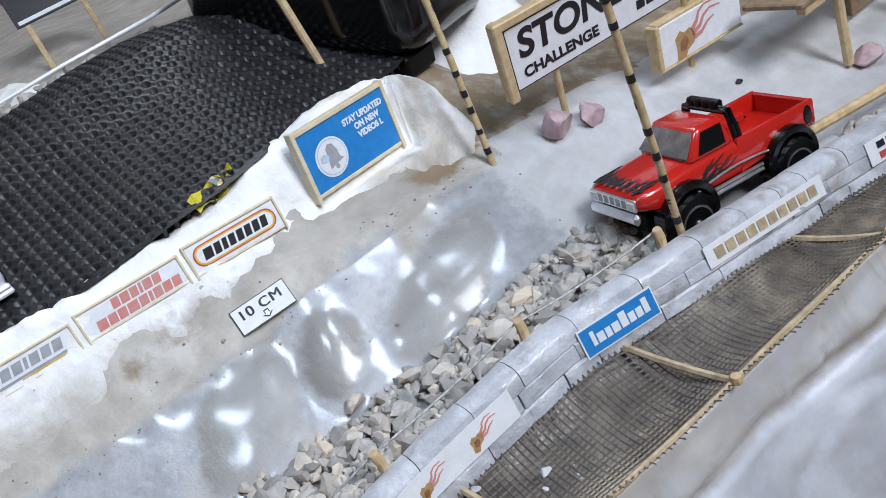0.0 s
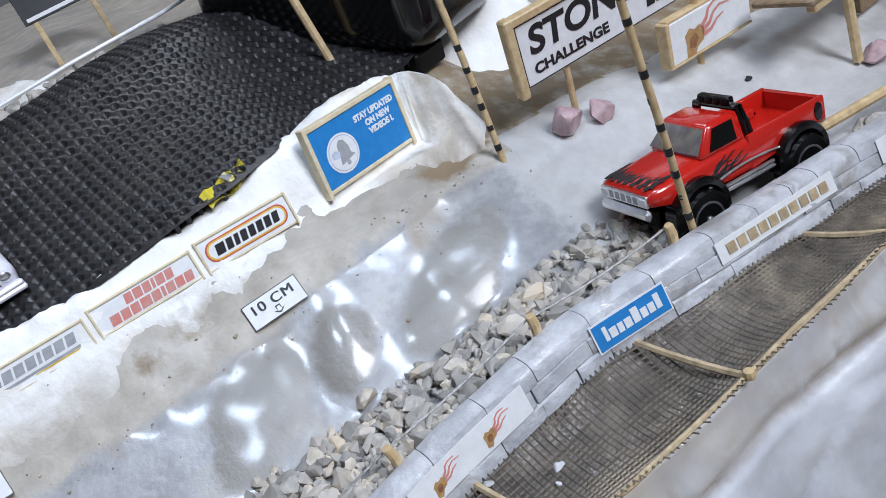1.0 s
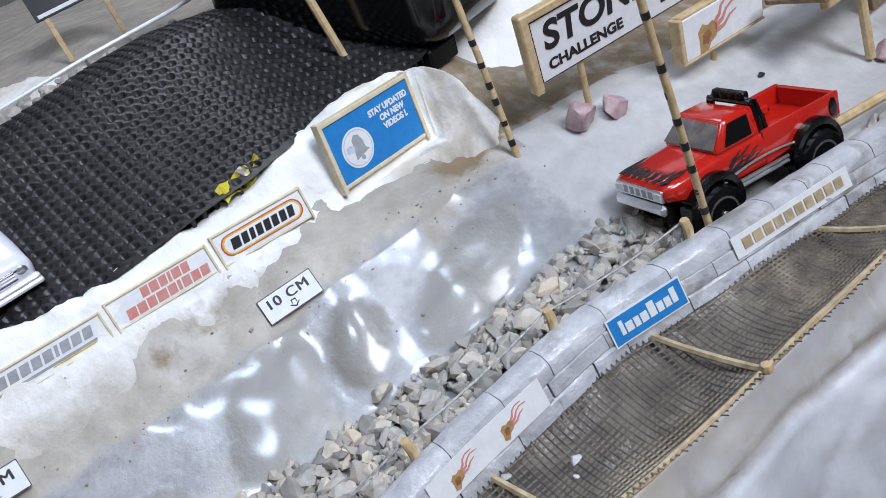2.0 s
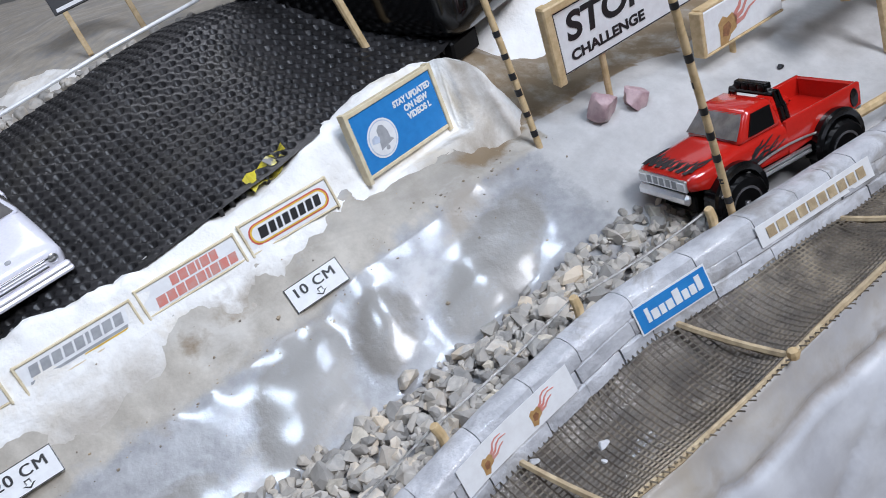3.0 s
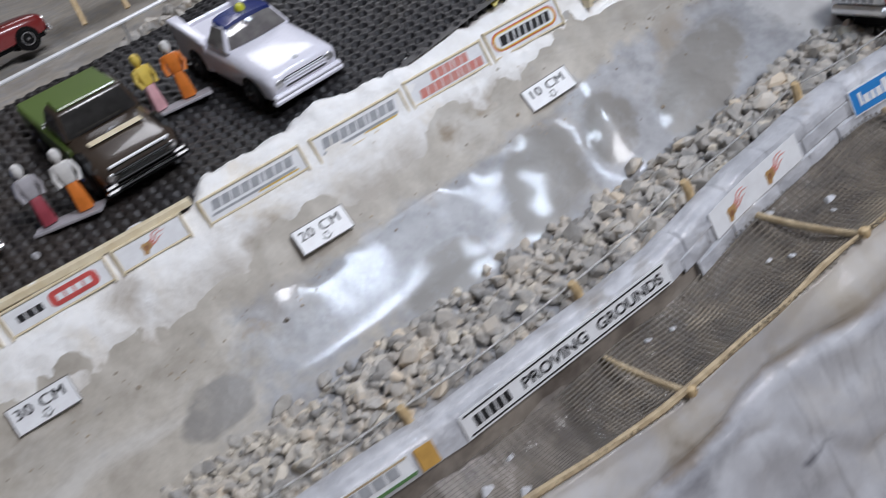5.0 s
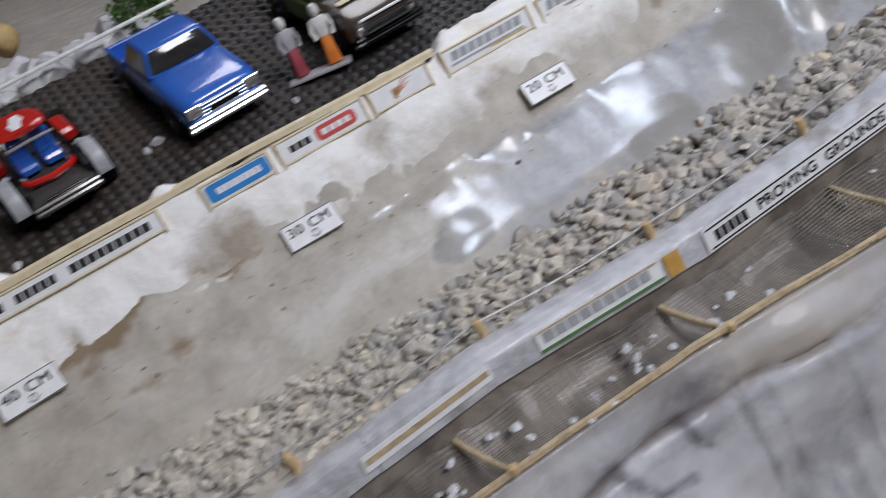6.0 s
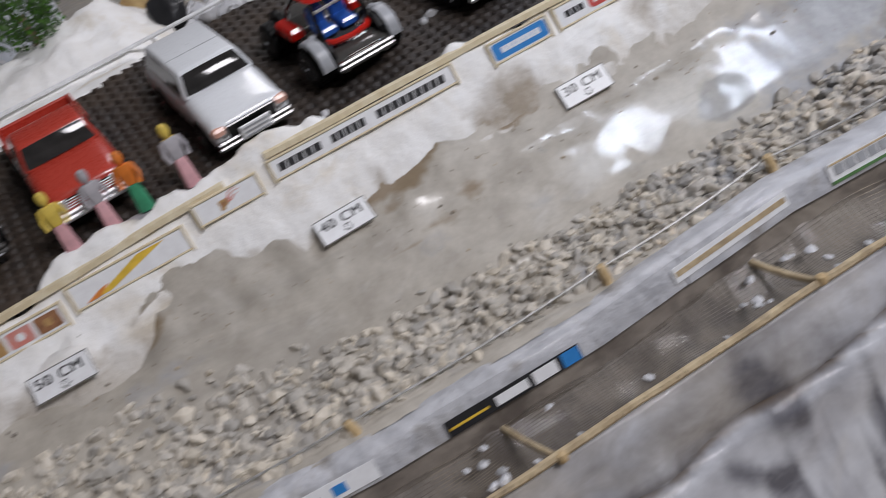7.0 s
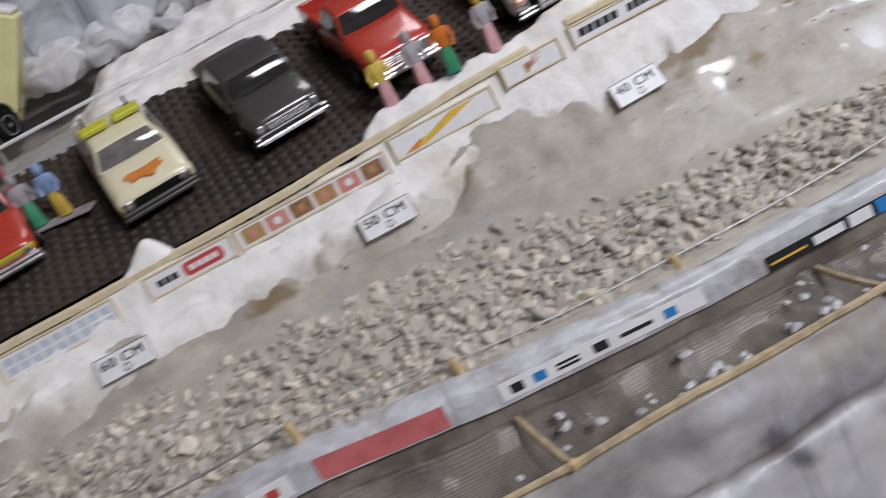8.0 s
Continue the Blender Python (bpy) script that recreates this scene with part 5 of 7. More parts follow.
def beast_shapes(u, v, w, h, k):
    """The tawny patch and its strokes in a sticker's own measure (w by h millimetres)."""
    def fit_in(pts):
        return [(u + a / w, v + b / h) for a, b in pts]
    out = [("printed_patch", fit_in([(k * a, k * b) for a, b in HEAD]), 0.2, M_TAWNY), ("printed_patch", fit_in([(k * a, k * b) for a, b in CHEEK]), 0.28, M_BROWN)]
    return out + [("printed_stroke", fit_in(arc_shape(0, 0, [(k * a, k * b) for a, b in t], 0.4 * k)), 0.2, M_PALERED) for t in TRAILS]


sticker(0.5, 42.5, 8.6, 2.0, "white_sticker", "wavy white sticker with two tawny patches and red strokes", [], shapes=beast_shapes(0.24, 0.42, 42, 8.6, 0.95) + beast_shapes(0.68, 0.44, 42, 8.6, 0.95))
sticker(114, 165, 6.8, 2.6, "white_sticker", "white sticker with a row of golden bars", bars(0.07, 0.95, 0.26, 0.76, 10, M_LATH, fill=0.78))
sticker(186, 232, 8.0, 2.0, "white_sticker", "white sticker with two rows of red bars", bars(0.1, 0.9, 0.15, 0.42, 8, M_RED) + bars(0.1, 0.6, 0.58, 0.85, 5, M_BLACK))
sticker(-100, -21, 7.6, 1.2, "printed_strip", "wavy white strip with bold black writing and a black outline", [("outline", 0.015, 0.985, 0.86, 0.92, M_BLACK), ("outline", 0.015, 0.985, 0.08, 0.14, M_BLACK)] + bars(0.05, 0.22, 0.3, 0.72, 5, M_BLACK), text=[("PROVING", 0.27, 0.58, 0.28, 0.72, M_BLACK), ("GROUNDS", 0.63, 0.96, 0.28, 0.72, M_BLACK)])
sticker(-162, -117, 6.4, 1.6, "white_sticker", "white sticker with grey bars and a green lower edge", bars(0.05, 0.92, 0.36, 0.82, 9, M_GREY, fill=0.8) + [("line", 0.0, 1.0, 0.0, 0.14, M_GREENINK), ("line", 0.02, 0.98, 0.88, 0.96, M_LATH)])
sticker(-115.5, -109.5, 6.8, 2.0, "orange_tag", "small orange paper tag", [], M_TAG)
sticker(-221, -178, 4.6, 2.2, "white_sticker", "torn white and beige paper strip", [("stripe", 0.02, 0.98, 0.35, 0.7, M_LATH)])
sticker(-300.5, -256, 4.6, 4.4, "black_sticker", "black strip with white patches and a blue end", [("printed_patch", 0.36, 0.6, 0.2, 0.8, M_WHITE), ("printed_patch", 0.64, 0.82, 0.1, 0.9, M_WHITE), ("printed_patch", 0.86, 0.99, 0.05, 0.95, M_BLUE), ("printed_patch", 0.02, 0.3, 0.4, 0.55, M_YELLOW)], M_BLACK)
sticker(-389, -322, 5.4, 2.6, "white_sticker", "white sticker with rows of black and blue patches", [("printed_patch", 0.05, 0.11, 0.25, 0.75, M_BLACK), ("printed_patch", 0.16, 0.22, 0.25, 0.75, M_BLUE), ("printed_patch", 0.27, 0.38, 0.3, 0.42, M_BLACK), ("printed_patch", 0.27, 0.38, 0.55, 0.67, M_BLACK), ("printed_patch", 0.45, 0.52, 0.25, 0.75, M_BLACK), ("printed_patch", 0.58, 0.74, 0.4, 0.6, M_BLACK), ("printed_patch", 0.8, 0.86, 0.25, 0.75, M_BLUE)])
sticker(-444, -405.5, 6.6, 1.8, "red_sticker", "plain red paper strip", [], surface("red_paper", (0.60, 0.16, 0.16), (0.5, 0.12, 0.12), 200.0, 0.5))
sticker(-500, -452, 6.0, 2.0, "white_sticker", "white sticker with red bars", bars(0.05, 0.95, 0.3, 0.7, 8, M_RED))
# ---- vehicles: local x is forward, z up from the ground ----
def section(x, w, z0, z1, r=1.4, top=0.90):
    """A rounded cross-section of a car body: tucked sill, bulged flank, soft shoulder and crowned top."""
    wt, hh = w * top, z1 - z0
    half = [(w - r * 1.4, z0), (w - r * 0.45, z0 + r * 0.5), (w - 0.15, z0 + hh * 0.28), (w, z0 + hh * 0.5), (w - 0.1, z0 + hh * 0.68), (w - 0.45, z0 + hh * 0.8), (wt, z0 + hh * 0.9), (wt - r * 0.7, z0 + hh * 0.965), (wt - r * 2.0, z1 + 0.1), (wt * 0.55, z1 + 0.3)]
    return [(x, -y, z) for y, z in half] + [(x, 0, z1 + 0.4)] + [(x, y, z) for y, z in reversed(half)] + [(x, 0, z0 - 0.1)]


def wheel(parent, x, y, r, w, rim_material=None, spokes=5, tread=True, z=None):
    out = -1 if y < 0 else 1
    hub = thing("wheel")
    hub.parent = parent
    hub.matrix_basis = pose(x * MM, y * MM, (r if z is None else z) * MM)
    bm = bmesh.new()
    n = 36 if tread else 24
    rings = []
    for rr, h in ((0.62, -0.5), (0.9, -0.5), (1.0, -0.36), (1.0, 0.0), (1.0, 0.36), (0.9, 0.5), (0.62, 0.5)):
        ring = []
        for k in range(n):
            a = 2 * math.pi * k / n
            q = r * rr * (0.955 if tread and rr > 0.95 and k % 3 == (0 if h < 0 else 1) else 1)
            ring.append((q * math.cos(a), h * w, q * math.sin(a)))
        rings.append(ring)
    loft(bm, rings)
    part("tyre", finish(bm), M_TYRE, hub, smooth=False)
    bm = bmesh.new()
    lathe(bm, [(0.5 * r, -0.2 * w * out), (0.62 * r, 0.40 * w * out), (0.64 * r, 0.53 * w * out), (0.56 * r, 0.53 * w * out), (0.5 * r, 0.2 * w * out), (0.3 * r, 0.16 * w * out)], "y", sides=24)
    for k in range(spokes):
        a = 2 * math.pi * k / spokes
        c, s = math.cos(a), math.sin(a)
        pts = []
        for yy in (0.2, 0.46):
            for rad, tan in ((0.08, -0.1), (0.6, -0.085), (0.6, 0.085), (0.08, 0.1)):
                pts.append(((rad * c - tan * s) * r, yy * w * out, (rad * s + tan * c) * r))
        hexa(bm, pts)
    lathe(bm, [(0.15 * r, 0.2 * w * out), (0.15 * r, 0.55 * w * out), (0.08 * r, 0.6 * w * out)], "y", sides=12)
    part("rim", finish(bm), rim_material or M_RIM, hub, "cast metal rim", smooth=False)
    return hub


def glass_plate(name, p4, parent, material=None, thick=0.3, inset=0.1, bulge=0.0):
    """A pane with rounded corners, bowed outwards where the real one is."""
    c = sum((Vector(p) for p in p4), Vector()) / 4
    q = [Vector(p).lerp(c, inset) for p in p4]
    if not bulge:
        return part(name, panel(q, thick), material or M_GLASS, parent)
    n = (q[3] - q[0]).cross(q[1] - q[0]).normalized()
    bm = bmesh.new()
    rows = []
    for back in (0, 1):
        grid = []
        for j in range(7):
            for i in range(11):
                u, v = i / 10, j / 6
                p = q[0].lerp(q[1], u).lerp(q[3].lerp(q[2], u), v)
                k = (1 - (2 * u - 1) ** 2) * 0.6 + (1 - (2 * v - 1) ** 2) * 0.4
                grid.append(bm.verts.new(p + n * (bulge * k - (0.5 if back else 0)) * (1 if thick < 0 else -1)))
        rows.append(grid)
    for g in rows:
        for j in range(6):
            for i in range(10):
                bm.faces.new((g[j * 11 + i], g[j * 11 + i + 1], g[j * 11 + i + 12], g[j * 11 + i + 11]))
    rim = [i for i in range(11)] + [11 * j + 10 for j in range(1, 7)] + [66 + i for i in range(9, -1, -1)] + [11 * j for j in range(5, 0, -1)]
    for a, b in zip(rim, rim[1:] + rim[:1]):
        bm.faces.new((rows[0][a], rows[0][b], rows[1][b], rows[1][a]))
    return part(name, finish(bm), material or M_GLASS, parent, smooth=True)


def car(name, label, colour, L=68, W=28, r=5.6, zb=5, hood=16, belt=17, roof=26, cab=(12, 4, -14, -18), roof_colour=None, bed=False, grille=None, bumper=None, glass=None, wheel_w=5.0, track=None, nose=0.9, spare=None, cabin_top=0.80, clear=0.0):
    """A die-cast car: body, cabin, windows, wheels, bumpers, grille and lamps."""
    v = thing(name, label=label, category="toy car", group="parked toy cars")
    h = W / 2
    f, b = L / 2, -L / 2
    zb += clear
    bm = bmesh.new()
    st = [(f + 0.3, h * nose * 0.84, zb + 3.4, hood - 4.2), (f, h * nose * 0.93, zb + 2.0, hood - 2.6), (f - 0.8, h * nose * 0.98, zb + 1.0, hood - 1.5), (f - 2.2, h * nose * 1.03, zb + 0.3, hood - 0.7), (f - 5, h * 0.98, zb, hood - 0.1), ((f + cab[0]) / 2, h, zb, hood + 0.4), (cab[0], h, zb, belt - 0.2)]
    if bed:
        st += [(cab[3] + 0.5, h, zb, belt), (cab[3], h, zb, belt - 0.1)]
    else:
        st += [((cab[0] + cab[3]) / 2, h * 1.01, zb, belt), (cab[3], h, zb, belt - 0.1), (b + 3, h * 0.97, zb, belt - 0.6), (b + 0.8, h * 0.95, zb + 0.6, belt - 1.4), (b, h * 0.9, zb + 2.2, belt - 3)]
    loft(bm, [section(*s) for s in st])
    part("body", finish(bm), colour, v, smooth=True)
    if bed:
        bx0, bx1, zf = b, cab[3], belt - 6.2
        part("bed_floor", boxes((bx0 + 0.6, bx1, -h + 1.2, h - 1.2, zb + 1, zf), bevel=0.2), colour, v)
        for yy in (-h, h - 1.5):
            part("bed_side", boxes((bx0, bx1 + 0.3, yy, yy + 1.5, zb, belt), bevel=0.5), colour, v)
        part("tailgate", boxes((bx0, bx0 + 1.6, -h + 1.4, h - 1.4, zb + 1, belt - 0.3), bevel=0.45), colour, v)
    bm = bmesh.new()
    a0, a1, a2, a3 = cab
    ht = h * cabin_top
    hexa(bm, [(a0, -h * 0.95, belt - 0.8), (a3, -h * 0.95, belt - 0.8), (a3, h * 0.95, belt - 0.8), (a0, h * 0.95, belt - 0.8), (a1, -ht, roof), (a2, -ht, roof), (a2, ht, roof), (a1, ht, roof)], 1.3, 3)
    part("cabin", finish(bm), roof_colour or colour, v, smooth=True)

    lo, hi = belt + 0.2, roof - 0.9
    k = (hi - (belt - 0.8)) / (roof - belt + 0.8)
    k0 = 1.0 / (roof - belt + 0.8)

    def edge(base, top, q):
        return base + (top - base) * q

    yb, yt = edge(h * 0.95, ht, k0), edge(h * 0.95, ht, k)
    xf0, xf1, xr0, xr1 = edge(a0, a1, k0), edge(a0, a1, k), edge(a3, a2, k0), edge(a3, a2, k)
    g = glass or M_GLASS
    glass_plate("windscreen", [(xf0 - 0.1, yb - 0.8, lo), (xf0 - 0.1, -yb + 0.8, lo), (xf1 - 0.1, -yt + 0.8, hi), (xf1 - 0.1, yt - 0.8, hi)], v, g, -0.35, 0.04, 1.4)
    glass_plate("rear_window", [(xr0 + 0.1, -yb + 1, lo), (xr0 + 0.1, yb - 1, lo), (xr1 + 0.1, yt - 1, hi), (xr1 + 0.1, -yt + 1, hi)], v, g, -0.35, 0.06)
    for sgn in (-1, 1):
        q = [(xf0 - 1.6, sgn * (yb - 0.1), lo), (xr0 + 1.4, sgn * (yb - 0.1), lo), (xr1 + 1.0, sgn * (yt - 0.1), hi), (xf1 - 0.9, sgn * (yt - 0.1), hi)]
        glass_plate("side_window", q, v, g, 0.35 * sgn, 0.04)
    gr = grille or M_CHROME
    part("front_grille", boxes((f - 0.5, f + 0.25, -h * 0.56, h * 0.56, zb + 3.2, hood - 2.6), bevel=0.2), M_BLACKGLOSS, v)
    for n in range(4):
        z = zb + 3.8 + n * (hood - zb - 7) / 3.2
        part("grille_bar", boxes((f - 0.3, f + 0.5, -h * 0.56, h * 0.56, z, z + 0.45), bevel=0.1), gr, v)
    for sgn in (-1, 1):
        bm = bmesh.new()
        lathe(bm, [(1.75, -0.6), (1.8, 0.3), (1.3, 0.75), (0.4, 0.9)], "x", (f - 0.1, sgn * h * 0.72, hood - 4.2), 14)
        part("headlight", finish(bm), M_CHROME, v, smooth=True)
        part("tail_light", boxes((b - 0.25, b + 0.5, sgn * h * 0.84 - 1.2, sgn * h * 0.84 + 1.2, belt - 5.5, belt - 2.4), bevel=0.2), M_RED, v)
    bp = bumper or M_CHROME
    part("front_bumper", boxes((f - 0.8, f + 1.9, -h * 0.99, h * 0.99, zb - 0.4, zb + 1.6), (f - 0.8, f + 1.6, -h * 0.97, h * 0.97, zb + 1.5, zb + 3.3), bevel=0.6), bp, v)
    part("rear_bumper", boxes((b - 1.6, b + 0.6, -h * 0.95, h * 0.95, zb + 0.2, zb + 2.8), bevel=0.6), bp, v)
    part("chassis", boxes((b + 2, f - 2, -h * 0.7, h * 0.7, zb - 2.2, zb + 0.5), bevel=0.4), M_TYRE, v)
    ty = track or (h - wheel_w * 0.35)
    for x in (f - L * 0.2, b + L * 0.21):
        for sgn in (-1, 1):
            bm = bmesh.new()
            lathe(bm, [(r + 1.1, sgn * (h - 2.2)), (r + 1.1, sgn * (h + 0.12)), (r * 0.4, sgn * (h + 0.12))], "y", (x, 0, r + clear * 0.5), 24)
            part("wheel_arch", finish(bm), M_TYRE, v, "black wheel arch")
            wheel(v, x, sgn * ty, r, wheel_w)
    return v


def park(v, x, y=32.0, turn=-82.0, L=64.0, up=0.0, slope=17.0):
    """Stands a car nose down on the mat with the middle of its front at x, y."""
    k = math.cos(radians(slope))
    c, s = math.cos(radians(turn)), math.sin(radians(turn))
    z = mat_z(x, y) + 2.2 + up
    ahead = Vector((c * k, s * k, -math.sin(radians(slope))))
    left = Vector((0, 0, 1)).cross(ahead).normalized()
    n = ahead.cross(left)
    m = Matrix((ahead, left, n)).transposed().to_4x4()
    v.matrix_world = Matrix.Translation((Vector((x, y, z)) - ahead * L / 2) * MM) @ m
    return v


P_LILAC = paint("pale_lilac_enamel", (0.78, 0.77, 0.84), 0.3, 0.5)
P_NAVY = paint("navy_enamel", (0.02, 0.035, 0.17), 0.25, 0.7)
P_BLUE = paint("blue_enamel", (0.028, 0.13, 0.52), 0.22, 0.8)
P_WHITE = paint("white_enamel", (0.80, 0.82, 0.84), 0.3, 0.6)
P_RED = paint("brick_red_enamel", (0.50, 0.05, 0.03), 0.28, 0.7)
P_CREAM = paint("cream_enamel", (0.80, 0.74, 0.52), 0.3, 0.6)
P_BLACK = paint("charcoal_enamel", (0.058, 0.055, 0.051), 0.25, 0.8)
P_OLIVE = paint("olive_enamel", (0.10, 0.16, 0.03), 0.4, 0.3)
P_BROWN = paint("dark_brown_enamel", (0.05, 0.035, 0.025), 0.3, 0.6)
P_LIME = paint("yellow_green_plastic", (0.60, 0.60, 0.04), 0.35, 0.4)

v = car("pickup_truck", "pale lilac vintage pickup with a navy roof and white tail fins", P_LILAC, L=62, W=31, r=5.0, zb=4, hood=14.5, belt=16, roof=23.6, cab=(6.5, 1.0, -6.5, -9), roof_colour=P_LILAC, bed=True, glass=M_GLASSCLEAR, grille=P_LILAC, bumper=P_LILAC, nose=0.95, cabin_top=0.66)
bm = bmesh.new()
loft(bm, [[(x, -w, 22.2), (x, -w * 0.93, 23.6), (x, -w * 0.6, 24.25), (x, 0, 24.5), (x, w * 0.6, 24.25), (x, w * 0.93, 23.6), (x, w, 22.2)] for x, w in ((1.9, 9.9), (1.2, 10.6), (-3, 10.9), (-6.2, 10.7), (-7.4, 9.9))])
part("roof", finish(bm), P_NAVY, v, "navy blue roof cap", smooth=True)
for sgn in (-1, 1):
    bm = bmesh.new()
    hexa(bm, [(-32, sgn * 13 - 2.4, 11), (-10, sgn * 13.4 - 2, 11), (-10, sgn * 13.4 + 2, 11), (-32, sgn * 13 + 2.4, 11), (-33, sgn * 13.4 - 2.6, 19.6), (-11, sgn * 13.4 - 1.8, 16.2), (-11, sgn * 13.4 + 1.8, 16.2), (-33, sgn * 13.4 + 2.6, 19.6)], 0.8, 3)
    part("tail_fin", finish(bm), P_LILAC, v, "white tail fin", smooth=True)
part("bed_cover", boxes((-29, -9, -11.5, 11.5, 11.8, 14.4), bevel=0.6), P_LILAC, v)
bm = bmesh.new()
lathe(bm, [(2.0, 0), (2.0, 1.2), (1.3, 2.2), (0.2, 2.5)], "z", (-3, 0.5, 24.2), 12)
part("roof_lamp", finish(bm), P_LIME, v, "small yellow roof lamp", smooth=True)
bm = bmesh.new()
lathe(bm, [(1.2, 0), (1.0, 0.4), (0.2, 0.5)], "z", (27, 0, 14.3), 10)
part("badge", finish(bm), M_GREY, v)
part("bonnet_gap", boxes((30.6, 31.35, -11, 11, 10.9, 11.5), bevel=0.1), M_BLACK, v, "dark gap under the bonnet edge")
part("grille_gap", boxes((31.0, 31.6, -9, 9, 8.3, 8.8), bevel=0.1), M_BLACK, v, "dark slot in the grille")
park(v, -63.3, 33.5, -81.5, 62)

v = car("off_roader", "dark brown off-roader with an olive green roof panel and side", P_BROWN, L=64, W=31, r=7.0, zb=4, hood=14.5, belt=15.5, roof=24.5, cab=(8, 4, -6, -10), bed=True, roof_colour=P_BROWN, bumper=M_BLACKGLOSS, grille=P_BLACK, clear=1.5, wheel_w=6.0)
part("roof_panel", boxes((-6, 3.4, -11, 11, 24.2, 25.4), bevel=0.5), P_OLIVE, v, "olive green roof panel")
part("side_panel", boxes((-31, 14, -16.1, -15.1, 8, 16), bevel=0.4), P_OLIVE, v, "olive green side panel")
part("bed_trim", boxes((-32.4, -10, -15.4, 15.4, 15.6, 16.4), bevel=0.3), P_OLIVE, v, "olive green bed cover")
for k in range(3):
    part("bull_bar", boxes((33.5, 34.6, -11, 11, 6.5 + 2.8 * k, 7.4 + 2.8 * k), bevel=0.3), M_TYRE, v)
part("front_lamp_strip", boxes((31.6, 32.6, -11, 11, 14.0, 14.8), bevel=0.2), M_WHITE, v, "pale lamp strip")
part("bonnet_strip", boxes((15, 18, -10, 10, 15.8, 16.2), bevel=0.15), M_PALEWOOD, v, "pale strip on the bonnet")
park(v, -127.0, 33.5, -83)

v = car("pickup_van", "bright blue van with a chrome bumper and dark windscreen", P_BLUE, L=64, W=31.5, r=5.4, zb=5, hood=16.0, belt=17.5, roof=25.4, cab=(8.5, 3.5, -12, -15), grille=M_CHROME, bed=True, cabin_top=0.72)
part("lamp_panel", boxes((31.9, 32.6, -14.3, -8.6, 9.6, 13.8), (31.9, 32.6, 8.6, 14.3, 9.6, 13.8), bevel=0.3), M_CHROME, v, "chrome lamp surround")
part("grille_slot", boxes((32.2, 32.9, -6, 6, 9.4, 11.6), bevel=0.2), M_BLACKGLOSS, v, "dark slot in the grille")
park(v, -191.8, 36.5, -82.5)

# open buggy, black with red trim and blue seats
v = car("buggy", "red and black open buggy with blue seats and grey wheels", P_BLACK, L=56, W=24, r=7.4, zb=4, hood=11.5, belt=12.5, roof=13.6, cab=(2, 0, -14, -16), grille=M_BLACKGLOSS, bumper=P_BLACK, clear=3, wheel_w=7.0, track=15.0)
bm = bmesh.new()
loft(bm, [[(x, w * math.cos(a), 26.6 + 1.3 * math.sin(a) * (1 if math.sin(a) > 0 else 0.5)) for a in np.linspace(0, 2 * math.pi, 16, endpoint=False)] for x, w in ((11.5, 5.5), (11, 7.4), (8, 8.6), (2, 8.8), (-2, 8.0), (-3, 6.4))])
part("roof", finish(bm), M_REDPAINT, v, "red roof panel with a white stripe", smooth=True)
bm = plate([(9.6, -2.4), (9.8, 0.6), (5.6, 1.8), (4.8, 3.0), (0.0, 2.2), (0.2, -0.6), (4.2, -1.8), (5.2, -3.0)], 27.85, 28.0)
part("roof_stripe", bm, M_WHITE, v, "white slash across the roof")
for sx, ex in ((20, 11), (-12, -2)):
    for sgn in (-1, 1):
        bm = bmesh.new()
        tube(bm, [(sx, sgn * 10, 13), ((sx + ex) / 2, sgn * 9.4, 21), (ex, sgn * 7.6, 26.4)], 0.9, 8)
        part("roll_bar", finish(bm), M_BLACKGLOSS, v, smooth=True)
bm = bmesh.new()
tube(bm, [(13.6, -8, 24.2), (13.9, 0, 24.6), (13.6, 8, 24.2)], 0.6, 8)
part("visor", finish(bm), M_CHROME, v, "bright visor bar", smooth=True)
for sgn in (-1, 1):
    part("seat", boxes((4, 14, sgn * 4.4 - 3.4, sgn * 4.4 + 3.4, 13, 16.5), (3, 6, sgn * 4.4 - 3.4, sgn * 4.4 + 3.4, 14, 23), bevel=0.9), P_BLUE, v, "blue seat")
    part("side_pod", boxes((-10, 4, sgn * 13 - 3, sgn * 13 + 3, 12, 17), bevel=1.2), M_REDPAINT, v, "red side pod")
    bm = bmesh.new()
    loft(bm, [[(x, sgn * 14.6 - 2.6, z - 1), (x, sgn * 14.6 - 2.3, z + 0.5), (x, sgn * 14.6, z + 1.0), (x, sgn * 14.6 + 2.3, z + 0.5), (x, sgn * 14.6 + 2.6, z - 1)] for x, z in ((27, 9.5), (25, 14), (21, 16.4), (16, 16.8), (12, 15))])
    part("mudguard", finish(bm), M_GREY, v, "light grey mudguard", smooth=True)
    bm = bmesh.new()
    tube(bm, [(15, sgn * 8, 13), (16, sgn * 13, 17.6), (18, sgn * 16, 16.5)], 1.1, 8)
    part("suspension_arm", finish(bm), M_GREY, v, "grey suspension arm", smooth=True)
bm = bmesh.new()
tube(bm, [(16.5, -10.4, 14.6), (20.2, -7, 14.0), (21.4, 0, 13.8), (20.2, 7, 14.0), (16.5, 10.4, 14.6)], 1.25, 8)
part("nose_strip", finish(bm), M_REDPAINT, v, "curved red nose strip", smooth=True)
park(v, -251.5, 34, -82, 56)

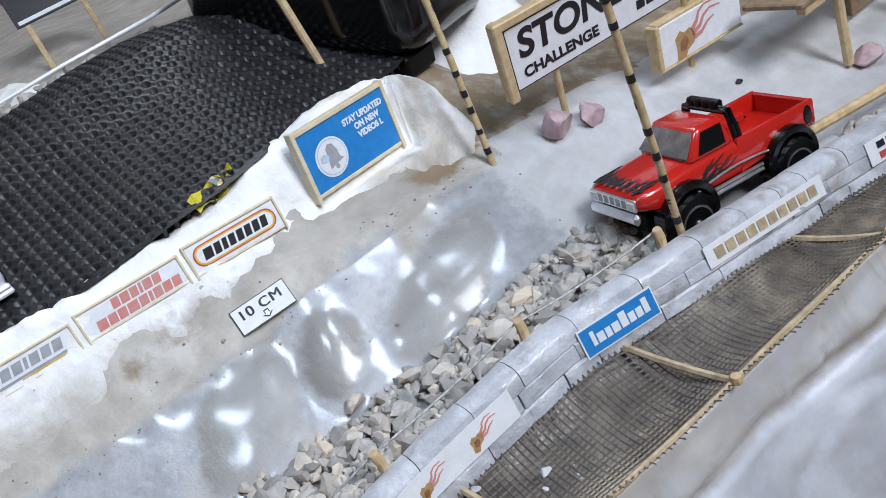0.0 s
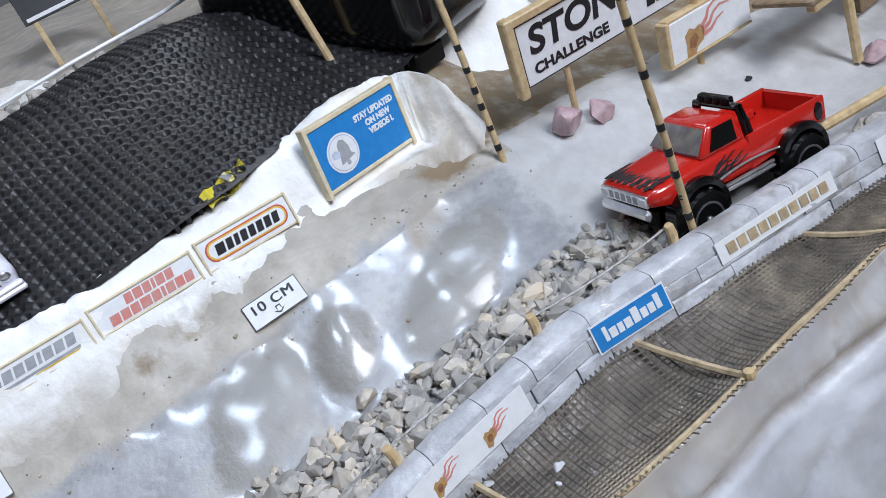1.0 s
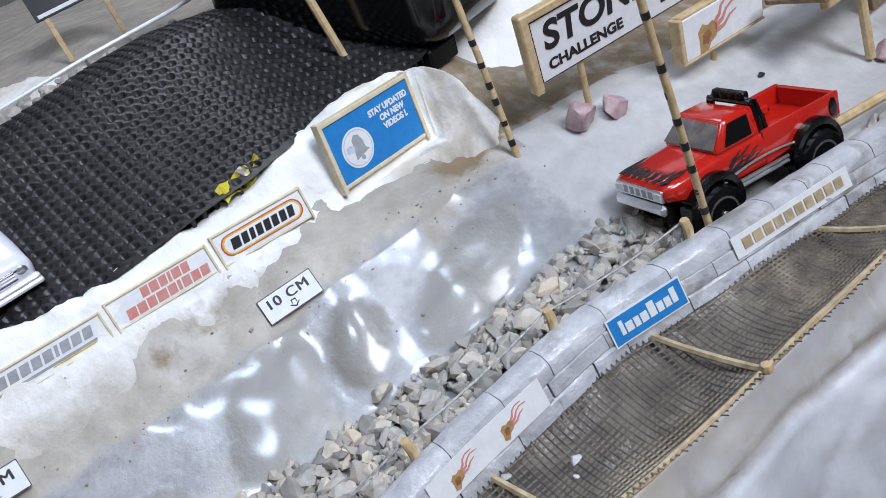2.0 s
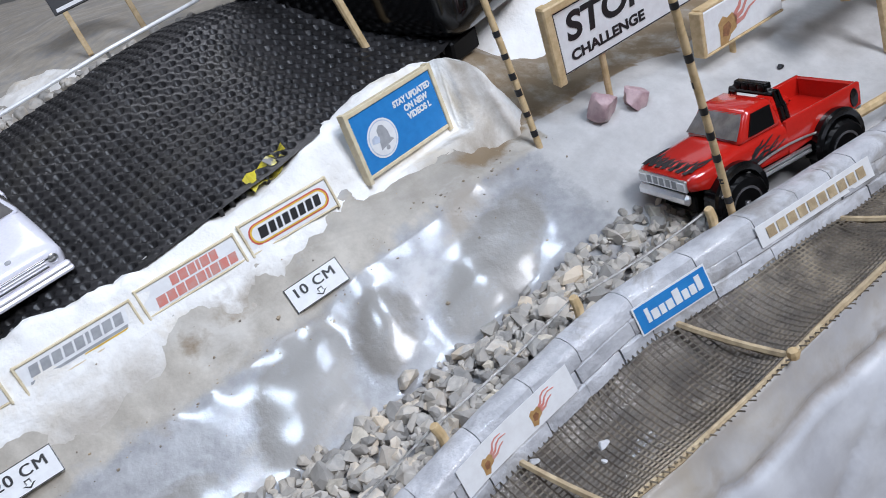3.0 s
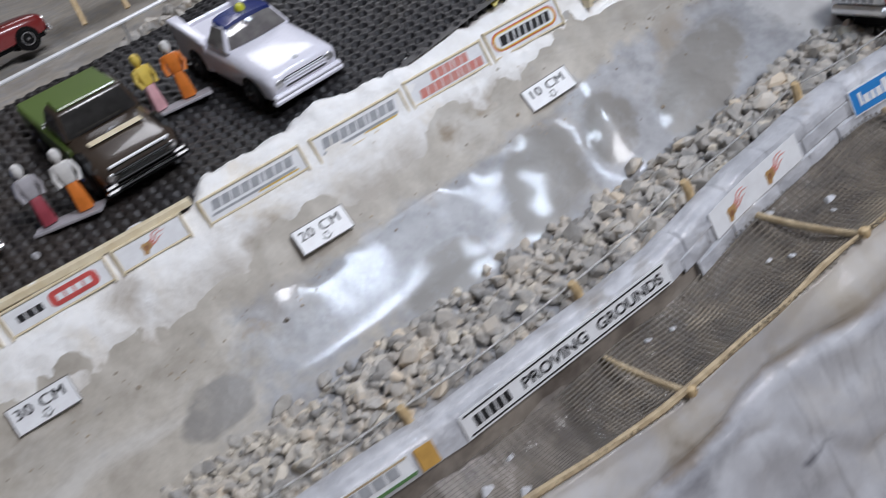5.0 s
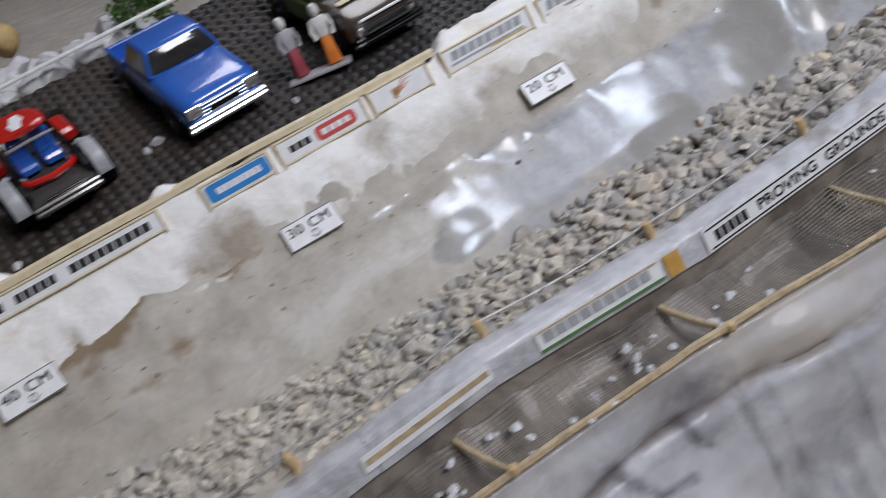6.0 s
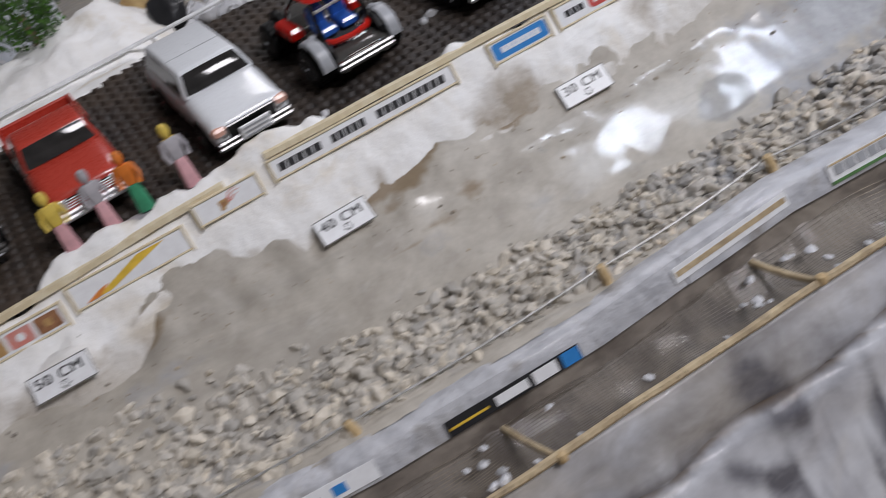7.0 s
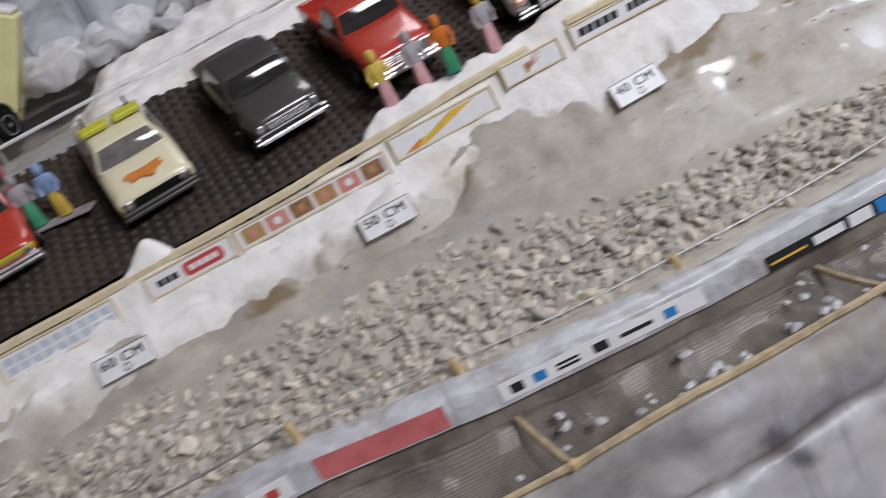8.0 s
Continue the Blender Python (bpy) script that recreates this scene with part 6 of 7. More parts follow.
v = car("hatchback_van", "white box-shaped van with dark windscreen and black bumper", P_WHITE, L=62, W=30, r=5.2, zb=4, hood=13.8, belt=17, roof=24.2, cab=(12, 5.5, -27, -29.5), bumper=P_BLACK, grille=M_BLACKGLOSS, nose=0.97, cabin_top=0.76)
part("number_plate", boxes((33.2, 34.0, -6, 6, 5.0, 10.4), bevel=0.3), M_WHITE, v, "plain white plate with grey bars")
for k in range(3):
    part("plate_bar", boxes((34.0, 34.15, -5, 5, 5.6 + 1.6 * k, 6.3 + 1.6 * k)), M_GREY, v)
M_AMBER = surface("amber_lens", (0.72, 0.36, 0.26), (0.8, 0.5, 0.4), 400.0, 0.2)
for sgn in (-1, 1):
    part("indicator", boxes((28.6, 31.8, sgn * 12.0 - 2.6, sgn * 12.0 + 2.6, 8.8, 12.2), bevel=0.9), M_AMBER, v, "amber lamp")
part("front_panel", boxes((30.2, 31.6, -9.4, 9.4, 5.0, 11.8), bevel=0.4), M_BLACKGLOSS, v, "black front panel")
part("roof_seam", boxes((-6.4, -6.0, -10.6, 10.6, 23.95, 24.3)), M_GREY, v)
park(v, -298.8, 30, -82, 62)

v = car("red_pickup", "brick red old pickup with a chrome grille and pale windscreen", P_RED, L=62, W=30, r=5.6, zb=5, hood=15, belt=17, roof=24.6, cab=(12, 7, -6, -9), bed=True, glass=M_GLASS, cabin_top=0.80)
part("lamp_panel", boxes((30.8, 31.6, -13.4, -8, 8.6, 12.8), (30.8, 31.6, 8, 13.4, 8.6, 12.8), bevel=0.3), M_CHROME, v, "chrome lamp surround")
park(v, -357, 34.5, -82, 62)

v = car("black_off_roader", "charcoal black off-roader with clear windscreen", P_BLACK, L=62, W=31, r=6.4, zb=4, hood=14.5, belt=16, roof=23.4, cab=(15, 8.5, -10, -14), bumper=P_BLACK, grille=M_BLACKGLOSS, clear=1.2, wheel_w=6.0)
for k in range(2):
    part("front_bar", boxes((32.4, 33.4, -13, 13, 5.4 + 3.4 * k, 6.0 + 3.4 * k), bevel=0.25), M_GREY, v)
park(v, -404, 36, -79, 62)

v = car("cream_hatchback", "cream hatchback with a yellow roof rack and an orange bonnet print", P_CREAM, L=62, W=30.5, r=5.2, zb=4, hood=13, belt=15.4, roof=22.2, cab=(14, 7.5, -14, -20), bumper=P_BLACK, grille=M_BLACKGLOSS, glass=M_GLASSCLEAR, nose=0.97, cabin_top=0.72)
bm = plate([(22 + 5 * math.cos(a) * (1 + 0.25 * math.sin(5 * a)), 7.5 * math.sin(a) * (1 + 0.12 * math.sin(7 * a))) for a in np.linspace(0, 6.28, 30, endpoint=False)], 0, 0.12)
for q in bm.verts:
    q.co.z += 14.05 + (22 - q.co.x) * 0.06 - abs(q.co.y) * 0.012
part("bonnet_print", bm, M_ORANGE, v, "orange printed patch")
part("roof_rack", boxes((-6, -1, -12, -1, 23, 25.2), (-6, -1, 1, 12, 23, 25.2), bevel=0.5), P_LIME, v, "yellow roof rack")
for sgn in (-1, 1):
    part("rack_rail", boxes((-16, -2, sgn * 9 - 0.5, sgn * 9 + 0.5, 22.4, 24.4), bevel=0.2), M_BLACK, v)
part("front_skirt", boxes((30.0, 31.4, -13.4, 13.4, 5.4, 10.2), bevel=0.4), M_BLACKGLOSS, v, "black front panel")
park(v, -457.2, 36.5, -79, 62)

v = car("red_car", "red toy car with a yellow front stripe", P_RED, L=62, W=28, r=5.2, zb=4, hood=13, belt=15.5, roof=22.5, cab=(12, 6, -14, -20))
part("front_stripe", boxes((29.8, 31.6, -13, 13, 8.4, 10.4), bevel=0.3), P_LIME, v, "yellow front stripe")
park(v, -518, 42, -80, 62)


# ---- the red truck in the gravel at the start ----
DOOR_FLAMES = (
    ([(14.0, 15.6), (11.0, 16.4), (8.0, 18.6), (5.0, 19.2), (1.4, 21.2)], 0.75),
    ([(13.6, 15.2), (9.6, 15.6), (6.4, 17.0), (3.4, 17.0), (-1.6, 19.6)], 0.7),
    ([(13.0, 14.8), (8.4, 14.6), (4.8, 15.6), (1.6, 15.6), (-3.6, 17.6)], 0.65),
    ([(10.8, 17.2), (8.6, 19.4), (7.0, 19.8), (5.4, 21.2)], 0.5),
    ([(8.2, 15.2), (6.2, 16.6), (5.0, 18.4), (3.0, 18.2)], 0.45),
    ([(4.6, 15.4), (2.6, 17.2), (1.0, 17.0), (-0.6, 18.2)], 0.4),
)


def monster_truck():
    L, W, h, f, b = 76.0, 27.0, 13.5, 36.5, -39.5
    zb, hood, belt, roof = 11.5, 22.2, 23.0, 31.8
    v = thing("monster_truck", label="glossy red lifted pickup with black flames and big black tyres", category="toy truck")
    bm = bmesh.new()
    loft(bm, [section(*s) for s in ((f, h * 0.86, zb + 4.5, hood - 2.4), (f - 1.4, h * 0.93, zb + 3.6, hood - 1.1), (f - 7, h * 0.98, zb + 2.0, hood - 0.5), (22, h, zb + 1.2, hood), (15.2, h, zb, hood + 0.5), (5, h, zb - 0.6, belt), (-4.6, h, zb - 0.6, belt), (-5.0, h, zb - 0.6, belt))])
    part("body", finish(bm), M_REDPAINT, v, smooth=True)
    bm = bmesh.new()
    ht = h * 0.78
    hexa(bm, [(15.0, -h * 0.95, belt - 0.9), (-4.6, -h * 0.95, belt - 0.9), (-4.6, h * 0.95, belt - 0.9), (15.0, h * 0.95, belt - 0.9), (8.0, -ht, roof), (-3.2, -ht, roof), (-3.2, ht, roof), (8.0, ht, roof)], 1.7, 3)
    part("cab", finish(bm), M_REDPAINT, v, smooth=True)
    part("bed_floor", boxes((b + 1, -5, -h + 1.4, h - 1.4, zb + 2, 16.5), bevel=0.3), M_REDPAINT, v)
    part("bed_hump", boxes((-30, -14, -h + 1.5, -h + 5.2, 16.4, 19.8), (-30, -14, h - 5.2, h - 1.5, 16.4, 19.8), bevel=0.7), M_REDPAINT, v)
    for sgn in (-1, 1):
        bm = bmesh.new()
        y0, y1 = sorted((sgn * h, sgn * (h - 1.7)))
        hexa(bm, [(b, y0, zb + 3.5), (-4.8, y0, zb - 0.4), (-4.8, y1, zb - 0.4), (b, y1, zb + 3.5), (b, y0, belt + 0.4), (-4.8, y0, belt), (-4.8, y1, belt), (b, y1, belt + 0.4)], 0.6, 2)
        part("bed_side", finish(bm), M_REDPAINT, v, smooth=True)
        glass_plate("side_window", [(10.6, sgn * (h * 0.92), 23.7), (-1.0, sgn * (h * 0.92), 23.7), (-1.2, sgn * (ht + 0.55), 30.4), (7.0, sgn * (ht + 0.55), 30.4)], v, M_BLACKGLOSS, 0.5 * sgn, 0.03)
        for x in (19.5, -25.5):
            bm = bmesh.new()
            rings = []
            for a in np.linspace(-12, 192, 15):
                c, s = math.cos(radians(a)), math.sin(radians(a))
                rings.append([(x + c * q, sgn * (h + o), 7.8 + s * q) for q, o in ((9.4, -4.0), (11.3, -3.0), (11.5, 2.2), (10.8, 3.0), (9.0, 3.1), (8.2, 2.4))])
            loft(bm, rings)
            part("fender_flare", finish(bm), M_BLACKGLOSS, v, "glossy black fender flare", smooth=True)
            bm = bmesh.new()
            lathe(bm, [(10.2, sgn * (h - 2)), (10.2, sgn * (h + 0.15)), (3, sgn * (h + 0.15))], "y", (x, 0, 7.8), 24)
            part("wheel_arch", finish(bm), M_TYRE, v, "black wheel arch")
            wheel(v, x, sgn * (h + 0.2), 9.9, 8.0, z=5.2)
        bm = bmesh.new()
        for z in (9.6, 11.2):
            tube(bm, [(8.6, sgn * (h + 0.9), z), (-13, sgn * (h + 0.9), z)], 0.7, 8)
        part("side_pipe", finish(bm), M_CHROME, v, "chrome side pipe", smooth=True)
        for pts, w in DOOR_FLAMES:
            bm = plate(arc_shape(0, 0, pts, w), 0, 0.12)
            for q in bm.verts:
                q.co = Vector((q.co.x, sgn * (h + 0.02 + q.co.z), q.co.y))
            part("flame", finish(bm), M_BLACK, v, "black flame on the door")
        bm = bmesh.new()
        lathe(bm, [(0.5, 0.35), (2.4, 0.3), (2.6, 0)], "x", (0, 0, 0), 16)
        for q in bm.verts:
            q.co = Vector((b + 3.4 + q.co.y * 0.72, sgn * (h + q.co.x), 18.8 + q.co.z * 1.3))
        part("tail_light", finish(bm), M_BLACKGLOSS, v, "black oval tail lamp")
    glass_plate("windscreen", [(14.4, h * 0.86, 23.7), (14.4, -h * 0.86, 23.7), (8.4, -ht * 0.9, 30.4), (8.4, ht * 0.9, 30.4)], v, M_GLASSCLEAR, -0.45, 0.02)
    glass_plate("rear_window", [(-4.6, -h * 0.8, 24.4), (-4.6, h * 0.8, 24.4), (-3.6, ht * 0.85, 30.4), (-3.6, -ht * 0.85, 30.4)], v, M_GLASS, -0.3, 0.04)
    for y, k in ((-9.6, 0.75), (-6.6, 1.0), (-3.4, 0.8), (-0.4, 1.1), (2.8, 0.85), (6.2, 1.05), (9.4, 0.75)):
        lean = 0.9 if y > 0 else -0.9
        for pts, w in (([(35.4, y), (32.4, y + 0.7 * lean), (29.6, y - 0.3), (27.0 - 3.4 * k, y + 0.9 * lean), (24.0 - 3.8 * k, y + 0.4)], 1.0), ([(34, y + 1.4), (31.2, y + 1.0), (29.0, y + 1.7), (26.8 - 1.6 * k, y + 1.2)], 0.7)):
            bm = plate(arc_shape(0, 0, pts, w), 0, 0.16)
            for q in bm.verts:
                q.co.z += hood - 0.20 - max(0, q.co.x - 29.5) * 0.09 - abs(q.co.y) * 0.01
            part("flame", finish(bm), M_BLACK, v, "black flame on the bonnet")
    part("front_grille", boxes((f - 0.6, f + 0.7, -h * 0.84, h * 0.84, 15.6, 19.8), bevel=0.4), M_CHROME, v, "chrome grille")
    for k in range(5):
        part("grille_slot", boxes((f + 0.5, f + 0.85, -h * 0.52 + k * 3.0, -h * 0.52 + k * 3.0 + 2.0, 16.4, 19.0), bevel=0.1), M_GREY, v)
    for sgn in (-1, 1):
        part("headlight", boxes((f + 0.2, f + 1.0, sgn * 9.4 - 1.7, sgn * 9.4 + 1.7, 16.3, 19.2), bevel=0.3), M_WHITE, v, "pale headlight")
    part("front_bumper", boxes((f - 1, f + 1.8, -h * 0.9, h * 0.9, 11.2, 15.2), bevel=1.2), M_CHROME, v, "chrome front bumper")
    part("rear_bumper", boxes((b - 1.6, b + 0.6, -h * 0.9, h * 0.9, 13, 15.4), bevel=0.5), M_CHROME, v, "chrome rear bumper")
    part("tailgate", boxes((b - 0.2, b + 1.5, -h + 1.5, h - 1.5, 14.5, belt + 0.1), bevel=0.5), M_REDPAINT, v)
    bm = bmesh.new()
    for x in (-5.9, -7.6):
        tube(bm, [(x - 1.2, -11.6, 17), (x, -10.8, 27.6), (x + 0.4, -9.4, 31.9), (x + 0.4, 9.4, 31.9), (x, 10.8, 27.6), (x - 1.2, 11.6, 17)], 1.0, 8)
    part("roll_bar", finish(bm), M_BLACKGLOSS, v, "black double roll bar", smooth=True)
    part("lamp_bar", boxes((-7.6, -4.8, -7.2, 7.2, 32.4, 35.2), bevel=0.5), M_BLACKGLOSS, v, "black roof lamp bar")
    for k in range(4):
        bm = bmesh.new()
        lathe(bm, [(1.35, -0.4), (1.35, 0.3), (0.9, 0.5)], "x", (-4.7, -5.2 + 3.45 * k, 33.8), 12)
        part("roof_lamp", finish(bm), M_TYRE, v, "black roof lamp", smooth=True)
    part("chassis", boxes((b + 6, f - 5, -8, 8, 5.0, 11.8), bevel=0.6), M_TYRE, v, "black chassis")
    for x in (19.5, -25.5):
        bm = bmesh.new()
        tube(bm, [(x, -13, 5.2), (x, 13, 5.2)], 1.5, 10)
        part("axle", finish(bm), M_TYRE, v, smooth=True)
    return v


v = monster_truck()
v.matrix_world = pose(149.2 * MM, -58.9 * MM, -29.2 * MM, 0, 0, 174.6) @ pose(0, 0, 0, 1.5, -4.2, 0)


# ---- figurines ----
def figurine(x, y, z, top, legs, hair, turn=0.0, k=1.0):
    bm = bmesh.new()
    hexa(bm, [(-2.6, -1.7, 0.6), (2.6, -1.7, 0.6), (2.6, 1.7, 0.6), (-2.6, 1.7, 0.6), (-1.9, -1.3, 11), (1.9, -1.3, 11), (1.9, 1.3, 11), (-1.9, 1.3, 11)], 0.7, 2)
    hexa(bm, [(-2.1, -1.5, 10.6), (2.1, -1.5, 10.6), (2.1, 1.5, 10.6), (-2.1, 1.5, 10.6), (-2.9, -1.5, 18), (2.9, -1.5, 18), (2.9, 1.5, 18), (-2.9, 1.5, 18)], 0.8, 2)
    for sgn in (-1, 1):
        tube(bm, [(sgn * 2.9, 0, 17.4), (sgn * 3.9, -0.4, 13.6), (sgn * 3.2, -1.6, 10.6)], 0.85, 6)
    lathe(bm, [(0.5, 17.6), (0.9, 18.2), (1.7, 19.4), (1.9, 20.8), (1.5, 22.2), (0.5, 22.9)], "z", (0, 0, 0), 12)
    for f in bm.faces:
        h = f.calc_center_median()
        f.material_index = 2 if h.z > 17.9 and abs(h.x) < 2.0 else 1 if h.z > 10.9 or abs(h.x) > 2.75 else 0
    for v in bm.verts:
        v.co *= k
    ob = part("figurine", finish(bm), legs, smooth=True, mats=(top, hair))
    ob.matrix_world = pose(x * MM, y * MM, z * MM, 0, 0, turn)
    return tagged(ob, "small plain painted figurine standing by the parked cars", "figurine", "figurines by the cars")


D_YELLOW, D_PINK, D_ORANGE, D_WHITE = (surface(n, c, None, 300.0, 0.5) for n, c in (("yellow_plastic", (0.75, 0.55, 0.10)), ("pink_plastic", (0.70, 0.38, 0.40)), ("orange_plastic", (0.80, 0.22, 0.03)), ("white_plastic", (0.75, 0.73, 0.70))))
D_GREEN, D_GREY, D_MAROON, D_BLUE = (surface(n, c, None, 300.0, 0.5) for n, c in (("green_plastic", (0.05, 0.35, 0.18)), ("grey_plastic", (0.42, 0.40, 0.42)), ("maroon_plastic", (0.34, 0.05, 0.07)), ("light_blue_plastic", (0.30, 0.45, 0.75))))


def stand(x0, y0, x1, y1, z, w=8.0):
    bm = bmesh.new()
    d = Vector((x1 - x0, y1 - y0, 0))
    n = Vector((-d.y, d.x, 0)).normalized() * w * 0.5
    a, b = Vector((x0, y0, 0)), Vector((x1, y1, 0))
    hexa(bm, [a - n, b - n, b + n, a + n, *(p + Vector((0, 0, 1.2)) for p in (a - n, b - n, b + n, a + n))], 0.25)
    ob = part("figurine_stand", finish(bm), D_GREY)
    ob.matrix_world = pose(0, 0, z * MM)
    return tagged(ob, "thin grey plate under small figurines", "stand", "plates under the figurines")


z = mat_z(-101, 69) + 2.4
stand(-114, 71, -88, 66, z, 9)
figurine(-107, 70, z + 0.9, D_YELLOW, D_PINK, D_YELLOW, 20)
figurine(-95.5, 68, z + 0.9, D_ORANGE, D_ORANGE, D_WHITE, -20)
z = mat_z(-155, 38) + 2.4
stand(-166, 42, -144, 33, z, 9)
figurine(-161, 40, z + 0.9, D_GREY, D_MAROON, D_WHITE, 10)
figurine(-149, 35, z + 0.9, D_WHITE, D_ORANGE, D_WHITE, -10)
z = mat_z(-354, 22) + 2.4
stand(-376, 20, -332, 24, z, 8)
figurine(-369, 20.5, z + 0.9, D_YELLOW, D_PINK, D_YELLOW, 0)
figurine(-355, 22, z + 0.9, D_GREY, D_PINK, D_GREY, 15)
figurine(-343, 23, z + 0.9, D_ORANGE, D_GREEN, D_ORANGE, -15)
z = mat_z(-326, 24) + 2.4
figurine(-326, 24, z, D_GREY, D_PINK, D_YELLOW, 15, 1.05)
z = mat_z(-500, 62) + 2.4
stand(-512, 66, -484, 58, z, 8)
figurine(-505, 64, z + 0.9, D_GREY, D_GREEN, D_GREY, 15)
figurine(-494, 61, z + 0.9, D_BLUE, D_YELLOW, D_BLUE, -15)
# ---- behind the mat ----
bm = bmesh.new()
pts = [(240, 260, 80), (120, 200, 78), (60, 160, 76.5), (15, 160, 73.8), (-15, 160, 71), (-50, 160, 67.5), (-90, 160, 66), (-150, 160, 64.2), (-230, 160, 62.8), (-350, 160, 60), (-470, 160, 57.7), (-700, 158, 54)]
tube(bm, [Vector(p) for p in pts], 0.95, 8)
rail = tagged(part("guard_rail", finish(bm), M_RAIL, smooth=True), "thin white rail along the back of the mat", "rail")
for x in (15, -90, -200, -310, -420, -530):
    y, z = along(x, [(p[0], p[1]) for p in sorted(pts)]), along(x, [(p[0], p[2]) for p in sorted(pts)])
    bm = bmesh.new()
    tube(bm, [(x, y + 0.5, z), (x + 0.5, y + 1.6, z - 4), (x + 0.2, y + 1.2, height(x, y) - 2)], 0.8, 7)
    part("rail_post", finish(bm), M_WIRE, rail, "short grey wire post", smooth=True)

# black glossy case beside the bank
s = thing("black_case", 108, 26, 36, 8, 0, 20, "large glossy black plastic case with rounded corners", "case")
bm = bmesh.new()
box(bm, 0, 62, 0, 125, 0, 120, 13.0, 6)
part("shell", finish(bm), M_BLACKGLOSS, s, smooth=True)
part("foot", boxes((4, 22, 8, 40, -8, 1), bevel=1.0), M_TYRE, s, "black rubber foot")

# crumpled yellow tape under the edge of the mat
bm = bmesh.new()
rings = []
for k in range(9):
    x = k * 2.6
    rings.append([(x, -3 + 0.8 * math.sin(k), 0.3 + 1.2 * math.sin(k * 1.3)), (x, 3.2, 2.0 + 1.4 * math.sin(k * 1.7)), (x, 3.2, 2.5 + 1.4 * math.sin(k * 1.7)), (x, -3 + 0.8 * math.sin(k), 0.8 + 1.2 * math.sin(k * 1.3))])
loft(bm, rings)
tape = part("crumpled_tape", finish(bm), surface("hazard_tape", (0.72, 0.62, 0.05), (0.60, 0.50, 0.04), 200.0, 0.35, stain=(0.02, 0.02, 0.02), stain_scale=160.0, stain_at=0.55))
tape.matrix_world = pose(10 * MM, 19.0 * MM, 33.4 * MM, 38, -8, 14) @ Matrix.Scale(0.92, 4)
tagged(tape, "crumpled yellow and black tape under the mat", "tape")


# ---- stones ----
def stone(x, y, z, r, seed, material, label, group, flat=0.8, name="stone"):
    bm = rock_shape(seed, 3, flat)
    for v in bm.verts:
        v.co = v.co * r + Vector((0, 0, 1)) * 0 + Vector((fbm(*(v.co * r), 3, 2), fbm(*(v.co * r + Vector((9, 0, 0))), 3, 2), fbm(*(v.co * r + Vector((0, 9, 0))), 3, 2))) * r * 0.06
    ob = part(name, finish(bm), material, smooth=True)
    ob.matrix_world = pose(x * MM, y * MM, z * MM, 0, 0, seed * 40)
    return tagged(ob, label, "stone", group)


stone(133.5, -10.5, 4.2, 7.0, 3, M_PINK, "rounded pink quartz stone with white veins", "pink stones at the start", 0.9, "pink_stone")
stone(147.0, -14.5, 0.6, 6.8, 12, M_PINK, "rounded pink quartz stone with white veins", "pink stones at the start", 0.9, "pink_stone")
stone(261, -46.5, -28.5, 6.4, 5, M_PINK, "rounded pink quartz stone with white veins", "pink stones at the start", 0.8, "pink_stone")
stone(210, -27, -16.2, 1.3, 4, M_BLACK, "tiny dark pebble on the grey ground", "", 0.8, "dark_pebble")
M_WHITESTONE = surface("white_stone", (0.66, 0.66, 0.67), (0.48, 0.48, 0.50), 140.0, 0.6, bump=0.6, stain=(0.40, 0.34, 0.28), stain_scale=50.0, stain_at=0.64, rand=0.2)
M_TAN = surface("tan_rock", (0.55, 0.40, 0.20), (0.36, 0.24, 0.11), 120.0, 0.7, bump=1.0, rand=0.2)
rnd = random.Random(9)
for n in range(84):
    x = rnd.uniform(-95, 110)
    y = 196 + rnd.gauss(0, 4.0) + (6 if x > 60 else 0)
    r = rnd.uniform(2.2, 4.6)
    stone(x, y, height(x, y) + r * rnd.uniform(0.3, 1.2), r, 40 + n % 9, M_GRAVEL, "small rough grey stone beside the far road", "stones beside the far road")
for n in range(64):
    x = rnd.uniform(-292, -182)
    y = rnd.uniform(167, 222)
    r = rnd.uniform(4, 9)
    stone(x, y, height(x, y) + r * rnd.uniform(0.3, 1.1), r, 60 + n % 11, M_WHITESTONE, "rough white stone behind the rail", "white stones behind the rail")
for n in range(42):
    x = rnd.uniform(-525, -385)
    y = rnd.uniform(198, 252)
    r = rnd.uniform(8, 14)
    stone(x, y, height(x, y) + 14 + r * 0.8, r, 60 + n % 11, M_WHITESTONE, "large rough white stone behind the rail", "white stones behind the rail")
for n in range(12):
    stone(rnd.uniform(-318, -246), rnd.uniform(214, 246), rnd.uniform(72, 92), rnd.uniform(9, 16), 80 + n, M_TAN, "large rough tan rock behind the white stones", "tan rocks")
# Black lump in place of the shadowed hole among the stones.
stone(-294, 190, 66, 11, 33, M_BLACK, "black lump standing in for a shadowed hole behind the rail", "", 1.1, "shadow_lump")
for n in range(76):
    x = rnd.uniform(-560, 60) if n < 40 else rnd.gauss(rnd.choice((-135, -190, -300, -360)), 14)
    y = rnd.uniform(curb_y(x) - 26, curb_y(x) - 7)
    sgap = (y - (curb_y(x) - 3.4)) / (lath_at(x)[0] - (curb_y(x) - 3.4))
    stone(x, y, net_point(x, min(max(sgap, 0), 1))[2] + 1.0, rnd.uniform(0.9, 2.3), 20 + n % 9, M_WHITESTONE, "small pale chip of stone lying in the net", "stone chips in the net", 0.5, "stone_chip")

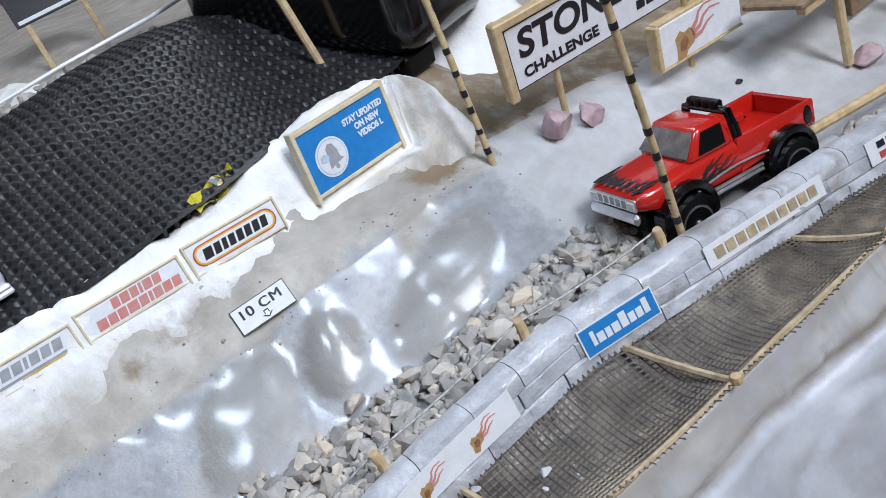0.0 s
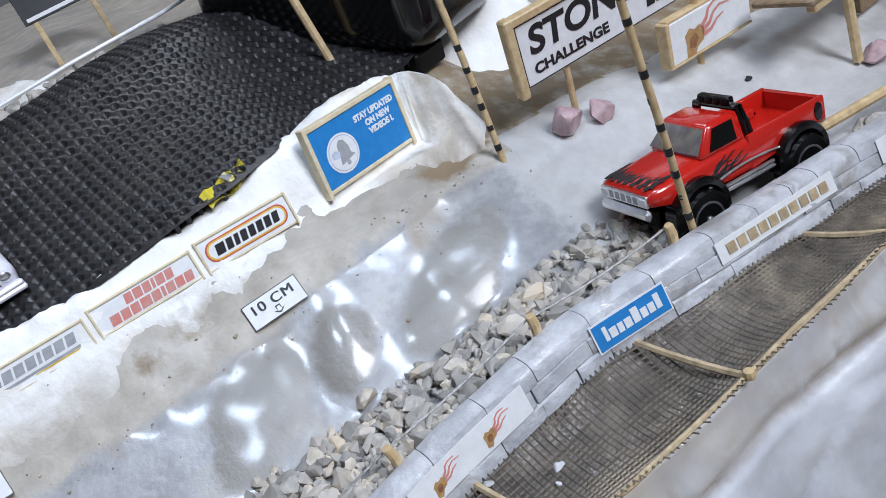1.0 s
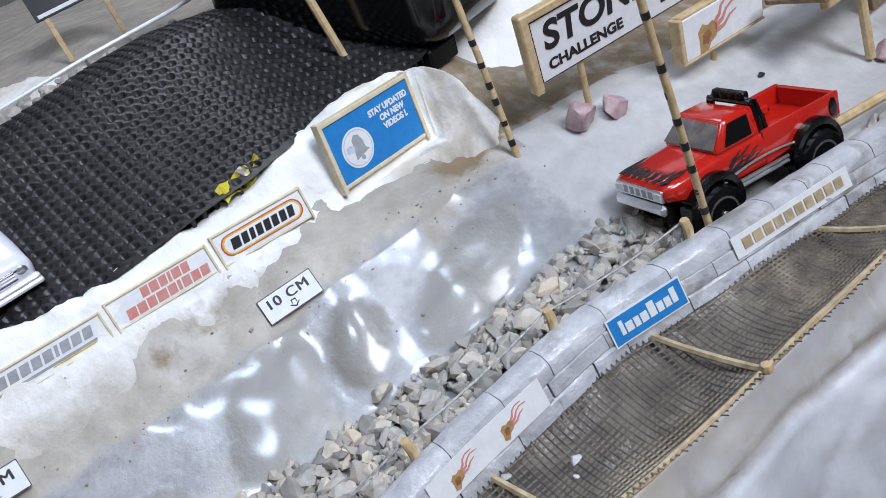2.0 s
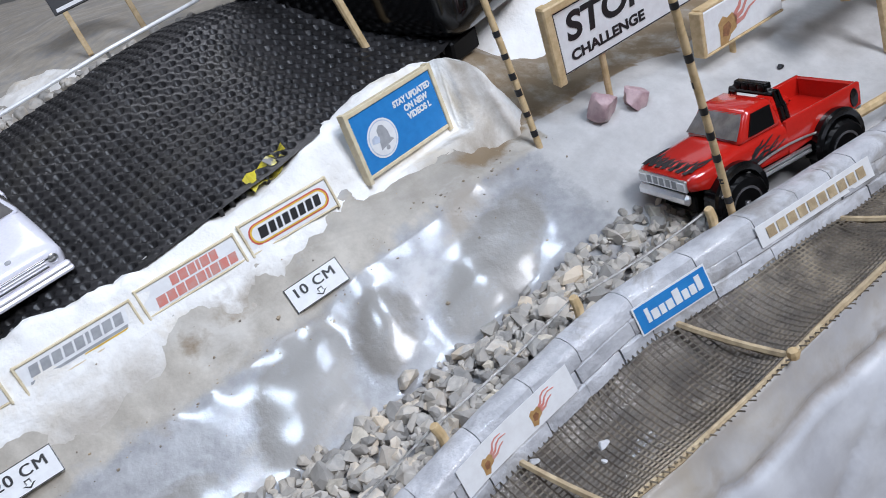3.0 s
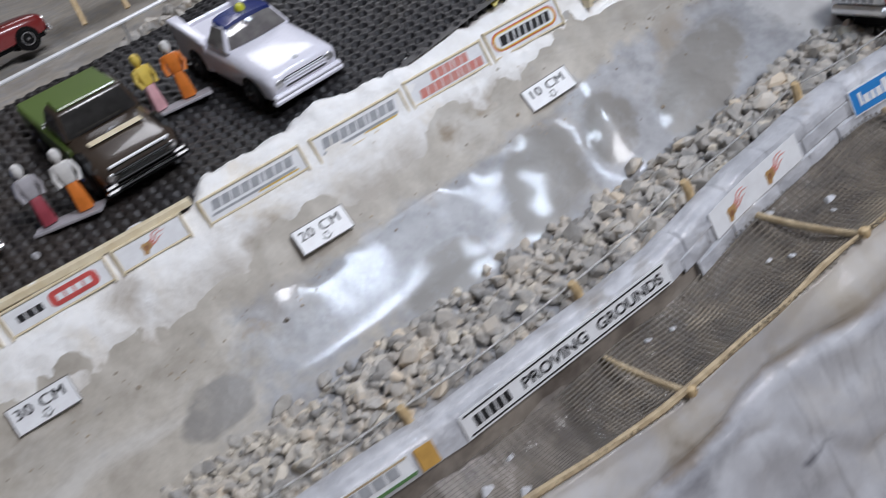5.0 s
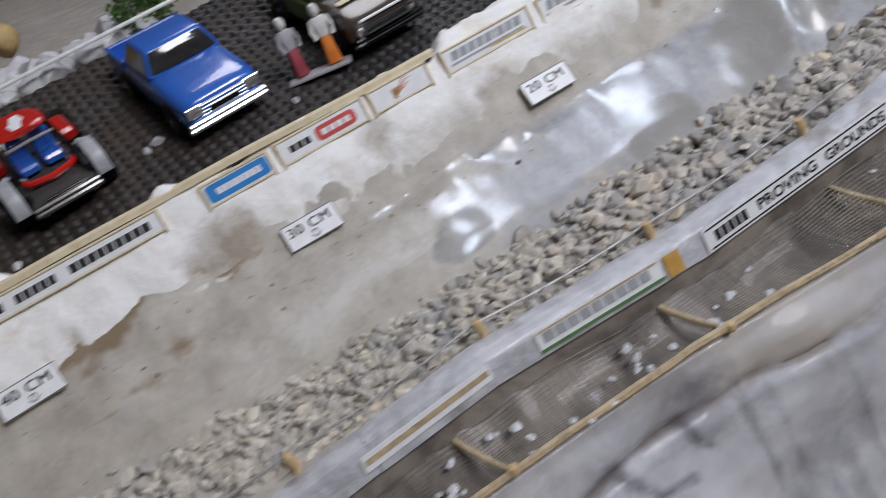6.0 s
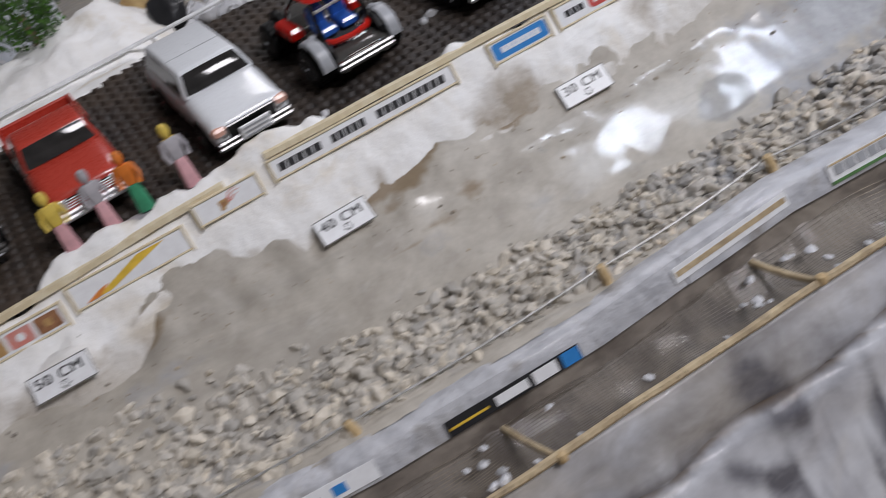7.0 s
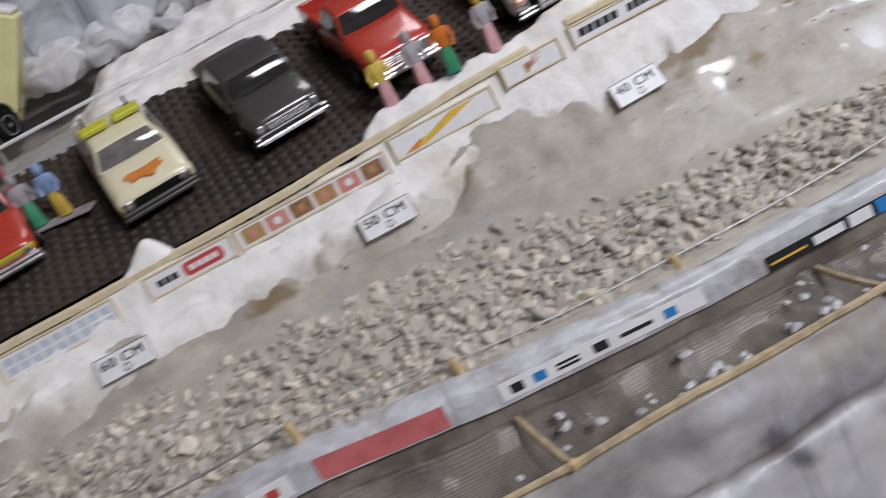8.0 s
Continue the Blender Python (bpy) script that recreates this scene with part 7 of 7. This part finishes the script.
for n, (x, y, r) in enumerate(((-213, 87, 3.0), (-222, 47, 2.2), (-217, 50, 2.4), (-275, 25, 1.8), (-203, 62, 1.6), (-170, 30, 1.6))):
    stone(x, y, mat_z(x, y) + 2.0 + r * 0.5, r, 70 + n, M_WHITESTONE, "small white pebble lying on the rubber mat", "white pebbles on the mat", 0.8, "white_pebble")
M_CRUMB = surface("mud_crumb", (0.40, 0.34, 0.265), (0.26, 0.21, 0.155), 200.0, 0.8, bump=0.5, rand=0.35)
shapes = []
for k in range(6):
    bm = rock_shape(140 + k, 1, 0.7)
    bm.verts.ensure_lookup_table()
    shapes.append((np.array([v.co[:] for v in bm.verts]), [tuple(v.index for v in f.verts) for f in bm.faces]))
    bm.free()
verts, faces = [], []
rnd = random.Random(31)
for n in range(380):
    x, y = rnd.uniform(-420, 112), rnd.gauss(-5, 3.5) if n % 5 else rnd.uniform(-36, 8)
    r = min(1.3, rnd.lognormvariate(-0.95, 0.45))
    co, fs = shapes[n % 6]
    a = rnd.uniform(0, 6.28)
    rot = np.array(((math.cos(a), -math.sin(a), 0), (math.sin(a), math.cos(a), 0), (0, 0, 1)))
    base = len(verts)
    verts.extend(((co * r) @ rot.T * MM + np.array((x, y, max(lumpy(x, y), bank_z(x, y) if y > -12 else -99) + r * 0.2)) * MM).tolist())
    faces.extend(tuple(base + i for i in f) for f in fs)
me = bpy.data.meshes.new("mud_crumbs")
me.from_pydata(verts, [], faces)
me.materials.append(M_CRUMB)
tagged(new("mud_crumbs", me), "scattered brown mud crumbs on the plaster slope", "mud crumbs", kind="stuff")

# far snow wall behind the rail
def ridge(name, x0, x1, y0, y1, base, top, material, label, seed):
    xs, ys = np.arange(x0, x1, 4.0), np.arange(y0, y1, 4.0)
    verts = []
    for x in xs:
        for y in ys:
            q = (y - y0) / (y1 - y0)
            e = min(1, (x - x0) / 30, (x1 - x) / 30)
            verts.append((x * MM, y * MM, (height(x, y) - 6 + (base + (top - base) * math.sin(min(1, q * 1.6) * math.pi / 2)) * e + (5 * fbm(x, y, seed, 35, 4) + 2.0 * fbm(x, y, seed, 10, 3))) * MM))
    n = len(ys)
    me = bpy.data.meshes.new(name)
    me.from_pydata(verts, [], [(i * n + j, (i + 1) * n + j, (i + 1) * n + j + 1, i * n + j + 1) for i in range(len(xs) - 1) for j in range(n - 1)])
    me.shade_smooth()
    me.materials.append(material)
    return tagged(new(name, me), label, "snow", kind="structure")


def snow_wall(x0, x1):
    """Snow that covers the mat's far edge, runs level under the rail and climbs behind it."""
    xs, ys = np.arange(x0, x1, 3.0), np.arange(104, 236, 3.0)
    verts = []
    for x in xs:
        e = min(1, (x - x0) / 30, (x1 - x) / 26)
        k = along(x, [(-490, 0.15), (-410, 0.7), (-345, 1.35)])
        for y in ys:
            y1 = y + 4 * fbm(x, 0, 31, 26, 3)
            z = along(y1, [(104, 48), (110, 56.5), (118, 58.6), (150, 56.8), (160, 56.2)]) + k * along(y1, [(160, 0), (172, 9), (190, 15), (208, 18), (222, 10), (236, -14)])
            rough = 0.35 if y < 164 else 1.0
            verts.append((x * MM, y * MM, (z - (1 - e) * 16 + rough * (4.5 * fbm(x, y, 3, 30, 4) + 2.0 * fbm(x, y, 3, 10, 3))) * MM))
    n = len(ys)
    me = bpy.data.meshes.new("snow_ridge")
    me.from_pydata(verts, [], [(i * n + j, (i + 1) * n + j, (i + 1) * n + j + 1, i * n + j + 1) for i in range(len(xs) - 1) for j in range(n - 1)])
    me.shade_smooth()
    me.materials.append(M_SNOW)
    return tagged(new("snow_ridge", me), "lumpy white plaster snow under and behind the rail", "snow", kind="structure")


snow_wall(-505, -296)
ridge("snow_ridge", 124, 205, 36, 92, 4, 40, M_SNOW, "lumpy white plaster snow behind the event board", 9)
ridge("snow_ridge", -60, 30, 236, 330, 2, 8, M_SNOW, "thin white plaster snow behind the far road", 5)

# bushes
M_LEAF = surface("bush_leaf", (0.07, 0.16, 0.03), (0.03, 0.08, 0.015), 200.0, 0.7, rand=0.35)


def bush(x, y, r, seed, lift=0.0):
    rnd = random.Random(seed)
    z = height(x, y) + lift
    b = thing("bush", x, y, z, label="small dense dark green foam bush", category="bush", group="green bushes")
    bm = bmesh.new()
    tube(bm, [(0, 0, -2), (0.4, 0, r * 0.5), (0, 0.3, r * 0.9)], r * 0.1, 7)
    part("trunk", finish(bm), M_DIRT, b, smooth=True)
    verts, faces = [], []
    for _ in range(1500):
        d = Vector((rnd.gauss(0, 1), rnd.gauss(0, 1), rnd.gauss(0, 0.8)))
        d = d.normalized() * r * rnd.uniform(0.55, 1.05) * (1 + 0.25 * fbm(d.x * 9, d.y * 9, d.z * 9 + seed, 9, 2))
        c = d + Vector((0, 0, r * 0.85))
        if c.z < 0:
            continue
        s = rnd.uniform(0.05, 0.1) * r
        q = Euler((rnd.uniform(0, 6.3), rnd.uniform(0, 6.3), rnd.uniform(0, 6.3)))
        k = len(verts)
        for p in ((-1, 0, 0), (0, -0.6, 0.2), (1, 0, 0), (0, 0.6, 0.2)):
            w = Vector(p) * s
            w.rotate(q)
            verts.append(tuple((c + w) * MM))
        faces.append((k, k + 1, k + 2, k + 3))
    me = bpy.data.meshes.new("crown")
    me.from_pydata(verts, [], faces)
    me.materials.append(M_LEAF)
    ob = new("crown", me)
    ob.parent = b
    tagged(ob, kind="stuff")


bush(-184, 186, 15, 2)
bush(-358, 206, 18, 4, 25)

# signs and things in the far background
s = thing("far_sign", 62, 262, 89.5, -20, -3, -10, "small black sign with a white ring, leaning on the far side", "sign")
part("card", boxes((-44, 0, 0, 1.5, 0, 30), bevel=0.2), M_BLACK, s)
print_on("ring", disc(6, 24, -14, 15), M_WHITE, s, 1)
print_on("ring_inside", disc(4.6, 24, -14, 15), M_BLACK, s, 2)
print_on("line", slanted(-42, -1, 1, 3), M_WHITE, s, 1)
for x in (-40, -8):
    part("leg", boxes((x, x + 3, 0.4, 3, -26, 0), bevel=0.3), M_WOOD, s)
s = thing("far_sign", -37, 250, 80, -20, 3, -6, "white sign with a faint pink ring, leaning on the far side", "sign")
part("card", boxes((-60, 0, 0, 1.5, 0, 34), bevel=0.2), M_WHITE, s)
print_on("ring", disc(7, 24, -16, 15), D_PINK, s, 1)
print_on("ring_inside", disc(5.6, 24, -16, 15), M_WHITE, s, 2)
for x in (-56, -32, -6):
    part("leg", boxes((x, x + 3, 0.4, 3, -22, 0), bevel=0.3), M_WOOD, s)
v = car("far_red_car", "dark red toy car on the far road", paint("dark_red_enamel", (0.22, 0.02, 0.02), 0.3, 0.6), L=66, W=28)
v.matrix_world = pose(-142 * MM, 286 * MM, (height(-142, 286) + 8.5) * MM, 0, 0, 10)
s = thing("grey_shed", -536, 290, 76, 0, 0, -8, "pale blue grey card shed with a slanted roof", "shed")
bm = bmesh.new()
hexa(bm, [(-60, -30, -6), (60, -30, -6), (60, 40, -6), (-60, 40, -6), (-60, -30, 46), (60, -30, 40), (60, 40, 56), (-60, 40, 62)], 1.0, 2)
hexa(bm, [(60, -8, -14), (190, -8, -14), (190, 30, -14), (60, 30, -14), (60, -2, 40), (190, -2, 34), (190, 30, 40), (60, 30, 46)], 1.0, 2)
part("wall", finish(bm), surface("grey_card", (0.68, 0.71, 0.76), (0.58, 0.61, 0.66), 60.0, 0.6, stain=(0.3, 0.32, 0.36), stain_scale=25.0), s)
bm = bmesh.new()
hexa(bm, [(-66, -38, 45), (66, -38, 39), (66, 46, 56), (-66, 46, 62), (-66, -38, 48), (66, -38, 42), (66, 46, 59), (-66, 46, 65)], 0.8, 2)
part("roof", finish(bm), surface("blue_card_roof", (0.55, 0.60, 0.68), (0.47, 0.52, 0.6), 60.0, 0.5), s)
for x in (-30, 0, 30):
    part("seam", boxes((x, x + 1.4, -30.8, -29.9, -5, 42), bevel=0.2), M_GREY, s)
s = thing("yellow_box", -520, 200, 62, 0, 33, 0, "tall pale yellow box with a white cap", "box")
part("body", boxes((-28, 0, -12, 12, -6, 49), bevel=1.2), surface("pale_yellow_card", (0.78, 0.74, 0.38), (0.7, 0.66, 0.33), 100.0, 0.5), s)
part("cap", boxes((-26, -2, -10, 10, 49, 52), bevel=1.0), M_WHITE, s)
v = car("orange_loader", "orange and black toy truck behind the rail", paint("orange_enamel", (0.66, 0.16, 0.03), 0.3, 0.6), L=60, W=28, r=8, clear=5, bumper=P_BLACK, grille=M_BLACKGLOSS)
v.matrix_world = pose(-544 * MM, 172 * MM, (height(-544, 172) + 6) * MM, 0, 0, -118)

# ---- the room round the diorama ----
# Unseen walls and ceiling, pale so they brighten grazing reflections on the mat.
M_ROOMWALL = surface("room_paint", (0.55, 0.55, 0.54), (0.48, 0.48, 0.47), 6.0, 0.8)
M_FLOOR = surface("room_floor", (0.14, 0.13, 0.12), (0.11, 0.10, 0.095), 8.0, 0.6)
for nm, a, m in (("floor", (-2600, 2600, -2200, 2600, -900, -860), M_FLOOR), ("ceiling", (-2600, 2600, -2200, 2600, 1720, 1760), M_ROOMWALL), ("wall_north", (-2600, 2600, 2600, 2650, -860, 1720), M_ROOMWALL), ("wall_south", (-2600, 2600, -2250, -2200, -860, 1720), M_ROOMWALL), ("wall_east", (2600, 2650, -2200, 2600, -860, 1720), M_ROOMWALL), ("wall_west", (-2650, -2600, -2200, 2600, -860, 1720), M_ROOMWALL)):
    tagged(part(nm, boxes(a), m), kind="structure")

# ---- the table under the diorama ----
t = thing("display_table", 0, 0, -860, label="plain wooden display table under the diorama", category="table")
part("tabletop", boxes((-820, 540, -330, 930, 590, 622), bevel=3.0), M_LATH, t)
for x in (-780, 440):
    for y in (-290, 830):
        part("leg", boxes((x, x + 60, y, y + 60, 0, 590), bevel=3.0), M_LATH, t)
tagged(part("base_block", boxes((-758, 478, -52, 898, -237, -60), bevel=1.0), M_DIRT), "rough brown base block under the ground", "base", kind="structure")
